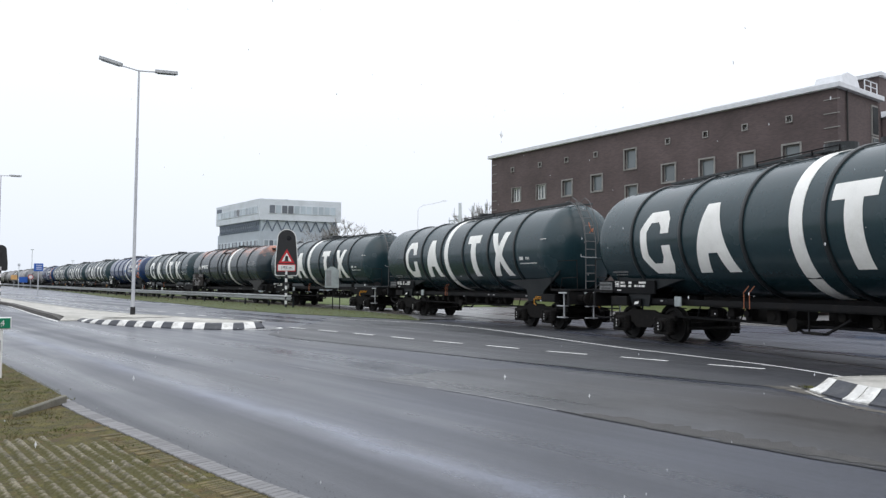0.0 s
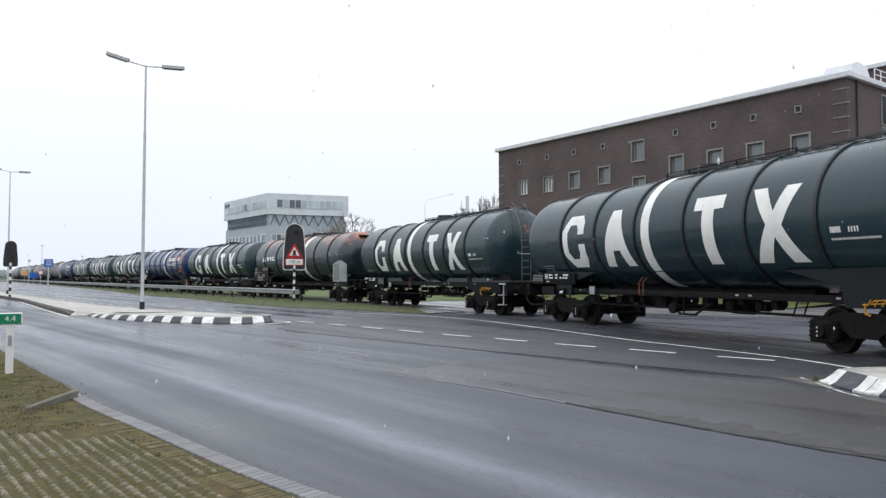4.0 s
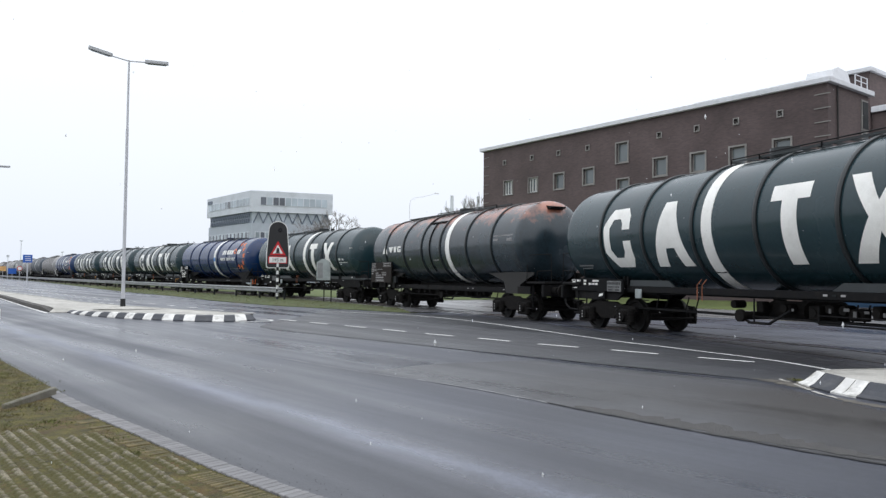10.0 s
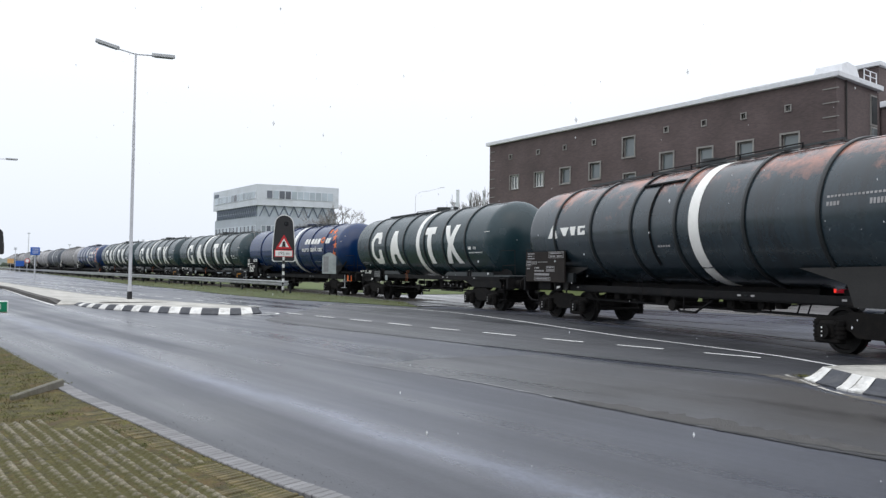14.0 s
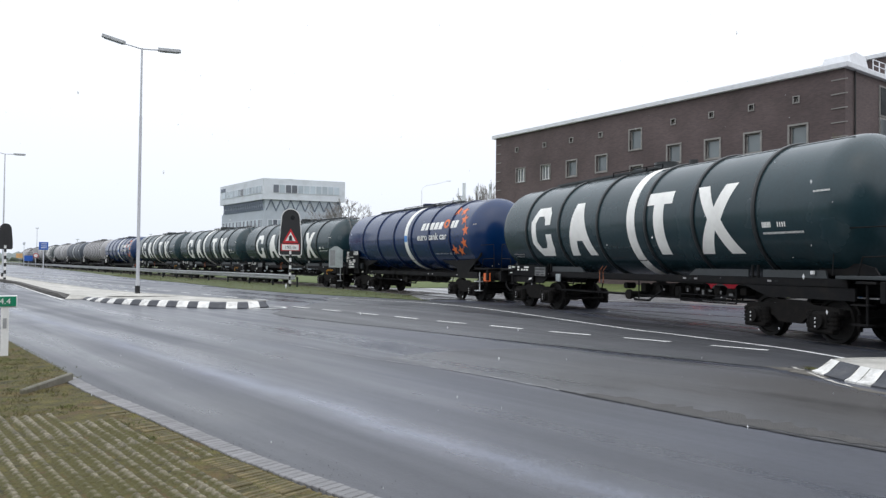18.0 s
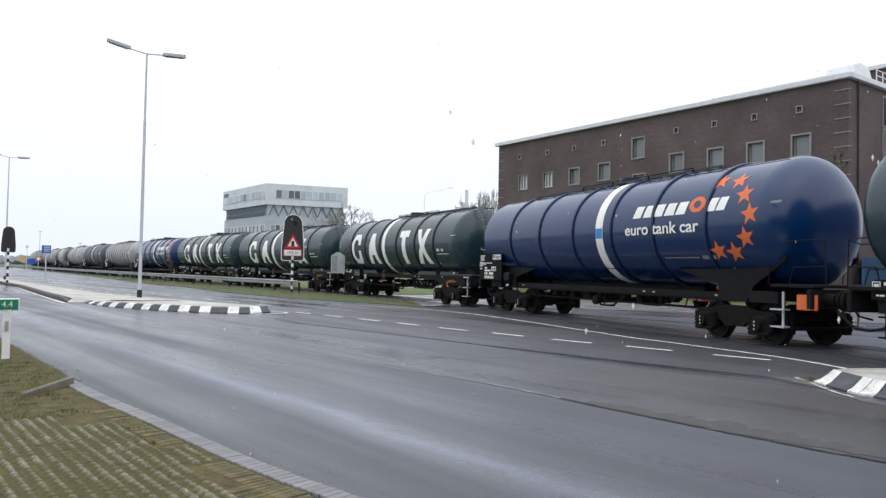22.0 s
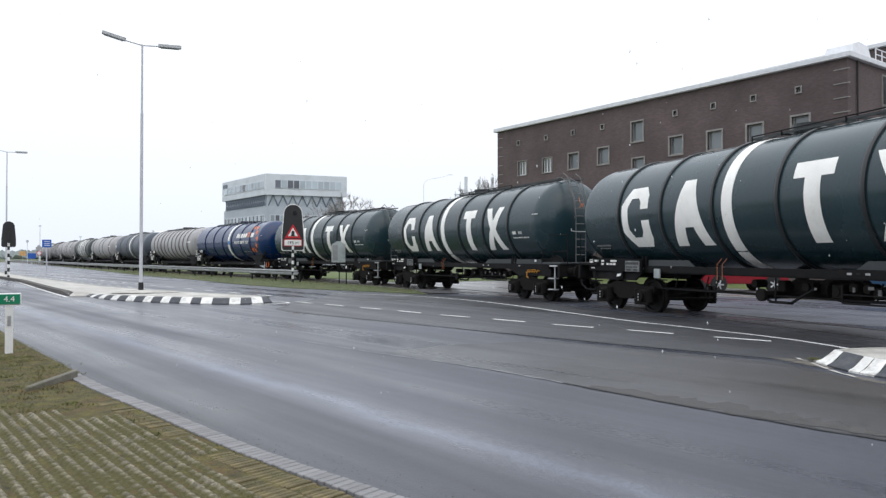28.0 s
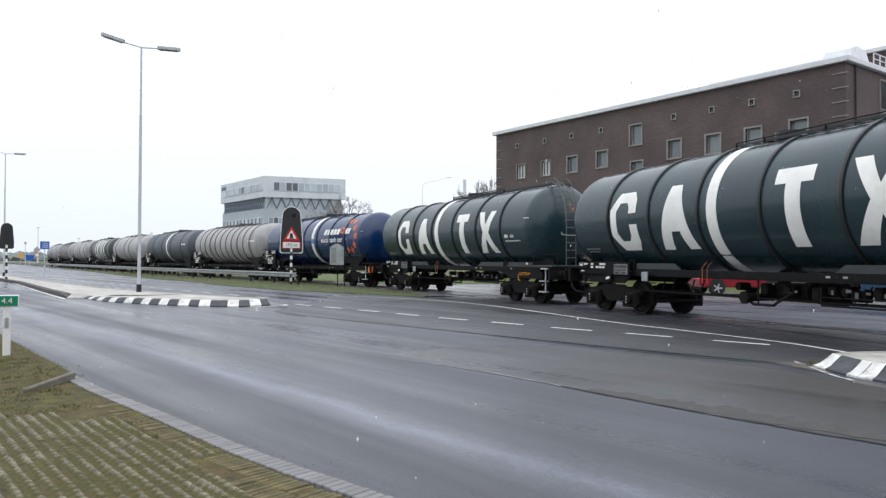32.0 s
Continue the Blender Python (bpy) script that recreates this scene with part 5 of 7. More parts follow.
for x, y, z in ((-1.6, 0.9, 0), (0, 0.9, 0), (0, 3.1, 0), (-1.6, 3.1, 0), (-1.45, 1.15, 0.72), (-0.15, 1.25, 0.72), (-1.4, 2.0, 0.98), (-0.2, 2.0, 0.98), (-1.4, 2.9, 0.86), (-0.15, 2.95, 0.86)):
    bm.verts.new((F_LEN - 0.15 + x, y, TOP_B - 0.01 + z))
bmesh.ops.convex_hull(bm, input=bm.verts)
part("roof_unit", bm, M_ROOFW, brick, "white ventilation housing on the roof")
bm = B()
prism(bm, [(3.4, TOP_B), (4.9, TOP_B), (4.4, TOP_B + 0.35), (3.9, TOP_B + 0.35)], 1.0, 3.0, "y")
part("roof_light", bm, M_ROOFW, brick, "low white rooflight")
# side face: a tall glazed strip with grey panels near the back
for k in range(6):
    z1 = TOP_B - 0.6 - k * 1.75
    bm = B()
    box(bm, (F_LEN + 0.02, 4.2, z1 - 0.85), (0.1, 0.78, 1.7))
    w = part("window", bm, M_WINFRAME, brick)
    bm = B()
    box(bm, (F_LEN + 0.08, 4.2, z1 - 0.85), (0.04, 0.62, 1.5))
    part("pane" if k % 2 else "panel", bm, M_GLASS if k % 2 else M_SKIRT, w)

bank = B()
prof = [(-5.6, -0.02), (-5.5, 0.03), (-3.0, 0.08), (-1.2, 0.16), (-0.06, 0.25)]
for (ya, za), (yb, zb) in zip(prof, prof[1:]):
    vs = [bank.verts.new(v) for v in ((-4.0, ya, za), (27.2, ya, za), (27.2, yb, zb), (-4.0, yb, zb))]
    bank.faces.new(vs)
bmesh.ops.remove_doubles(bank, verts=bank.verts, dist=0.001)
solid("lawn_bank", bank, M_LAWN, "green lawn sloping up to the brick wall", "lawn", kind="structure", m=FW)

annex = thing("brick_annex", "taller brick block behind with white roof edges", "building", m=FW @ Matrix.Translation((F_LEN - 13.66, 9.0, 0)))
bm = B()
box(bm, (6.0, 5.0, (TOP_B + 2.3) / 2), (12.0, 10.0, TOP_B + 2.3))
part("wall", bm, M_BRICK, annex)
bm = B()
box(bm, (6.0, 5.0, TOP_B + 2.42), (12.4, 10.4, 0.26), 0.02)
part("roof", bm, M_ROOFW, annex, "white roof edge")
bm = B()
box(bm, (14.0, 5.2, (TOP_B - 0.3) / 2), (3.9, 10.0, TOP_B - 0.3))
part("side_block", bm, M_BRICK, annex, "lower brick side block")
bm = B()
box(bm, (14.1, 5.2, TOP_B - 0.1), (4.1, 10.4, 0.36), 0.02)
part("side_roof", bm, M_ROOFW, annex, "white roof band of the side block")
rail = thing("roof_railing", "white steel railing on the roof", "railing", m=FW @ Matrix.Translation((F_LEN - 0.1, 3.4, TOP_B + 0.17)))
for i in range(3):
    bm = B()
    rod(bm, (0, i * 0.75, 0), (0, i * 0.75, 0.62), 0.03, 6)
    part("post", bm, M_ROOFW, rail)
for z in (0.3, 0.6):
    bm = B()
    rod(bm, (0, 0, z), (0, 1.5, z), 0.03, 6)
    part("bar", bm, M_ROOFW, rail)

# grey office block far behind the rails
H_G = 13.3
GM, GR = Vector((-2.094, 8.614)) * H_G, Vector((-1.168, 8.966)) * H_G
d_r = (GR - GM).normalized()
d_l = (Vector((-2.948, 9.748)) * H_G - GM).normalized()
GLEN_L, GLEN_R = (Vector((-2.948, 9.748)) * H_G - GM).length, (GR - GM).length
office = thing("office_building", "pale grey office block with a truss storey", "building", m=Matrix.Translation((GM.x, GM.y, 0)))
TOP_G = 1.518 + H_G


def quad_block(z0, z1, inset):
    bm = B()
    c = [d_l * inset + d_r * inset, d_r * (GLEN_R - inset) + d_l * inset, d_r * (GLEN_R - inset) + d_l * (GLEN_L - inset), d_l * (GLEN_L - inset) + d_r * inset]
    prism(bm, [(p.x, p.y) for p in c], z0, z1)
    return bm


Z_UP, Z_TR = TOP_G - 3.35, TOP_G - 5.1
part("upper_floor", quad_block(Z_UP, TOP_G, 0.0), M_FASCIA, office, "pale clad top floor")
part("truss_floor", quad_block(Z_TR, Z_UP, 0.45), glass_mat("truss_glass", (0.46, 0.52, 0.57), 0.2), office, "glazed storey behind the truss")
part("lower_floor", quad_block(0, Z_TR, 0.25), M_CLADB, office, "pale clad lower floors")
bm = B()
box(bm, (1.5, 8, TOP_G + 0.3), (3.5, 3.5, 0.6))
part("roof_unit", bm, M_FASCIA, office)


def on_face(d, u, z, out):
    nrm = Vector((d.y, -d.x))
    if nrm.dot(GM) > 0:
        nrm = -nrm
    p = d * u + nrm * out
    return (p.x, p.y, z)


def ribbon_windows(d, u0, u1, z0, z1, out, n, dark=()):
    """A band of windows, pane by pane, with pale mullions."""
    rot = Matrix.Rotation(math.atan2(d.y, d.x), 4, "Z")
    bm = B()
    box(bm, (0, 0, 0), (u1 - u0 + 0.1, 0.08, z1 - z0 + 0.1), m=Matrix.Translation(on_face(d, (u0 + u1) / 2, (z0 + z1) / 2, out)) @ rot)
    w = part("window_band", bm, M_FASCIA, office, "ribbon of windows")
    step = (u1 - u0) / n
    for i in range(n):
        bm = B()
        box(bm, (0, 0, 0), (step - 0.14, 0.06, z1 - z0 - 0.06), m=Matrix.Translation(on_face(d, u0 + step * (i + 0.5), (z0 + z1) / 2, out + 0.03)) @ rot)
        part("pane", bm, M_GLASSO if i in dark else M_GLASSG, w)


for d, length in ((d_l, GLEN_L), (d_r, GLEN_R)):
    right = d is d_r
    if right:
        ribbon_windows(d, 1.5, length - 0.9, TOP_G - 2.25, TOP_G - 0.95, 0.02, 11, (0, 2, 3))
    else:
        ribbon_windows(d, 0.6, length - 1.0, TOP_G - 2.3, TOP_G - 1.15, 0.02, 14, (6,))
    for k in range(int((length - 0.6) / 1.55)):
        u = 0.5 + k * 1.55
        braces = [((u, Z_TR), (u + 0.775, Z_UP)), ((u + 0.775, Z_UP), (u + 1.55, Z_TR))]
        if not right:
            braces += [((u, Z_UP), (u + 0.775, Z_TR)), ((u + 0.775, Z_TR), (u + 1.55, Z_UP))]
        for a, b in braces:
            bm = B()
            rod(bm, on_face(d, a[0], a[1], -0.18), on_face(d, b[0], b[1], -0.18), 0.09, 4)
            part("truss_brace", bm, M_TRUSS, office)
    for fl in range(3):
        z = TOP_G - 7.3 - fl * 3.0
        ribbon_windows(d, 0.8, length - 0.8, z - 0.75, z + 0.75, -0.23, 15 if right else 22, tuple(range(1, 22, 2)))
bm = B()
box(bm, (0, 0, 0), (1.9, 0.15, 0.6), m=Matrix.Translation(on_face(d_l, GLEN_L - 1.6, TOP_G - 0.8, 0.05)) @ Matrix.Rotation(math.atan2(d_l.y, d_l.x), 4, "Z"))
part("sign_panel", bm, M_TRUSS, office, "small dark sign panel")


# ---- bare trees ----
def bare_tree(x, y, hgt, spread, seed, label="bare winter tree with fine twigs", depth=3, limb=0.3, bark=M_BARK, thin=0.034):
    rnd = random.Random(seed)
    t = thing("bare_tree", label, "tree", m=Matrix.Translation((x, y, -0.04)))
    bm = B()
    limbs = B()
    twigs = B()
    rod(bm, (0, 0, 0), (0, 0, hgt * 0.45), hgt * 0.02, 8, hgt * 0.013)

    def grow(p, d, ln, r, depth):
        q = p + d * ln
        r = max(r, thin)
        rod(limbs if depth > 1 else twigs, p, q, r, 5 if depth > 1 else 3, r * 0.6)
        if depth == 0:
            return
        for _ in range(3 if depth > 1 else 7):
            nd = (d + Vector((rnd.uniform(-1, 1), rnd.uniform(-1, 1), rnd.uniform(-0.25, 0.7))) * spread).normalized()
            grow(p + d * ln * rnd.uniform(0.55, 1.0), nd, ln * rnd.uniform(0.5, 0.75), r * 0.55, depth - 1)
    for k in range(5):
        a = k * 1.25 + rnd.uniform(0, 1)
        d = Vector((math.cos(a) * spread, math.sin(a) * spread, 1)).normalized()
        grow(Vector((0, 0, hgt * (0.18 + 0.06 * k))), d, hgt * limb, hgt * 0.009, depth)
    part("trunk", bm, bark, t)
    part("branchwork", limbs, bark, t)
    part("crown", twigs, bark, t, "fine bare twigs")
    return t


# far trees and poplars: distance haze is put into their pale bark colour
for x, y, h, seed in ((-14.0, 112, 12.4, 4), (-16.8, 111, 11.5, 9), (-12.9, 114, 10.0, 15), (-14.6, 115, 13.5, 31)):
    bare_tree(x, y, h, 0.75, seed, depth=4, limb=0.25, bark=M_BARK_HAZED, thin=0.015)
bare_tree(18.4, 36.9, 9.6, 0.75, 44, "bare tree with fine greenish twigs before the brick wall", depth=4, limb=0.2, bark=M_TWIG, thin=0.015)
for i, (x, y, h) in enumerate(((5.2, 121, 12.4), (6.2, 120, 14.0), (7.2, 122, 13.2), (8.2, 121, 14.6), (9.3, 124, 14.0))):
    bare_tree(x, y, h, 0.28, 20 + i, "slender bare poplar in the distance", bark=M_BARK_HAZED, thin=0.028)
st = thing("chimney_group", "thin pale industrial stacks in the distance", "chimney", m=Matrix.Translation((9.0, 260, 0)))
for dx, h, r in ((0, 30.6, 0.75), (4.7, 29.6, 0.6), (9.4, 30.4, 0.6), (2.2, 25, 0.4), (6.8, 27, 0.4)):
    bm = B()
    rod(bm, (dx, 0, 0), (dx, 0, h), r, 10, r * 0.8)
    part("chimney", bm, M_FARGREY, st)
plant = thing("process_tower", "hazy steel process tower with platforms in the distance", "tower", m=Matrix.Translation((6.0, 262, 0)))
for dx, h in ((-2.6, 23.5), (-0.8, 25.5), (1.0, 29.0), (2.4, 26.0)):
    bm = B()
    rod(bm, (dx, 0, 0), (dx, 0, h), 0.3, 6, 0.16)
    part("column", bm, M_FARGREY, plant)
for k, (x0, x1, z) in enumerate(((-3.0, 2.6, 20.0), (-2.8, 2.6, 22.2), (-1.2, 2.6, 24.4), (0.4, 2.6, 26.0))):
    bm = B()
    box(bm, ((x0 + x1) / 2, 0, z), (x1 - x0, 1.6, 0.28))
    rod(bm, (x0, 0, z - 2.2), (x1, 0, z), 0.12, 5)
    rod(bm, (x1, 0, z - 2.2), (x0, 0, z), 0.12, 5)
    part("platform", bm, M_FARGREY, plant)
far_lamp = thing("light_mast", "thin pale lamp mast with a long curved arm", "mast", "distant masts", m=Matrix.Translation((-2.15, 90, 0)))
bm = B()
rod(bm, (0, 0, 0), (0, 0, 10.6), 0.04, 8, 0.03)
part("pole", bm, M_ROOFW, far_lamp)
bm = B()
pipe(bm, [(0, 0, 10.6), (0.15, 0, 10.95), (0.6, 0, 11.25), (1.6, 0, 11.4), (3.0, 0, 11.75)], 0.022)
part("arm", bm, M_ROOFW, far_lamp)
bm = B()
box(bm, (3.3, 0, 11.83), (0.6, 0.16, 0.07), 0.02)
part("lamp_head", bm, M_ROOFW, far_lamp)

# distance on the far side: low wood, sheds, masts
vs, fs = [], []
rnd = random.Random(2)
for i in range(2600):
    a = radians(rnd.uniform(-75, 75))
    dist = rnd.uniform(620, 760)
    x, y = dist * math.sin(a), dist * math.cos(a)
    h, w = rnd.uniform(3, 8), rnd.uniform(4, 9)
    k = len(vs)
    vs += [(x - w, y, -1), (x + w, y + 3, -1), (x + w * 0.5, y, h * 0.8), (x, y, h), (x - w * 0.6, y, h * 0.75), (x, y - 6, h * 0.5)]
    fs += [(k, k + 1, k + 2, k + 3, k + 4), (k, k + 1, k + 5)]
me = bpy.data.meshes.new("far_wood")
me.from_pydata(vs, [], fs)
# the belt's haze is only this pale colour
me.materials.append(M_WOOD_HAZED)
tagged(new("far_wood", me), "low belt of trees on the horizon, painted pale for haze", "wood", "", "stuff")
shed = thing("storage_dome", "pale domed roof far behind the train", "shed", m=Matrix.Translation((-76, 202, 0)))
bm = B()
bmesh.ops.create_uvsphere(bm, u_segments=24, v_segments=12, radius=1, matrix=Matrix.Diagonal((12, 12, 9.0, 1)))
part("roof", bm, M_ROOFW, shed, "white domed roof", 60)
for x, y, h in ((-124, 224, 11.2), (-111, 223, 7.8), (-93, 234, 10.0)):
    mast = thing("light_mast", "thin grey mast in the distance", "mast", "distant masts", m=Matrix.Translation((x, y, 0)))
    bm = B()
    rod(bm, (0, 0, 0), (0, 0, h), 0.16, 6, 0.08)
    part("pole", bm, M_FARGREY, mast)
    bm = B()
    box(bm, (0, 0, h), (0.9, 0.3, 0.3), 0.05)
    part("lamp_head", bm, M_FARGREY, mast)

# road signs at the far end of the line
def far_sign(label, x, y, z, w, h, shape, face, rim=None):
    """A road sign facing the eye: its middle at height z, on one thin post."""
    ob = thing("road_sign", label, "road sign", "signs at the far bend", m=Matrix.Translation((x, y, 0)) @ Matrix.Rotation(radians(30), 4, "Z"))
    bm = B()
    rod(bm, (0, 0, 0), (0, 0, z), 0.05, 6)
    part("post", bm, M_POLE, ob)
    for k, (mt, f, dy) in enumerate(((rim, 1.0, -0.06), (face, 0.74 if rim else 1.0, -0.085))):
        if not mt:
            continue
        bm = B()
        if shape == "disc":
            rod(bm, (0, dy, z), (0, dy + 0.02, z), w / 2 * f, 20)
        else:
            rot = Matrix.Rotation(radians(45 if shape == "diamond" else 0), 4, "Y")
            box(bm, (0, 0, 0), (w * f, 0.02, h * f), m=Matrix.Translation((0, dy, z)) @ rot)
        part("rim" if k == 0 else "plate", bm, mt, ob)
    return ob


far_sign("orange diversion sign on a thin post", -86.6, 150.0, 2.25, 1.15, 0.95, "panel", M_MACHINE)
far_sign("blue direction panel on a low post", -83.0, 147.0, 1.75, 1.5, 1.1, "panel", M_SIGNB)
far_sign("grey back of a diamond road sign", -81.3, 146.5, 3.35, 0.95, 0.95, "diamond", M_SIGNBACK)
far_sign("round white road sign with a red rim", -80.7, 145.5, 2.3, 0.95, 0.95, "disc", M_WHITEP, M_REDP)
mast = thing("light_mast", "short grey mast with a lamp head in the distance", "mast", "distant masts", m=Matrix.Translation((-92.5, 162, 0)))
bm = B()
rod(bm, (0, 0, 0), (0, 0, 5.0), 0.07, 6, 0.05)
part("pole", bm, M_FARGREY, mast)
bm = B()
box(bm, (0, 0, 5.1), (0.5, 0.4, 0.6), 0.1)
part("lamp_head", bm, M_FARGREY, mast)


# plain walls added outside the view to dim low sky light on tanks
for nm, c, s_ in (("wall_east", (52, 0, 6.5), (1.0, 70, 13)), ("wall_south", (4, -36, 5.0), (95, 1.0, 10))):
    bm = B()
    box(bm, c, s_)
    solid(nm, bm, M_BRICK, "plain brick wall added out of view to cut low sky light", "wall", kind="structure")


# ---- vehicles in the yard ----
def red_car(m):
    car = thing("car", "bright red hatchback on the wet yard", "car", m=m)
    bm = B()
    prism(bm, [(-2.0, 0.35), (2.0, 0.35), (2.05, 0.62), (1.95, 0.8), (0.95, 0.95), (-1.75, 0.98), (-2.05, 0.85), (-2.1, 0.55)], -0.84, 0.84, "y")
    bmesh.ops.bevel(bm, geom=list(bm.edges), offset=0.05, segments=2, affect="EDGES")
    part("body", bm, M_CARRED, car, "glossy red bodywork", 40)
    bm = B()
    a, b = [(-1.75, 0.96), (1.0, 0.93)], [(-1.35, 1.46), (0.2, 1.44)]
    vs = [bm.verts.new(v) for v in ((-1.8, -0.78, 0.96), (1.0, -0.78, 0.93), (1.0, 0.78, 0.93), (-1.8, 0.78, 0.96), (-1.5, -0.64, 1.7), (0.2, -0.64, 1.69), (0.2, 0.64, 1.69), (-1.5, 0.64, 1.7))]
    for f in ((0, 1, 5, 4), (1, 2, 6, 5), (2, 3, 7, 6), (3, 0, 4, 7), (4, 5, 6, 7)):
        bm.faces.new([vs[i] for i in f])
    bmesh.ops.recalc_face_normals(bm, faces=bm.faces)
    part("cabin_glass", bm, M_GLASSD, car, "dark windows")
    bm = B()
    box(bm, (-0.65, 0, 1.73), (1.75, 1.32, 0.08), 0.025)
    part("roof", bm, M_CARRED, car)
    for x in (-1.3, 1.28):
        for y in (-0.78, 0.78):
            bm = B()
            rod(bm, (x, y * 1.02, 0.36), (x, y * 1.092, 0.36), 0.39, 20)
            part("wheel_arch", bm, M_TYRE, car, "dark wheel arch")
            bm = B()
            rod(bm, (x, y - 0.1, 0.32), (x, y + 0.1, 0.32), 0.32, 20)
            w = part("wheel", bm, M_TYRE, car, "black tyre")
            bm = B()
            for k in range(5):
                a = 2 * math.pi * k / 5
                rod(bm, (x, y * 1.15, 0.32), (x + 0.2 * math.cos(a), y * 1.15, 0.32 + 0.2 * math.sin(a)), 0.035, 6)
            rod(bm, (x, y * 1.1, 0.32), (x, y * 1.16, 0.32), 0.06, 10)
            part("rim", bm, M_GALV, w, "five-spoke pale alloy rim")
    for y in (-0.6, 0.6):
        bm = B()
        box(bm, (-2.06, y, 0.86), (0.08, 0.22, 0.3), 0.02)
        part("tail_light", bm, M_TLAMP, car)
        bm = B()
        box(bm, (1.98, y, 0.68), (0.1, 0.32, 0.16), 0.02)
        part("headlight", bm, M_GLASS, car)
    return car


car_a = red_car(Matrix())
cont = thing("shipping_container", "blue corrugated steel container beside the brick building", "container", m=Matrix.Translation((24.5, 36.0, 0)) @ Matrix.Rotation(radians(-30), 4, "Z"))
bm = B()
box(bm, (0, 0, 1.35), (5.9, 2.3, 2.45))
part("body", bm, M_CONT, cont)
for i in range(26):
    bm = B()
    box(bm, (-2.8 + i * 0.224, -1.165, 1.35), (0.11, 0.05, 2.3))
    part("rib", bm, M_CONT, cont)
bm = B()
for sx in (-1, 1):
    for sy in (-1, 1):
        box(bm, (sx * 2.95, sy * 1.16, 1.32), (0.14, 0.14, 2.6))
part("corner_posts", bm, M_CONT, cont)
bm = B()
for i in range(6):
    box(bm, (-1.6 + i * 0.5, -1.2, 1.5), (0.22, 0.02, 0.4))
part("lettering_bars", bm, M_WHITEP, cont, "white unreadable lettering")


# ---- tank wagons ----
ZC, RT, HALF, BOG = 2.74, 1.5, 7.5, 5.54


def wrap(name, polys, material, parent, label, r=RT + 0.006):
    """Painted shapes laid on the tank's near side. polys: outlines of (x, degrees above the middle)."""
    bm = B()
    for poly in polys:
        vs = [bm.verts.new((p[0], 0, p[1])) for p in poly]
        bm.faces.new(vs)
    bm.normal_update()
    bmesh.ops.triangulate(bm, faces=bm.faces)
    lo, hi = min(p[1] for q in polys for p in q), max(p[1] for q in polys for p in q)
    k = max(int((hi - lo) / 4), 1)
    for i in range(1, k):
        bmesh.ops.bisect_plane(bm, geom=list(bm.verts) + list(bm.edges) + list(bm.faces), plane_co=(0, 0, lo + (hi - lo) * i / k), plane_no=(0, 0, 1))
    bmesh.ops.remove_doubles(bm, verts=bm.verts, dist=0.002)
    for v in bm.verts:
        a = radians(v.co.z)
        v.co = (v.co.x, -r * math.cos(a), ZC + r * math.sin(a))
    bmesh.ops.recalc_face_normals(bm, faces=bm.faces)
    if sum(f.normal.y for f in bm.faces) > 0:
        bmesh.ops.reverse_faces(bm, faces=bm.faces)
    ob = part(name, bm, material, parent, label, 60)
    if name == "stencil":
        ob["kind"] = "stuff"
    return ob


def wrapped_words(text, x0, x1, size, a0, material, parent):
    """Words laid round the tank's near side from x0 to x1, their base line a0 degrees above the middle."""
    cu = bpy.data.curves.new("lettering", "FONT")
    cu.body, cu.size, cu.offset = text, size, 0.008
    tmp = new("lettering", cu)
    me = bpy.data.meshes.new_from_object(tmp.evaluated_get(bpy.context.evaluated_depsgraph_get()))
    bpy.data.objects.remove(tmp)
    bm = B()
    bm.from_mesh(me)
    bmesh.ops.triangulate(bm, faces=bm.faces)
    lo, hi = min(v.co.x for v in bm.verts), max(v.co.x for v in bm.verts)
    r = RT + 0.02
    for v in bm.verts:
        a = radians(a0) + v.co.y / r
        v.co = (x0 + (v.co.x - lo) / (hi - lo) * (x1 - x0), -r * math.cos(a), ZC + r * math.sin(a))
    bmesh.ops.recalc_face_normals(bm, faces=bm.faces)
    if sum(f.normal.y for f in bm.faces) > 0:
        bmesh.ops.reverse_faces(bm, faces=bm.faces)
    ob = part("lettering", bm, material, parent, "white words along the tank")
    ob["kind"] = "stuff"
    return ob


def in_box(shape, x0, a0, x1, a1):
    return [[(x0 + (x1 - x0) * p[0], a0 + (a1 - a0) * p[1]) for p in q] for q in shape]


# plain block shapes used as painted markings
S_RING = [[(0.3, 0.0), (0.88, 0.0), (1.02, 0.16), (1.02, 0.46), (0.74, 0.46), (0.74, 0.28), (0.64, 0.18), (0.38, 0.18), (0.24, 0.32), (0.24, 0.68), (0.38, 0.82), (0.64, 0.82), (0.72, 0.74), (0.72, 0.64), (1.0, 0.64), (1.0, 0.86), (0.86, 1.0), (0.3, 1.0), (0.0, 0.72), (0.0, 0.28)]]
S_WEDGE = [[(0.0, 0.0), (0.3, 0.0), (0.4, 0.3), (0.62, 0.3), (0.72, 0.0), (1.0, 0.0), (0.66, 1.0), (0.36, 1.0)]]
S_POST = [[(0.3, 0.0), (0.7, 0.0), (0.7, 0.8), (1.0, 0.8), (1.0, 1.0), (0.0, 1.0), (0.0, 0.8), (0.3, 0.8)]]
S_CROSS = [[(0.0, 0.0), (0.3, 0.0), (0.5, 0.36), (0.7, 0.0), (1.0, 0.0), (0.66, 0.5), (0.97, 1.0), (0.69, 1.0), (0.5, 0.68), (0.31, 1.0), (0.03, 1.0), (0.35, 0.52)]]


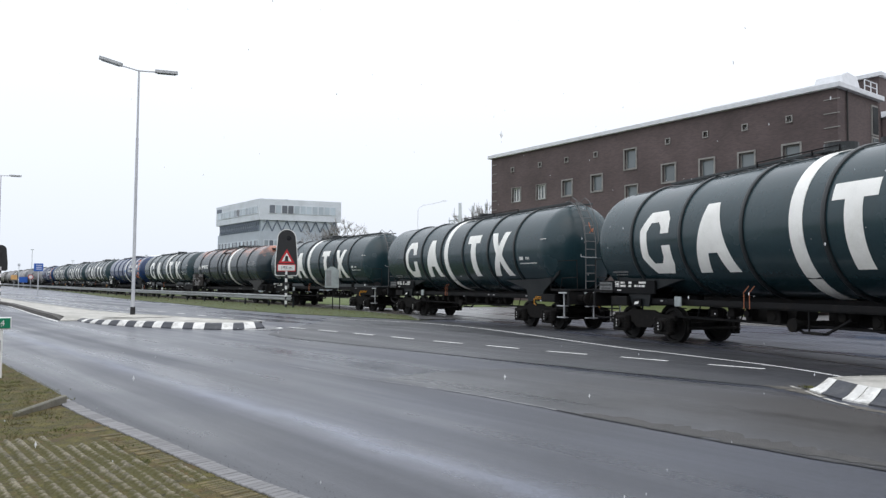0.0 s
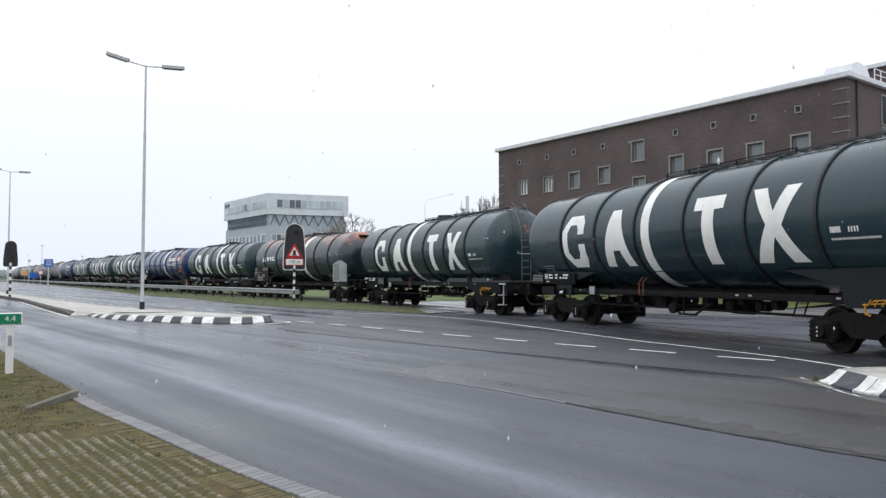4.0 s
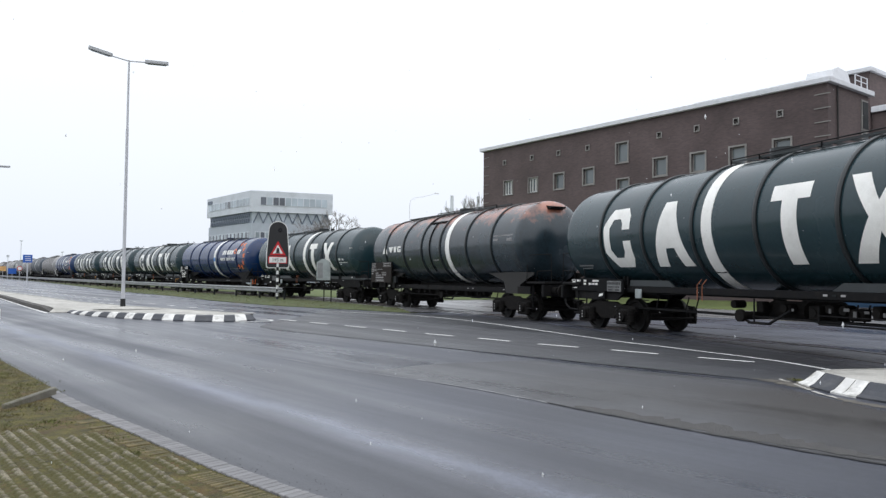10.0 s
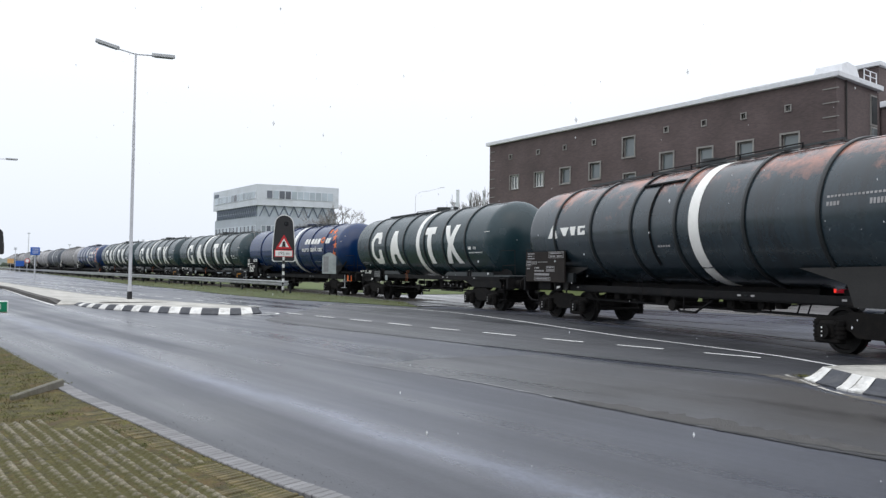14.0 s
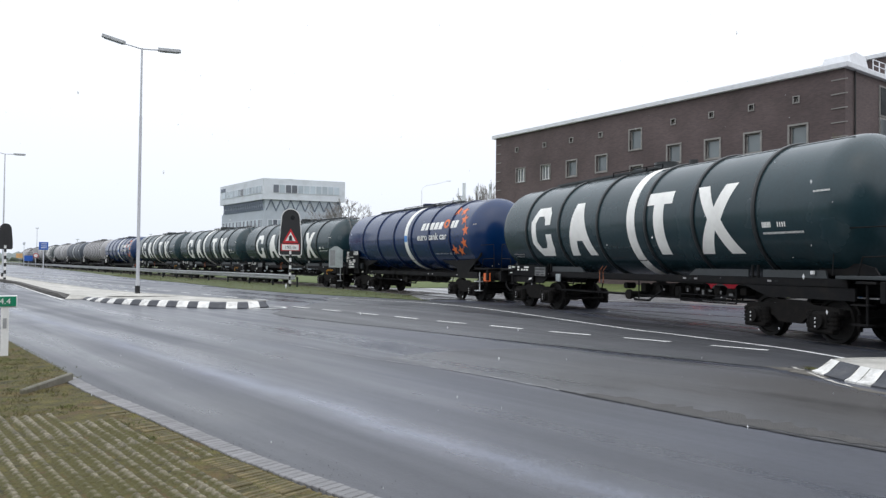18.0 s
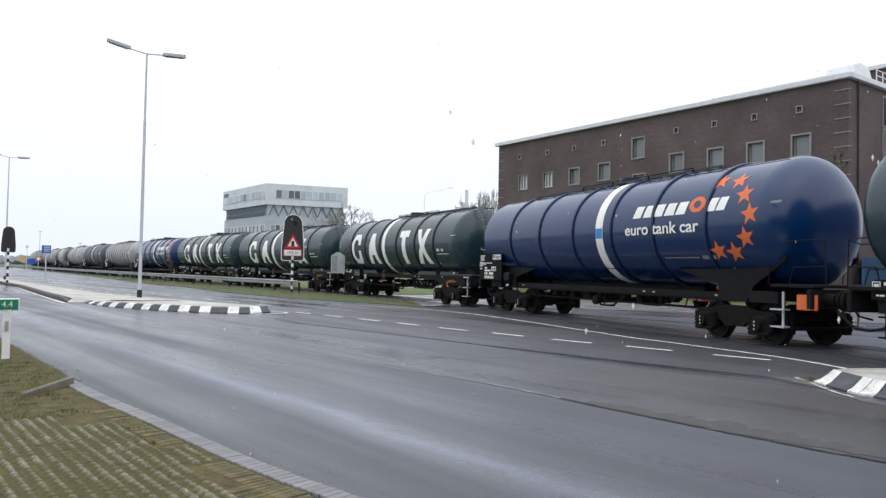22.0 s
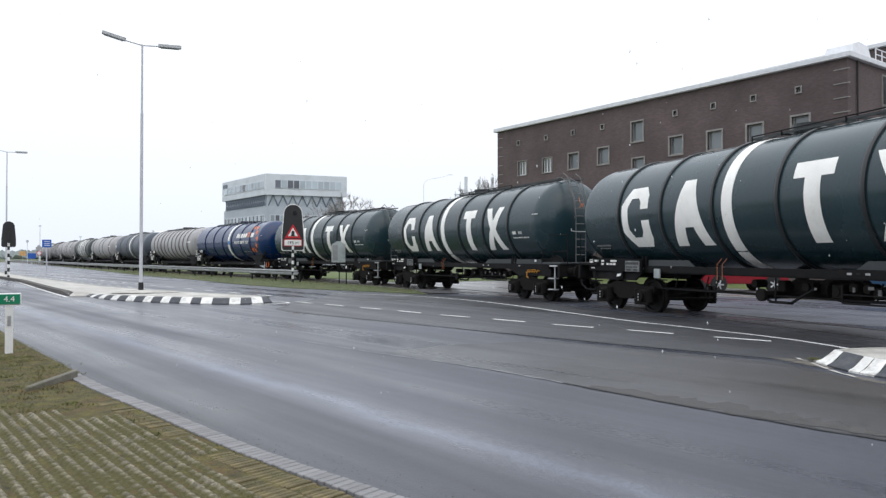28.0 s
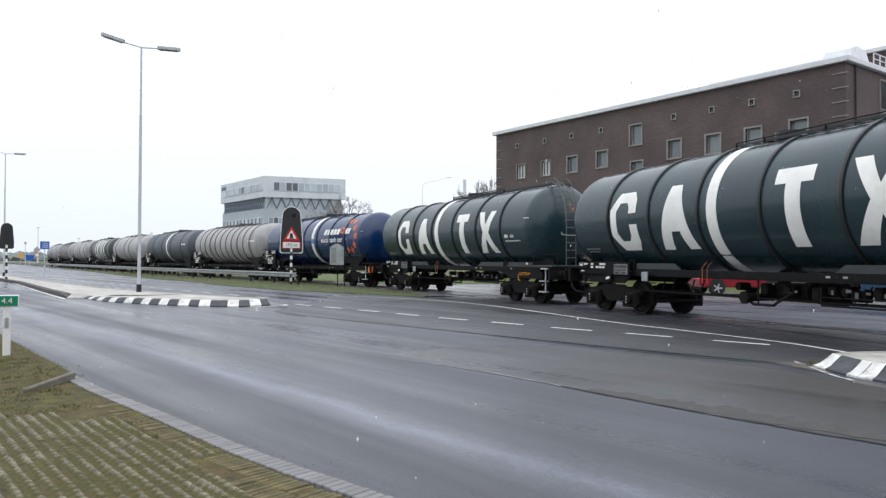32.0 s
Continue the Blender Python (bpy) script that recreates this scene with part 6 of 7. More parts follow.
def star(cx, ca, r):
    """A five-pointed star as triangles; ca in degrees."""
    k = 180 / math.pi / RT
    pts = []
    for i in range(10):
        rr, a = (r if i % 2 == 0 else r * 0.42), math.pi / 2 + i * math.pi / 5 + 0.15
        pts.append((cx + rr * math.cos(a), ca + rr * math.sin(a) * k))
    return [pts]


def bars(x0, x1, a0, a1, n, seed, fill=0.72):
    """A line of unreadable writing as bars."""
    rnd = random.Random(seed)
    w = (x1 - x0) / n
    return [[(x0 + i * w, a0), (x0 + i * w + w * fill * rnd.uniform(0.8, 1.15), a0), (x0 + i * w + w * fill, a1), (x0 + i * w, a1)] for i in range(n)]


def bogie(parent, x):
    bg = thing_part("bogie", parent, (x, 0, 0))
    for side in (-1, 1):
        y = side * 1.02
        bm = B()
        prism(bm, [(-1.3, 0.6), (-1.22, 0.5), (-0.6, 0.52), (-0.42, 0.46), (-0.3, 0.36), (0.3, 0.36), (0.42, 0.46), (0.6, 0.52), (1.22, 0.5), (1.3, 0.6), (1.26, 0.72), (0.6, 0.76), (0.4, 0.84), (-0.4, 0.84), (-0.6, 0.76), (-1.26, 0.72)], y - 0.05, y + 0.05, "y")
        part("side_frame", bm, M_BOGIE, bg)
        for ax in (-0.9, 0.9):
            bm = B()
            box(bm, (ax, y + side * 0.06, 0.47), (0.42, 0.26, 0.36), 0.05)
            rod(bm, (ax, y + side * 0.14, 0.46), (ax, y + side * 0.26, 0.46), 0.15, 14)
            box(bm, (ax, y + side * 0.08, 0.27), (0.62, 0.22, 0.1), 0.03)
            part("axle_box", bm, M_BOGIE, bg)
            for dx in (-0.26, 0.26):
                bm = B()
                for k in range(4):
                    rod(bm, (ax + dx, y + side * 0.08, 0.32 + k * 0.085), (ax + dx, y + side * 0.08, 0.37 + k * 0.085), 0.11, 10)
                rod(bm, (ax + dx, y + side * 0.08, 0.3), (ax + dx, y + side * 0.08, 0.66), 0.09, 8)
                part("coil_spring", bm, M_BOGIE, bg)
            bm = B()
            for z in (0.36, 0.44, 0.52):
                box(bm, (ax, y + side * 0.275, z), (0.022, 0.012, 0.035))
            part("axle_mark", bm, M_WHITEP, bg, "white alignment mark")["kind"] = "stuff"
    bm = B()
    box(bm, (0, 0, 0.62), (0.36, 1.95, 0.26), 0.03)
    box(bm, (-1.2, 0, 0.62), (0.1, 2.0, 0.14))
    box(bm, (1.2, 0, 0.62), (0.1, 2.0, 0.14))
    part("bolster", bm, M_BOGIE, bg)
    for ax in (-0.9, 0.9):
        for sx in (-1, 1):
            bm = B()
            for y in (-0.72, 0.72):
                box(bm, (ax + sx * 0.52, y, 0.45), (0.07, 0.12, 0.34), 0.02)
            rod(bm, (ax + sx * 0.56, -0.8, 0.4), (ax + sx * 0.56, 0.8, 0.4), 0.04, 6)
            part("brake_beam", bm, M_BOGIE, bg)
    for ax in (-0.9, 0.9):
        bm = B()
        for y, s in ((-0.72, -1), (0.72, 1)):
            prof = [(0.0, 0.0), (0.0, 0.12)]
            r0 = [(-0.07, 0.1), (-0.07, 0.17), (-0.02, 0.2), (-0.02, 0.37), (-0.065, 0.39), (-0.065, 0.46), (0.05, 0.465), (0.07, 0.49), (0.095, 0.485), (0.095, 0.38), (0.03, 0.36), (0.03, 0.2), (0.07, 0.17), (0.07, 0.1)]
            seg = 32
            rings = []
            for px_, rr in r0:
                yy = y - s * px_
                rings.append([bm.verts.new((rr * math.cos(2 * math.pi * k / seg), yy, rr * math.sin(2 * math.pi * k / seg))) for k in range(seg)])
            for p, q in zip(rings, rings[1:]):
                for k in range(seg):
                    bm.faces.new((p[k], p[(k + 1) % seg], q[(k + 1) % seg], q[k]))
        rod(bm, (0, -1.05, 0), (0, 1.05, 0), 0.085, 12)
        bmesh.ops.recalc_face_normals(bm, faces=bm.faces)
        ws = part("wheelset", bm, M_TREAD, bg, "dirty steel wheels on an axle", 35)
        ws.location = (ax, 0, 0.46)
    return bg


def thing_part(name, parent, loc):
    ob = new(name)
    ob.empty_display_size = 0.2
    ob.parent = parent
    ob.location = loc
    return ob


def wagon(label, paint, hoops, hoop_mat, band, style, ladder, panel_mat, group="tank wagons", walkway=True, spots=(-5.0, -2.74, 1.28, 3.06), flared=False):
    wg = thing("tank_wagon", label, "tank wagon", group)
    # tank with dished ends
    bm = B()
    rear, front, dish = -7.9 if flared and ladder else -7.65 if style == "dark" else -HALF - 0.08, 7.22 if style in ("dark", "stripes") else 7.02 if style == "rust" else 7.28, 0.7
    prof = [(rear, 0.0)]
    for k in range(1, 11):
        a = math.pi / 2 * k / 10
        prof.append((rear + dish * (1 - math.cos(a)), RT * math.sin(a) ** 0.92))
    prof += [(x, RT) for x in np.linspace(rear + dish + 0.1, front - dish - 0.1, 9)]
    for k in range(10, 0, -1):
        a = math.pi / 2 * k / 10
        prof.append((front - dish * (1 - math.cos(a)), RT * math.sin(a) ** 0.92))
    prof.append((front, 0.0))
    lathe(bm, prof, 64, ZC)
    part("tank", bm, paint, wg, "", 40)
    for x in hoops:
        bm = B()
        lathe(bm, [(x - 0.05, RT - 0.01), (x - 0.05, RT + 0.035), (x - 0.03, RT + 0.05), (x + 0.03, RT + 0.05), (x + 0.05, RT + 0.035), (x + 0.05, RT - 0.01)], 64, ZC)
        part("hoop", bm, hoop_mat, wg, "", 40)
    if band is not None:
        bm = B()
        lathe(bm, [(band - 0.17, RT - 0.01), (band - 0.17, RT + 0.012), (band + 0.17, RT + 0.012), (band + 0.17, RT - 0.01)], 64, ZC)
        part("white_band", bm, M_WHITE, wg, "white ring painted round the tank", 40)
        wrap("band_gap", [[(band - 0.18, -46), (band + 0.18, -46), (band + 0.18, -44.2), (band + 0.0, -45.2), (band - 0.18, -44.2)]], M_BLACKP, wg, "dark joint in the white ring", RT + 0.016)
    # welded seams
    bm = B()
    for a in (68, 112):
        ca, sa = math.cos(radians(a)), math.sin(radians(a))
        rod(bm, (-HALF + 0.9, (RT + 0.0) * ca, ZC + RT * sa), (HALF - 0.9, RT * ca, ZC + RT * sa), 0.012, 5)
    part("weld_seam", bm, hoop_mat, wg)
    if walkway:
        bm = B()
        zt = ZC + RT + 0.03
        xa, xb = (-1.0, 6.75) if ladder else (-5.0, 0.7) if style == "dark" else (-4.8, 4.4)
        for y in (-0.42, 0.42):
            box(bm, ((xa + xb) / 2, y, zt), (xb - xa, 0.05, 0.05))
        for i in range(20):
            box(bm, (xa + 0.1 + i * (xb - xa - 0.2) / 19, 0, zt - 0.02), (0.05, 0.84, 0.04))
        part("walkway", bm, M_SKIRTP, wg, "grey steel walkway along the tank's crown")
        bm = B()
        for x in (max(xa, -1.7), -0.1, 0.6) if style == "dark" and not ladder else (max(xa, -1.7), -0.1, 1.6, 3.4):
            for y in (-0.46,):
                rod(bm, (x, y, zt - 0.06), (x, y, zt + 0.07), 0.018, 5)
        rod(bm, (max(xa, -1.7), -0.46, zt + 0.06), (0.6 if style == "dark" and not ladder else 3.4, -0.46, zt + 0.06), 0.016, 5)
        part("toe_rail", bm, M_FRAME, wg)
        bm = B()
        rod(bm, (0.2, 0, ZC + RT - 0.05), (0.2, 0, ZC + RT + 0.2), 0.33, 20)
        part("manhole", bm, hoop_mat, wg, "domed filling hatch")
        bm = B()
        rod(bm, (1.2, 0.1, ZC + RT - 0.05), (1.2, 0.1, ZC + RT + 0.16), 0.12, 12)
        part("vent_valve", bm, hoop_mat, wg)
    # underframe
    dark = style in ("dark", "stripes") and not flared
    sz, sh = (1.2, 0.19) if dark else (1.08, 0.15) if flared else (1.03, 0.2)
    for y in (-1.0, 1.0):
        bm = B()
        box(bm, (0, y, sz), (13.6, 0.08, sh), 0.012)
        box(bm, (0, y * 0.96, sz - sh / 2 + 0.02), (13.6, 0.16, 0.03))
        part("sill", bm, M_FRAME, wg, "black steel side sill")
    for s in (-1, 1):
        bm = B()
        box(bm, (s * 5.9, 0, 1.1), (3.4, 0.5, 0.28), 0.02)
        part("centre_sill", bm, M_FRAME, wg)
    if not dark:
        bm = B()
        box(bm, (-0.2, 0, 1.12), (7.6, 0.42, 0.27), 0.02)
        part("middle_sill", bm, M_FRAME, wg, "deep black beam under the tank's middle")
    for s in (-1, 1):
        bm = B()
        box(bm, (s * 7.72, 0, 1.07), (0.12, 2.6, 0.4), 0.015)
        part("headstock", bm, M_FRAME, wg)
        bm = B()
        box(bm, (s * 7.25, 0, 1.33), (1.1, 2.5, 0.07), 0.01)
        part("end_platform", bm, M_SKIRTP if dark and s > 0 else M_FRAME, wg, "plain steel end platform")
        for y in (-0.875, 0.875):
            bm = B()
            rod(bm, (s * 7.78, y, 1.06), (s * 8.04, y, 1.06), 0.13, 14)
            rod(bm, (s * 8.04, y, 1.06), (s * 8.27, y, 1.06), 0.09, 14)
            rod(bm, (s * 8.27, y, 1.06), (s * 8.33, y, 1.06), 0.225, 20)
            part("buffer", bm, M_BOGIE, wg, "", 40)
        bm = B()
        rod(bm, (s * 7.7, 0, 1.05), (s * 8.25, 0, 1.03), 0.05, 8)
        box(bm, (s * 8.2, 0, 1.0), (0.2, 0.1, 0.22), 0.03)
        part("draw_hook", bm, M_BOGIE, wg)
        bm = B()
        hose = [(s * 7.8, -0.45 * s, 0.95), (s * 7.92, -0.5 * s, 0.66), (s * 8.1, -0.45 * s, 0.5), (s * 8.3, -0.3 * s, 0.47), (s * 8.5, -0.1 * s, 0.52)]
        pipe(bm, hose, 0.03)
        part("brake_hose", bm, M_TYRE, wg)
        bm = B()
        pipe(bm, [(s * 7.8, -0.2 * s, 0.98), (s * 8.0, -0.22 * s, 0.74), (s * 8.3, -0.2 * s, 0.68)], 0.02)
        part("coupling_chain", bm, M_BOGIE, wg)
        # tank supports over the bogies
        for y in (-1, 1):
            bm = B()
            if dark:
                prism(bm, [(s * 2.35, 1.3), (s * 2.6, 1.46), (s * 4.3, 1.46), (s * 4.3, 1.3)], y * 1.02 - 0.02, y * 1.02 + 0.02, "y")
                part("skirt_plate", bm, M_SKIRTP, wg, "pale grey skirt plate under the tank")
                bm = B()
                prism(bm, [(s * 4.72, 1.3), (s * 4.72, 1.46), (s * 6.3, 1.46), (s * 6.35, 1.3)], y * 1.02 - 0.02, y * 1.02 + 0.02, "y")
                part("skirt_plate", bm, M_SKIRTP, wg, "pale grey skirt plate under the tank")
                for xs in (4.42, 4.58):
                    bm = B()
                    box(bm, (s * xs, y * 1.03, 1.42), (0.06, 0.05, 0.28), 0.01)
                    part("tank_strap", bm, M_FRAME, wg, "dark strap at the tank's foot")
                bm = B()
                prism(bm, [(s * 4.2, 1.12), (s * 7.0, 1.12), (s * 7.0, 0.88), (s * 4.9, 0.88)] if s > 0 else [(-4.5, 1.12), (-4.9, 0.88), (-7.2, 0.88), (-7.3, 1.5), (-5.4, 1.5), (-5.05, 1.3), (-4.7, 1.26)], y * 1.06 - 0.03, y * 1.06 + 0.03, "y")
                part("saddle", bm, M_FRAME, wg, "tank support over the bogie")
                # dark plate stands in for shade in the hollow below the tank's end
                bm = B()
                prism(bm, [(s * 5.95, 1.37), (s * 7.3, 1.37), (s * 7.2, 1.52), (s * 6.9, 1.6), (s * 6.0, 1.6)], y * 0.8 - 0.03, y * 0.8 + 0.03, "y")
                part("end_cradle", bm, M_FRAME, wg, "dark plate standing for the shaded hollow under the tank's end")
                bm = B()
                box(bm, (s * 6.05, y * 1.09, 1.41), (0.09, 0.05, 0.08), 0.01)
                part("eye_plate", bm, M_WHITEP, wg, "small white lashing plate")
            else:
                prism(bm, [(s * 3.9, 1.66), (s * 5.0, 1.36), (s * 5.15, 0.93), (s * 5.95, 0.93), (s * 6.1, 1.26), (s * 6.9, 1.6), (s * 6.9, 1.68), (s * 6.0, 1.7)] if style == "rust" else [(s * 3.6, 1.66), (s * 5.0, 1.34), (s * 5.1, 0.93), (s * 5.9, 0.93), (s * 6.1, 1.3), (s * 6.95, 1.86), (s * 7.0, 1.98), (s * 6.5, 1.78), (s * 6.0, 1.7)], y * 1.08 - 0.025, y * 1.08 + 0.025, "y")
                part("saddle", bm, M_SADDLE if style == "rust" else M_SKIRT if flared else M_FRAME, wg, "flared tank support plate")
                bm = B()
                box(bm, (s * 6.45, y * 1.1, 1.06), (0.8, 0.2, 0.26), 0.015)
                part("frame_box", bm, M_FRAME, wg)
        for y in (-0.6, 0.6):
            bm = B()
            prism(bm, [(s * 5.0, 1.15), (s * 6.2, 1.15), (s * 6.4, 1.5), (s * 4.8, 1.5)], y - 0.03, y + 0.03, "y")
            part("saddle_rib", bm, M_FRAME, wg)
        # shunter's steps and handrails at each corner
        for y in (-1.14, 1.14):
            bm = B()
            xs = 7.3 if s > 0 and style == "dark" else 6.95
            rod(bm, (s * xs, y, 0.42), (s * xs, y, 1.2), 0.028, 6)
            for z in (0.45, 0.82):
                box(bm, (s * (xs - 0.09), y, z), (0.36, 0.2, 0.03))
            if s > 0 and style == "dark":
                box(bm, (xs + 0.05, y, 1.24), (0.42, 0.24, 0.05), 0.008)
            part("step", bm, M_GALV if s > 0 and (ladder or style == "blue") else M_FRAME, wg)
            bm = B()
            pipe(bm, [(s * 6.55, y, 1.36), (s * 6.6, y, 2.15), (s * 6.75, y, 2.28), (s * 7.95, y * 0.98, 2.28), (s * 7.98, y * 0.98, 1.3)], 0.013)
            pipe(bm, [(s * 7.1, y, 1.36), (s * 7.2, y, 1.72), (s * 7.97, y * 0.98, 1.74)], 0.014)
            part("handrail", bm, M_FRAME, wg)
    # middle gear: brake cylinder, rods, discharge valves
    bm = B()
    rod(bm, (1.4, -0.4, 0.82), (2.05, -0.4, 0.82), 0.19, 16)
    part("air_tank", bm, M_BOGIE, wg, "", 40)
    for y in (-0.55, -0.85):
        bm = B()
        rod(bm, (-4.2, y, 0.7), (4.2, y, 0.7), 0.022, 6)
        for x in (-3.4, -2.2, 2.6, 3.6):
            rod(bm, (x, y, 0.68), (x + 0.15, y, 1.05), 0.018, 5)
        part("brake_rod", bm, M_FRAME, wg)
    valves = [(1.0, 0.92, 0.3, 0.2), (1.75, 0.86, 0.24, 0.28), (2.15, 0.95, 0.2, 0.16), (2.7, 0.86, 0.34, 0.22), (3.15, 0.92, 0.18, 0.26)]
    tanks = [(0.2, 1.2, 0.5, 0.86, 0.2)]
    if dark:
        valves += [(0.35, 0.92, 0.2, 0.24), (2.45, 0.94, 0.16, 0.2), (3.6, 0.88, 0.3, 0.24), (4.0, 0.94, 0.2, 0.18), (-0.45, 0.95, 0.16, 0.14)]
        tanks += [(0.3, 1.3, -0.45, 0.86, 0.2), (2.4, 3.5, 0.55, 0.88, 0.18)]
    else:
        valves += [(-2.1, 0.9, 0.22, 0.22), (-1.6, 0.88, 0.18, 0.3), (-0.8, 0.86, 0.4, 0.34), (-2.7, 0.86, 0.26, 0.2)]
        tanks += [(-1.9, -0.4, -0.45, 0.86, 0.21), (-2.6, -1.2, 0.55, 0.88, 0.18)]
    for k, (x, z, w, hh) in enumerate(valves):
        bm = B()
        box(bm, (x, -0.75 - 0.03 * (k % 3), z), (w, 0.2, hh), 0.02)
        rod(bm, (x, -0.9, z), (x, -0.6, z), 0.09, 10)
        part("brake_valve", bm, M_BOGIE, wg)
    for x0, x1, y, z, r in tanks:
        bm = B()
        rod(bm, (x0, y, z), (x1, y, z), r, 16)
        part("air_reservoir", bm, M_BOGIE, wg, "", 40)
    if dark:
        bm = B()
        pipe(bm, [(2.0, -1.0, 0.66), (3.9, -1.0, 0.66), (3.9, -1.0, 1.0)], 0.02)
        pipe(bm, [(2.0, -1.0, 0.66), (2.0, -1.0, 1.0)], 0.02)
        pipe(bm, [(2.0, -1.0, 0.82), (3.9, -1.0, 0.82)], 0.014)
        part("rigging_frame", bm, M_FRAME, wg)
        for x, z, w, hh in ((2.25, 0.92, 0.05, 0.09), (2.62, 0.96, 0.12, 0.06), (2.8, 0.88, 0.07, 0.12), (3.05, 0.93, 0.1, 0.05), (3.4, 0.9, 0.05, 0.08), (3.72, 0.86, 0.12, 0.06), (1.35, 0.9, 0.06, 0.05)):
            bm = B()
            box(bm, (x, -0.99, z), (w, 0.02, hh), 0.004)
            part("tag_plate", bm, M_TAG, wg, "pale worn plate on the brake gear")
    bm = B()
    box(bm, (0.45, -1.0, 0.58), (0.55, 0.16, 0.05), 0.01)
    pipe(bm, [(-0.25, -1.0, 0.74), (0.18, -1.0, 0.58)], 0.03)
    pipe(bm, [(0.72, -1.0, 0.58), (1.3, -1.0, 0.88)], 0.03)
    pipe(bm, [(0.3, -1.0, 0.6), (0.3, -1.0, 1.1)], 0.02)
    part("discharge_step", bm, M_FRAME, wg)
    bm = B()
    rod(bm, (0.0, 0, 1.3), (0.0, 0, 0.72), 0.14, 14)
    rod(bm, (0.0, -1.05, 0.72), (0.0, 1.05, 0.72), 0.09, 12)
    rod(bm, (0.0, -1.06, 0.72), (0.0, -1.14, 0.72), 0.14, 14)
    part("discharge_pipe", bm, M_BOGIE, wg)
    for dx in (0.0, 0.22):
        bm = B()
        pipe(bm, [(-1.25 + dx * 0.8, -1.12, 1.5), (-1.36 + dx * 0.8, -1.16, 1.36), (-1.36 + dx * 0.8, -1.16, 1.0)], 0.01)
        part("valve_lever", bm, M_CORD if style == "dark" else M_FRAME, wg, "bent valve handle")
    bm = B()
    box(bm, (-5.6, -1.15, 1.03), (0.4, 0.05, 0.22), 0.01)
    lb = part("label_box", bm, M_PANEL, wg, "dark label holder")
    bm = B()
    prism(bm, [(-5.7, 0.97), (-5.5, 1.0), (-5.47, 1.07), (-5.66, 1.05)], -1.184, -1.178, "y")
    part("paper_label", bm, M_WHITE, lb, "crooked white paper label")
    if dark or flared:
        bm = B()
        box(bm, (-3.75, -1.15, 1.1), (0.27, 0.04, 0.25), 0.01)
        part("enamel_plate", bm, M_PLATE, wg, "pale grey blank plate on the sill")
    for x0, n in ((-4.6, 2), (2.2, 3), (4.9, 2)):
        for i in range(n):
            bm = B()
            box(bm, (x0 + i * 0.2, -1.045, sz + 0.02), (0.1, 0.012, 0.04))
            part("data_plate", bm, M_SKIRT if i % 2 else M_TGREY, wg, "small white data plate")
    # data panel at the rear corner
    bm = B()
    pw, pc, pz, ph = {"dark": (2.85, -6.15 if flared else -5.87, 1.45 if flared else 1.3, 0.36), "rust": (2.58, -6.04, 1.68, 1.0)}.get(style, (1.85, -6.5, 1.68, 0.98))
    py = -1.15 if style == "dark" else -1.42
    box(bm, (pc, py, pz), (pw, 0.06, ph), 0.012)
    pnl = part("data_panel", bm, panel_mat, wg, "dark data panel with rows of white figures")
    px0, pz0 = pc - pw / 2, pz - ph / 2
    if style == "dark":
        frames = [(0.015, 0.5, 0.085, 0.95)]
        lines = [(0.03, 0.07, 0.6, 0.84), (0.115, 0.2, 0.76, 0.93), (0.26, 0.31, 0.76, 0.93), (0.44, 0.56, 0.76, 0.93), (0.11, 0.21, 0.5, 0.68), (0.26, 0.42, 0.5, 0.68), (0.44, 0.54, 0.5, 0.68), (0.05, 0.12, 0.2, 0.3)]
    else:
        frames = [(0.62, 0.78, 0.98, 0.98), (0.02, 0.52, 0.15, 0.7), (0.17, 0.58, 0.3, 0.68), (0.56, 0.34, 0.76, 0.52), (0.24, 0.05, 0.66, 0.16)]
        lines = [(0.05, 0.24, 0.91, 0.96), (0.05, 0.22, 0.83, 0.88), (0.05, 0.25, 0.75, 0.8), (0.65, 0.95, 0.9, 0.96), (0.65, 0.78, 0.81, 0.87), (0.82, 0.95, 0.81, 0.87),
                 (0.04, 0.13, 0.63, 0.68), (0.04, 0.13, 0.55, 0.6), (0.19, 0.28, 0.61, 0.65), (0.33, 0.58, 0.64, 0.67), (0.03, 0.11, 0.41, 0.47), (0.24, 0.36, 0.43, 0.5),
                 (0.24, 0.5, 0.33, 0.4), (0.24, 0.62, 0.2, 0.3), (0.58, 0.74, 0.45, 0.5), (0.58, 0.74, 0.37, 0.42), (0.27, 0.62, 0.08, 0.13)]
    if flared:
        frames = [(u0 + 0.3, v0, u1 + 0.3, v1) for u0, v0, u1, v1 in frames]
        lines = [(u0 + 0.3, u1 + 0.3, v0, v1) for u0, u1, v0, v1 in lines]
    plate_x = px0 + (0.14 if flared else 0.855) * pw
    bm = B()
    rnd = random.Random(len(hoops) + len(style))
    for u0, v0, u1, v1 in frames:
        xa, xb, za, zb = px0 + u0 * pw, px0 + u1 * pw, pz0 + v0 * ph, pz0 + v1 * ph
        for a, b, c, d in ((xa, za, xb, za + 0.014), (xa, zb - 0.014, xb, zb), (xa, za + 0.014, xa + 0.014, zb - 0.014), (xb - 0.014, za + 0.014, xb, zb - 0.014)):
            box(bm, ((a + c) / 2, py - 0.034, (b + d) / 2), (c - a, 0.008, d - b))
    for u0, u1, v0, v1 in lines:
        x, hh = px0 + u0 * pw, (v1 - v0) * ph * (0.8 if style == "rust" else 1.0)
        while x < px0 + u1 * pw:
            w = hh * rnd.uniform(0.35, 0.6)
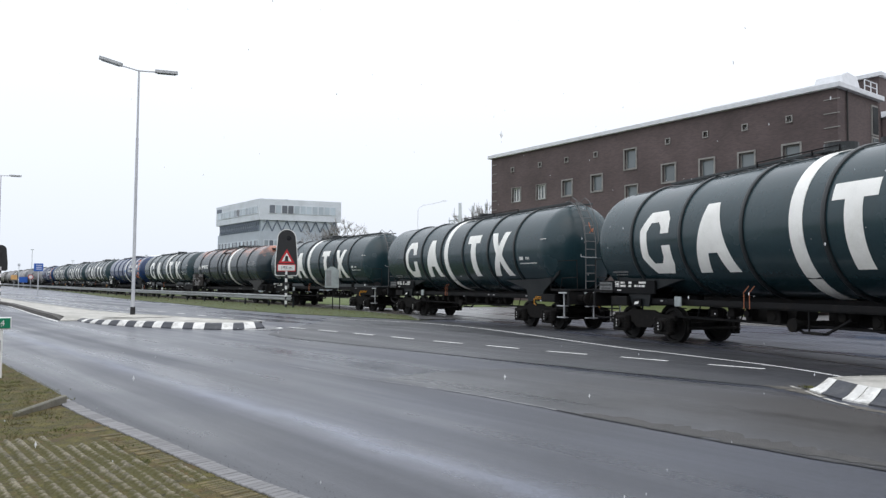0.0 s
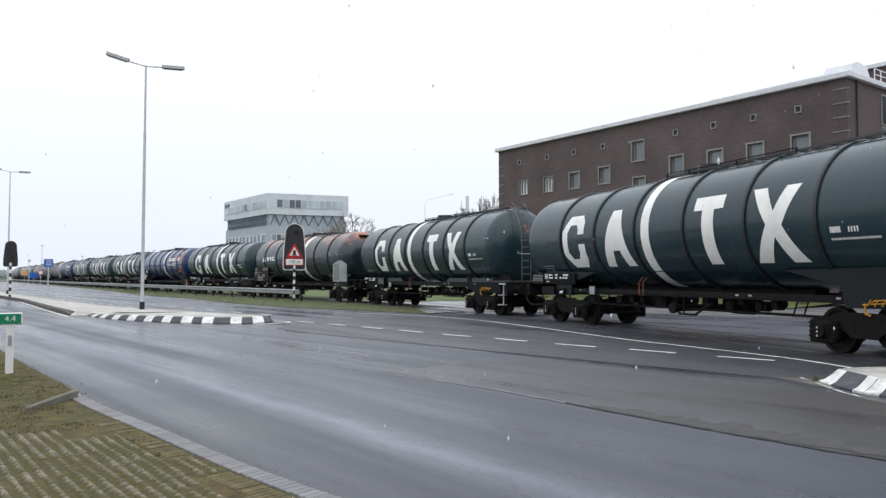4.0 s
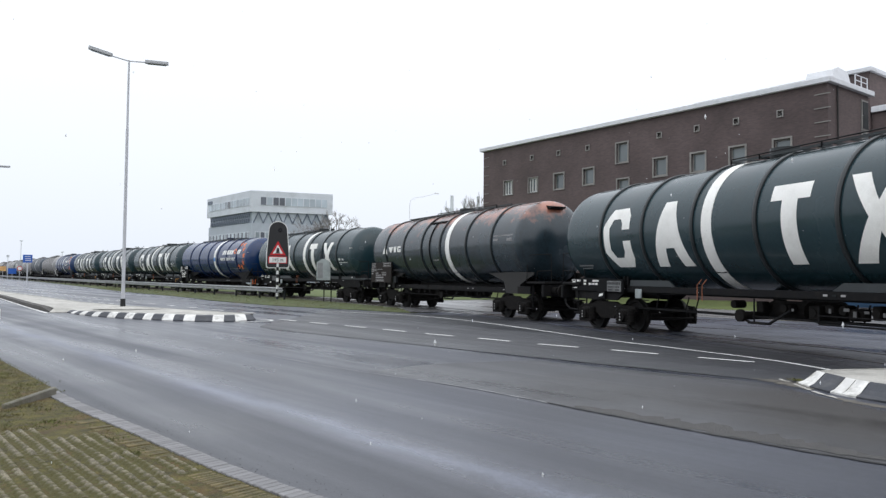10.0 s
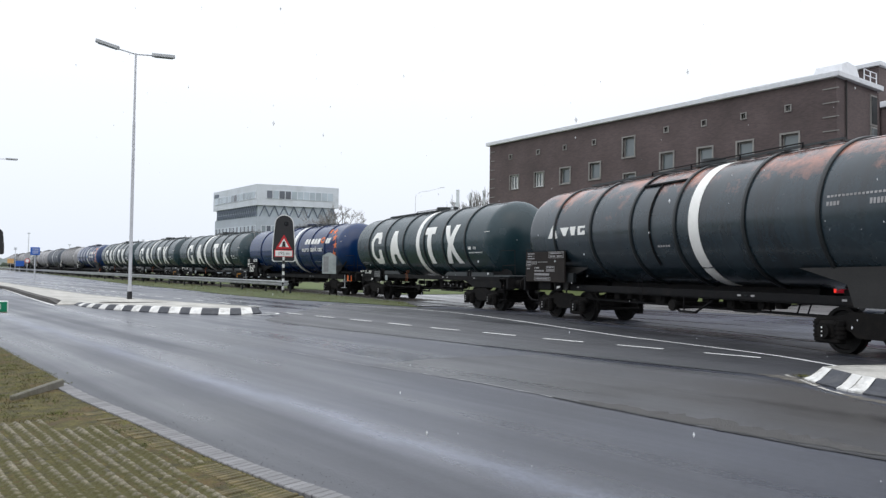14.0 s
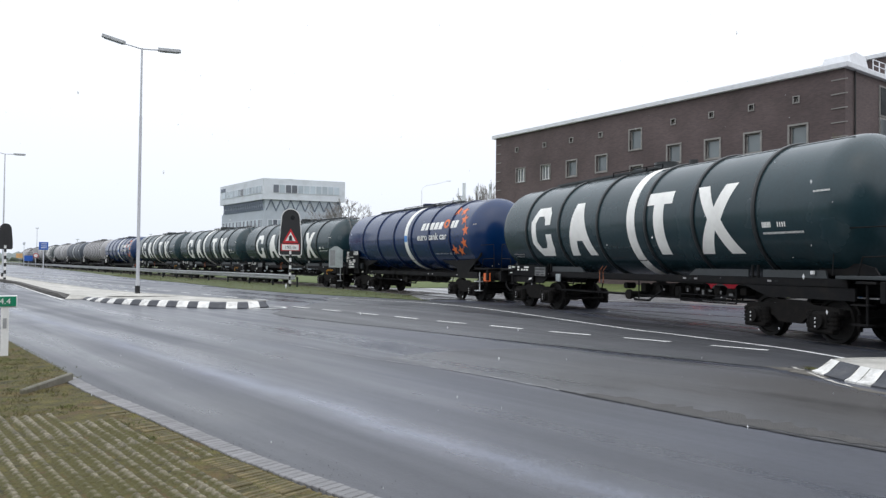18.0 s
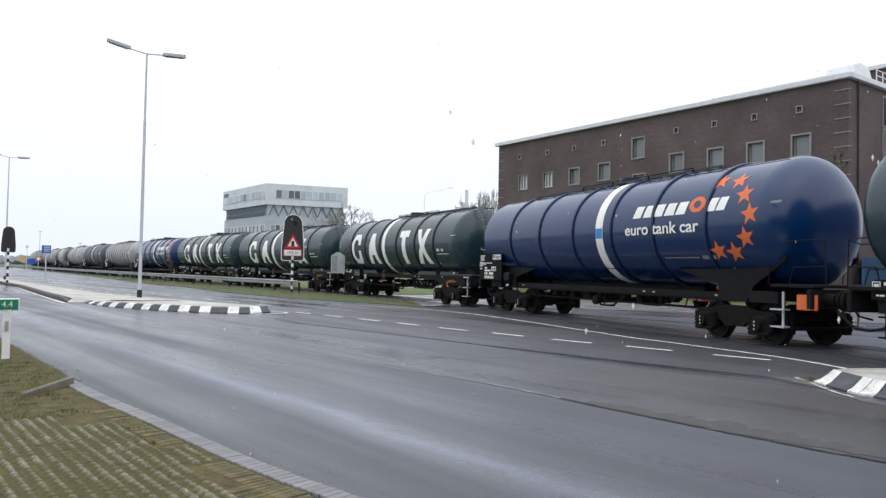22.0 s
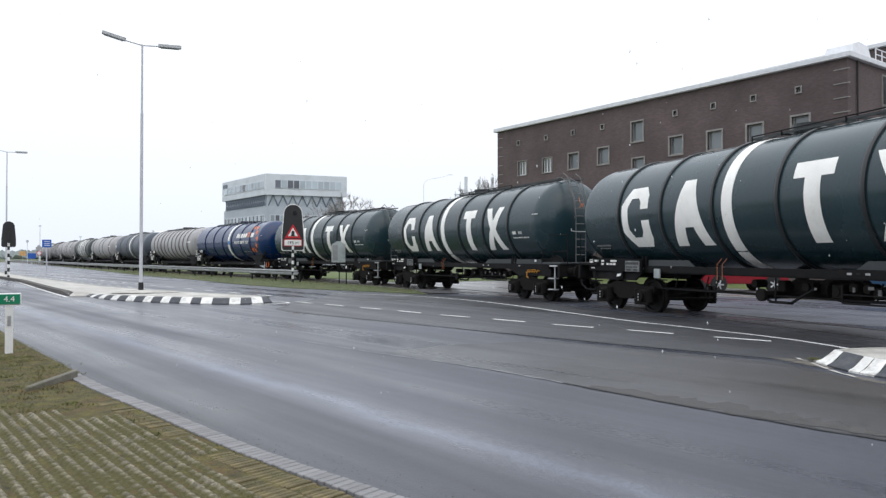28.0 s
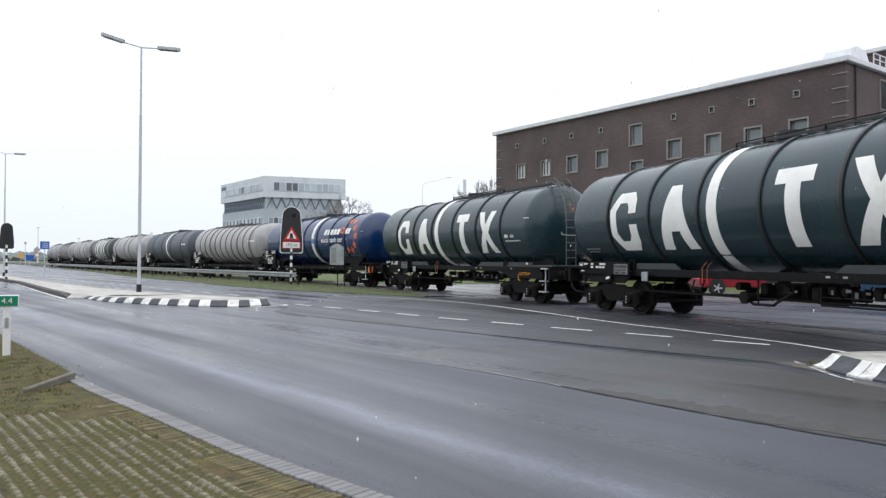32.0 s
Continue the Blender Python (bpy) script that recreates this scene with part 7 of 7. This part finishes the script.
            if rnd.random() < 0.85:
                box(bm, (x + w / 2, py - 0.034, pz0 + (v0 + v1) / 2 * ph), (w * 0.8, 0.008, hh * rnd.uniform(0.8, 1.0)))
            x += w
    part("inscription", bm, M_TGREY if style == "rust" else M_WHITE, pnl, "white unreadable figures")["kind"] = "stuff"
    if style == "dark":
        bm = B()
        box(bm, (plate_x, py - 0.05, pz - 0.02), (0.7, 0.03, 0.3), 0.008)
        pt = part("end_plate", bm, M_GRIME, wg, "pale plate with dark figures")
        bm = B()
        for k in range(9):
            box(bm, (plate_x - 0.29 + k * 0.072, py - 0.068, pz + 0.06), (0.045, 0.006, 0.07))
        for k in range(7):
            box(bm, (plate_x - 0.26 + k * 0.085, py - 0.068, pz - 0.04), (0.05, 0.006, 0.045))
        box(bm, (plate_x - 0.17, py - 0.068, pz - 0.12), (0.22, 0.006, 0.045))
        box(bm, (plate_x + 0.18, py - 0.068, pz - 0.12), (0.2, 0.006, 0.045))
        part("inscription", bm, M_BLACKP, pt, "dark unreadable figures")["kind"] = "stuff"
    else:
        bm = B()
        box(bm, (pc + pw / 2 + 0.2, -1.3, 1.34), (0.36, 0.12, 0.3), 0.012)
        part("tool_box", bm, M_SKIRT, wg, "plain dark box beside the panel")
    if ladder:
        bm = B()
        line = [(7.6, 1.36), (7.6, 2.9), (7.45, 3.55), (7.1, 4.1), (6.86, 4.24)]
        for y in (-0.5, -0.1):
            pipe(bm, [(x, y, z) for x, z in line] + [(6.72, y, 4.3), (6.5, y, 4.31)], 0.017)
        for k in range(1, 12):
            z = 1.36 + k * 0.26
            x = float(np.interp(z, [q[1] for q in line], [q[0] for q in line]))
            rod(bm, (x, -0.5, z), (x, -0.1, z), 0.015, 5)
        for y in (-0.56, -0.04):
            pipe(bm, [(6.74, y, 4.3), (6.96, y, 4.42), (7.2, y, 4.28), (7.6, y, 3.5), (7.66, y, 2.95), (7.6, y, 2.86)], 0.016)
        part("ladder", bm, M_TAG, wg, "thin steel ladder up the tank end")
        bm = B()
        pipe(bm, [(7.56, -0.66, 2.5), (7.56, -0.66, 2.42), (7.64, -0.46, 2.39), (7.66, -0.12, 2.4)], 0.012)
        part("lamp_bracket", bm, M_GALV, wg, "pale lamp bracket")
        bm = B()
        pipe(bm, [(7.5, -0.3, 3.55), (7.62, -0.36, 3.4), (7.66, -0.28, 3.22), (7.62, -0.22, 3.35), (7.55, -0.32, 3.2)], 0.013)
        part("cord", bm, M_CORD, wg, "orange cord hung on the ladder")
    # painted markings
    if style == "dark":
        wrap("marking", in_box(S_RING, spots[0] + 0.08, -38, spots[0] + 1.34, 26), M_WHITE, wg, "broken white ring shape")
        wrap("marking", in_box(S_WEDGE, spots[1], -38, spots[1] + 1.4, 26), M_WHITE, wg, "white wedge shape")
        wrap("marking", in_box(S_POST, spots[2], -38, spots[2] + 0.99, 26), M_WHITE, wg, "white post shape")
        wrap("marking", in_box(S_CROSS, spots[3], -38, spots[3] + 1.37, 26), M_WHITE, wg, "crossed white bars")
        wrap("stencil", bars(5.1, 5.34, -15, -10.5, 7, 1, 0.8) + bars(5.5, 5.74, -15, -11, 4, 4, 0.55) + bars(5.1, 6.14, -20.6, -18.9, 34, 2, 0.6), M_WHITE, wg, "small white stencil lines")
        wrap("stencil", bars(-6.7, -5.9, -36, -34, 8, 3) + bars(-6.6, -6.0, -39.5, -38, 6, 4), M_TGREY, wg, "small stencil lines")
        wrap("stencil", bars(6.42, 6.8, 9.6, 11.0, 13, 6, 0.5), M_WHITE, wg, "small stencil line", RT + 0.02)
    elif style == "rust":
        wrap("marking", [[(-5.72, -6), (-5.45, -6), (-5.3, 8), (-5.42, 10)], [(-5.35, -7), (-5.1, -6), (-5.2, 4)]], M_WHITE, wg, "small white arrow shapes")
        wrap("marking", [[(-4.95, 6), (-4.42, 6), (-4.6, -4), (-4.74, -4)]], M_WHITE, wg, "white block shape")
        wrap("marking", [[(-4.28, -4), (-4.08, -4), (-4.02, 6.2), (-4.36, 6.2)]], M_WHITE, wg, "white block shape")
        wrap("marking", [[(-3.9, -4), (-3.5, -4), (-3.5, 0.6), (-3.66, 0.6), (-3.66, -1.2), (-3.76, -1.2), (-3.76, 3.6), (-3.5, 3.6), (-3.5, 6.2), (-3.9, 6.2)]], M_WHITE, wg, "white block shape")
        wrap("stencil", bars(4.9, 6.2, 9, 10.6, 16, 2) + bars(4.9, 5.2, 3, 6, 4, 1) + bars(5.8, 6.15, 2, 6, 5, 7) + bars(-0.2, 0.3, -22, -20, 5, 3), M_TGREY, wg, "small worn stencil lines")
        bm = B()
        arc = [(-0.42, -(RT + 0.02) * math.cos(radians(a)), ZC + (RT + 0.02) * math.sin(radians(a))) for a in range(46, -50, -8)]
        pipe(bm, arc, 0.028)
        for dx in (-1.2, 0.5):
            pipe(bm, [(dx, -(RT + 0.02) * math.cos(radians(a)), ZC + (RT + 0.02) * math.sin(radians(a))) for a in range(78, 40, -8)], 0.025)
        pipe(bm, [(-1.2, -(RT + 0.03) * math.cos(radians(46)), ZC + (RT + 0.03) * math.sin(radians(46))), (0.5, -(RT + 0.03) * math.cos(radians(46)), ZC + (RT + 0.03) * math.sin(radians(46)))], 0.035)
        part("hatch_frame", bm, M_FRAME, wg, "dark steel brackets on the tank side")
        bm = B()
        prism(bm, [(6.5, 4.06), (6.98, 3.98), (6.94, 3.93), (6.6, 3.86)], -0.4, 0.2, "y")
        part("end_hood", bm, M_FRAME, wg)
    elif style == "blue":
        k = 180 / math.pi / RT
        for q in bars(2.24, 4.35, 10.5, 23, 5, 5, 0.76) + bars(5.0, 5.62, 11, 23.5, 2, 6, 0.8):
            wrap("marking", [[(p[0] + (0.1 if p[1] > 15 else 0.0), p[1]) for p in q]], M_WHITE, wg, "plain white bar")
        ring = []
        for i in range(14):
            a, b = 2 * math.pi * i / 14, 2 * math.pi * (i + 1) / 14
            ring.append([(4.66 + 0.27 * math.cos(a), 19 + 0.21 * k * math.sin(a)), (4.66 + 0.27 * math.cos(b), 19 + 0.21 * k * math.sin(b)), (4.66 + 0.12 * math.cos(b), 19 + 0.1 * k * math.sin(b)), (4.66 + 0.12 * math.cos(a), 19 + 0.1 * k * math.sin(a))])
        wrap("marking", ring, M_ORANGE, wg, "orange ring")
        wrapped_words("euro tank car", 1.95, 4.8, 0.42, -6.5, M_WHITE, wg)
        for cx, ca in ((5.15, 42), (5.75, 40), (6.1, 24), (6.35, 6), (6.2, -14), (5.8, -27), (5.3, -25.5)):
            wrap("star", star(cx, ca, 0.27), M_ORANGE, wg, "orange star")
        wrap("sticker", [[(0.54, 3), (0.86, 3), (0.86, -8), (0.54, -8)]], M_STICK, wg, "pale blue label on the ring", RT + 0.018)
        wrap("stencil", bars(3.35, 4.6, -32.5, -31, 36, 2, 0.6) + bars(4.7, 5.15, -33.5, -29.5, 9, 5, 0.6) + bars(6.9, 7.2, 13, 15, 7, 3), M_TGREY, wg, "small stencil lines")
        bm = B()
        box(bm, (7.6, -1.2, 1.0), (0.5, 0.02, 0.32), 0.02)
        part("warning_plate", bm, M_ORANGE, wg, "orange plate at the corner step")
    elif style == "stripes":
        for x in (-3.4, -2.2, -1.0, 1.0, 2.2, 3.4):
            bm = B()
            lathe(bm, [(x, RT - 0.01), (x, RT + 0.012), (x + 0.42, RT + 0.012), (x + 0.42, RT - 0.01)], 48, ZC)
            part("white_band", bm, M_WHITE, wg, "white ring painted round the tank", 40)
    else:
        wrap("stencil", bars(4.9, 6.2, 4, 8, 8, 2), M_WHITE, wg, "small stencil lines")
    # yellow handles at the front bogie
    if ladder:
        for y in (-1.14, 1.14):
            bm = B()
            pipe(bm, [(5.5, y, 1.0), (5.9, y, 1.03), (6.35, y, 1.06)], 0.015)
            pipe(bm, [(5.6, y, 1.0), (5.75, y, 1.08), (6.1, y, 1.1)], 0.013)
            pipe(bm, [(5.55, y, 1.0), (5.55, y, 0.84), (5.66, y, 0.8)], 0.02)
            for k in range(5):
                pipe(bm, [(5.62 + k * 0.15, y - 0.03, 0.98), (5.7 + k * 0.15, y - 0.03, 1.1)], 0.013)
            part("brake_handle", bm, M_YELLOW, wg, "yellow brake handles")
    if ladder and flared:
        bm = B()
        rod(bm, (8.0, -0.5, 0.42), (8.0, -0.5, 1.2), 0.028, 6)
        for z in (0.45, 0.82):
            box(bm, (7.94, -0.55, z), (0.2, 0.36, 0.03))
        box(bm, (7.95, -0.55, 1.24), (0.24, 0.4, 0.05), 0.008)
        part("end_step", bm, M_GALV, wg, "galvanised step at the wagon's end")
        bm = B()
        pipe(bm, [(8.1, -0.42, 0.98), (8.12, 0.0, 1.02), (8.1, 0.34, 1.06)], 0.016)
        pipe(bm, [(8.1, -0.4, 1.0), (8.1, -0.4, 0.82), (8.1, -0.32, 0.78)], 0.02)
        for k in range(5):
            pipe(bm, [(8.12, -0.36 + k * 0.14, 0.98), (8.12, -0.28 + k * 0.14, 1.09)], 0.013)
        part("coupling_lever", bm, M_YELLOW, wg, "yellow lever across the headstock")
    bogie(wg, -BOG)
    bogie(wg, BOG)
    return wg


HOOPS = (-5.08, -3.1, -1.12, 0.88, 2.92, 4.8)
HOOPS_B = (-5.3, -3.16, -1.0, 1.2, 3.0, 4.9)
# which wagon runs at which distance behind the first
GAPS = [-0.37, 16.46, 33.6, 50.18, 66.92, 83.57, 100.08, 116.73, 133.4, 150.6, 166.8, 184.0, 200.8, 217.4, 234.0, 250.8, 267.6]
dark_a = wagon("dark green tank wagon with large white markings and a ladder", M_GREEN, HOOPS, M_HOOP, -0.62, "dark", True, M_PANEL, "dark green tank wagons")
dark_b = wagon("dark green tank wagon with large white markings, no ladder", M_GREEN, HOOPS_B, M_HOOP, 0.58, "dark", False, M_PANEL, "dark green tank wagons", spots=(-5.02, -2.76, 1.24, 3.02))
dark_c = wagon("dark green tank wagon with white markings, ladder and flared supports", M_GREEN, HOOPS, M_HOOP, -0.62, "dark", True, M_PANEL, "dark green tank wagons", flared=True)
dark_d = wagon("dark green tank wagon with white markings and flared supports", M_GREEN, HOOPS_B, M_HOOP, 0.52, "dark", False, M_PANEL, "dark green tank wagons", spots=(-4.97, -2.76, 1.36, 3.1), flared=True)
rusty = wagon("grey tank wagon blotched with orange rust and one white ring", M_RUSTY, (-5.3, -3.2, -1.25, 0.55, 2.8, 4.72), M_HOOP, 1.22, "rust", False, M_PANELB)
blue_a = wagon("glossy dark blue tank wagon with orange stars and white ring", M_BLUE, (-4.8, -2.75, -0.72, 1.26, 3.08, 5.0), M_HOOPB, 0.7, "blue", False, M_PANEL, "blue tank wagons")
pale_a = wagon("dirty pale grey tank wagon with many hoops", M_TGREY, (-5.6, -4.4, -3.2, -2.0, -0.8, 0.4, 1.6, 2.8, 4.0, 5.2), M_HOOPG, None, "pale", False, M_PANELB)
pale_b = wagon("dirty pale grey tank wagon with two dark hoops", M_TGREY, (-5.4, -1.0, 1.2, 5.2), M_HOOPG, None, "pale", False, M_PANELB)
mid_a = wagon("mid grey tank wagon with one white ring", M_TGREY2, (-4.6, -1.4, 1.4, 4.6), M_HOOPG, 0.2, "mid", False, M_PANELB)
strip = wagon("dark tank wagon with six white rings", M_GREEN2, HOOPS, M_HOOP, -0.2, "stripes", False, M_PANEL)
I4 = Matrix()
TRAIN = [dark_d, dark_c, dark_a, rusty, dark_b, blue_a, copy_thing(dark_a, I4), copy_thing(dark_a, I4), copy_thing(dark_a, I4), copy_thing(blue_a, I4),
         pale_a, mid_a, pale_b, strip, copy_thing(pale_b, I4), copy_thing(pale_a, I4), copy_thing(pale_b, I4)]

# the train's way: metres run at even two-second steps
RUN_T = np.arange(0, 33, 2.0)
RUN_S = np.array([0.08, 6.2, 12.58, 19.3, 25.97, 32.81, 39.72, 46.78, 53.98, 61.32, 68.81, 76.18, 83.7, 91.44, 99.42, 107.38, 115.6])


def run(t):
    """The metres that the train has run at t seconds, smooth between the steps."""
    m = np.gradient(RUN_S, RUN_T)
    k = int(min(max(t // 2, 0), len(RUN_T) - 2))
    a = (t - RUN_T[k]) / 2
    return float((2 * a ** 3 - 3 * a * a + 1) * RUN_S[k] + (a ** 3 - 2 * a * a + a) * 2 * m[k] + (3 * a * a - 2 * a ** 3) * RUN_S[k + 1] + (a ** 3 - a * a) * 2 * m[k + 1])


def rail_way(s):
    """The place on the line for s metres: the far bend is a little shorter than the line's plan."""
    return s + float(np.interp(s, [-400, -110, -78, -61, -50, -40, -30], [2.9, 2.9, 2.7, 1.7, 0.75, 0.15, 0.0]))


def motions():
    times = [i * 0.5 for i in range(65)]
    fine = [i * 0.16 for i in range(201)]
    for k, (wg, gap) in enumerate(zip(TRAIN, GAPS)):
        near = k <= 8
        rows, front, rear = [], [], []
        for t in (times if near else times[::4]):
            s = rail_way(run(t) - gap)
            ax, ay, ah = track(s - BOG)
            bx, by, bh = track(s + BOG)
            h = math.atan2(by - ay, bx - ax)
            rows.append((t, Matrix.Translation(((ax + bx) / 2, (ay + by) / 2, 0.0)) @ Matrix.Rotation(h, 4, "Z")))
            rear.append((t, Matrix.Translation((-BOG, 0, 0)) @ Matrix.Rotation(ah - h, 4, "Z")))
            front.append((t, Matrix.Translation((BOG, 0, 0)) @ Matrix.Rotation(bh - h, 4, "Z")))
        walk(wg, rows)
        if not near:
            continue
        bogies = [c for c in wg.children if c.name.startswith("bogie")]
        for bg in bogies:
            walk(bg, rear if bg.location.x < 0 else front)
            for ws in [c for c in bg.children if c.name.startswith("wheelset")]:
                x = ws.location.x
                walk(ws, [(t, Matrix.Translation((x, 0, 0.46)) @ Matrix.Rotation((run(t) + x) / 0.46, 4, "Y")) for t in fine])
    walk(flakes, [(0, pose(0, 0, 0)), (16, pose(0.8, 0, -18)), (32, pose(1.4, 0, -36))])
    walk(car_a, [(t, Matrix.Translation((x, y, 0)) @ Matrix.Rotation(radians(a), 4, "Z")) for t, x, y, a in
                 ((0, 44, 16.5, -28), (9, 30, 24, -28), (11.5, 21.5, 28.6, -28), (13.5, 19.6, 29.6, -28), (16.5, 15.4, 31.8, -20), (18, 13.9, 32.9, -4), (20, 13.6, 33.2, 6), (32, 13.6, 33.2, 6))])


def snow():
    """Sparse small flakes, sinking slowly together."""
    rnd = random.Random(77)
    vs, fs = [], []
    for _ in range(1500):
        d = rnd.uniform(1.6, 14)
        a = radians(rnd.uniform(-36, 36))
        x, y, z, r = d * math.sin(a), d * math.cos(a), rnd.uniform(0.0, 42.0), rnd.uniform(0.0025, 0.0055)
        k = len(vs)
        vs += [(x - r, y, z), (x + r, y, z), (x, y - r, z), (x, y + r, z), (x, y, z - r * 2.4), (x, y, z + r * 2.4)]
        fs += [(k + i, k + j, k + q) for i, j in ((0, 2), (2, 1), (1, 3), (3, 0)) for q in (4, 5)]
    me = bpy.data.meshes.new("snowflakes")
    me.from_pydata(vs, [], fs)
    me.materials.append(M_SNOW)
    return tagged(new("snowflakes", me), "sparse wet snowflakes falling", "snow", "", "stuff")


flakes = snow()
motions()
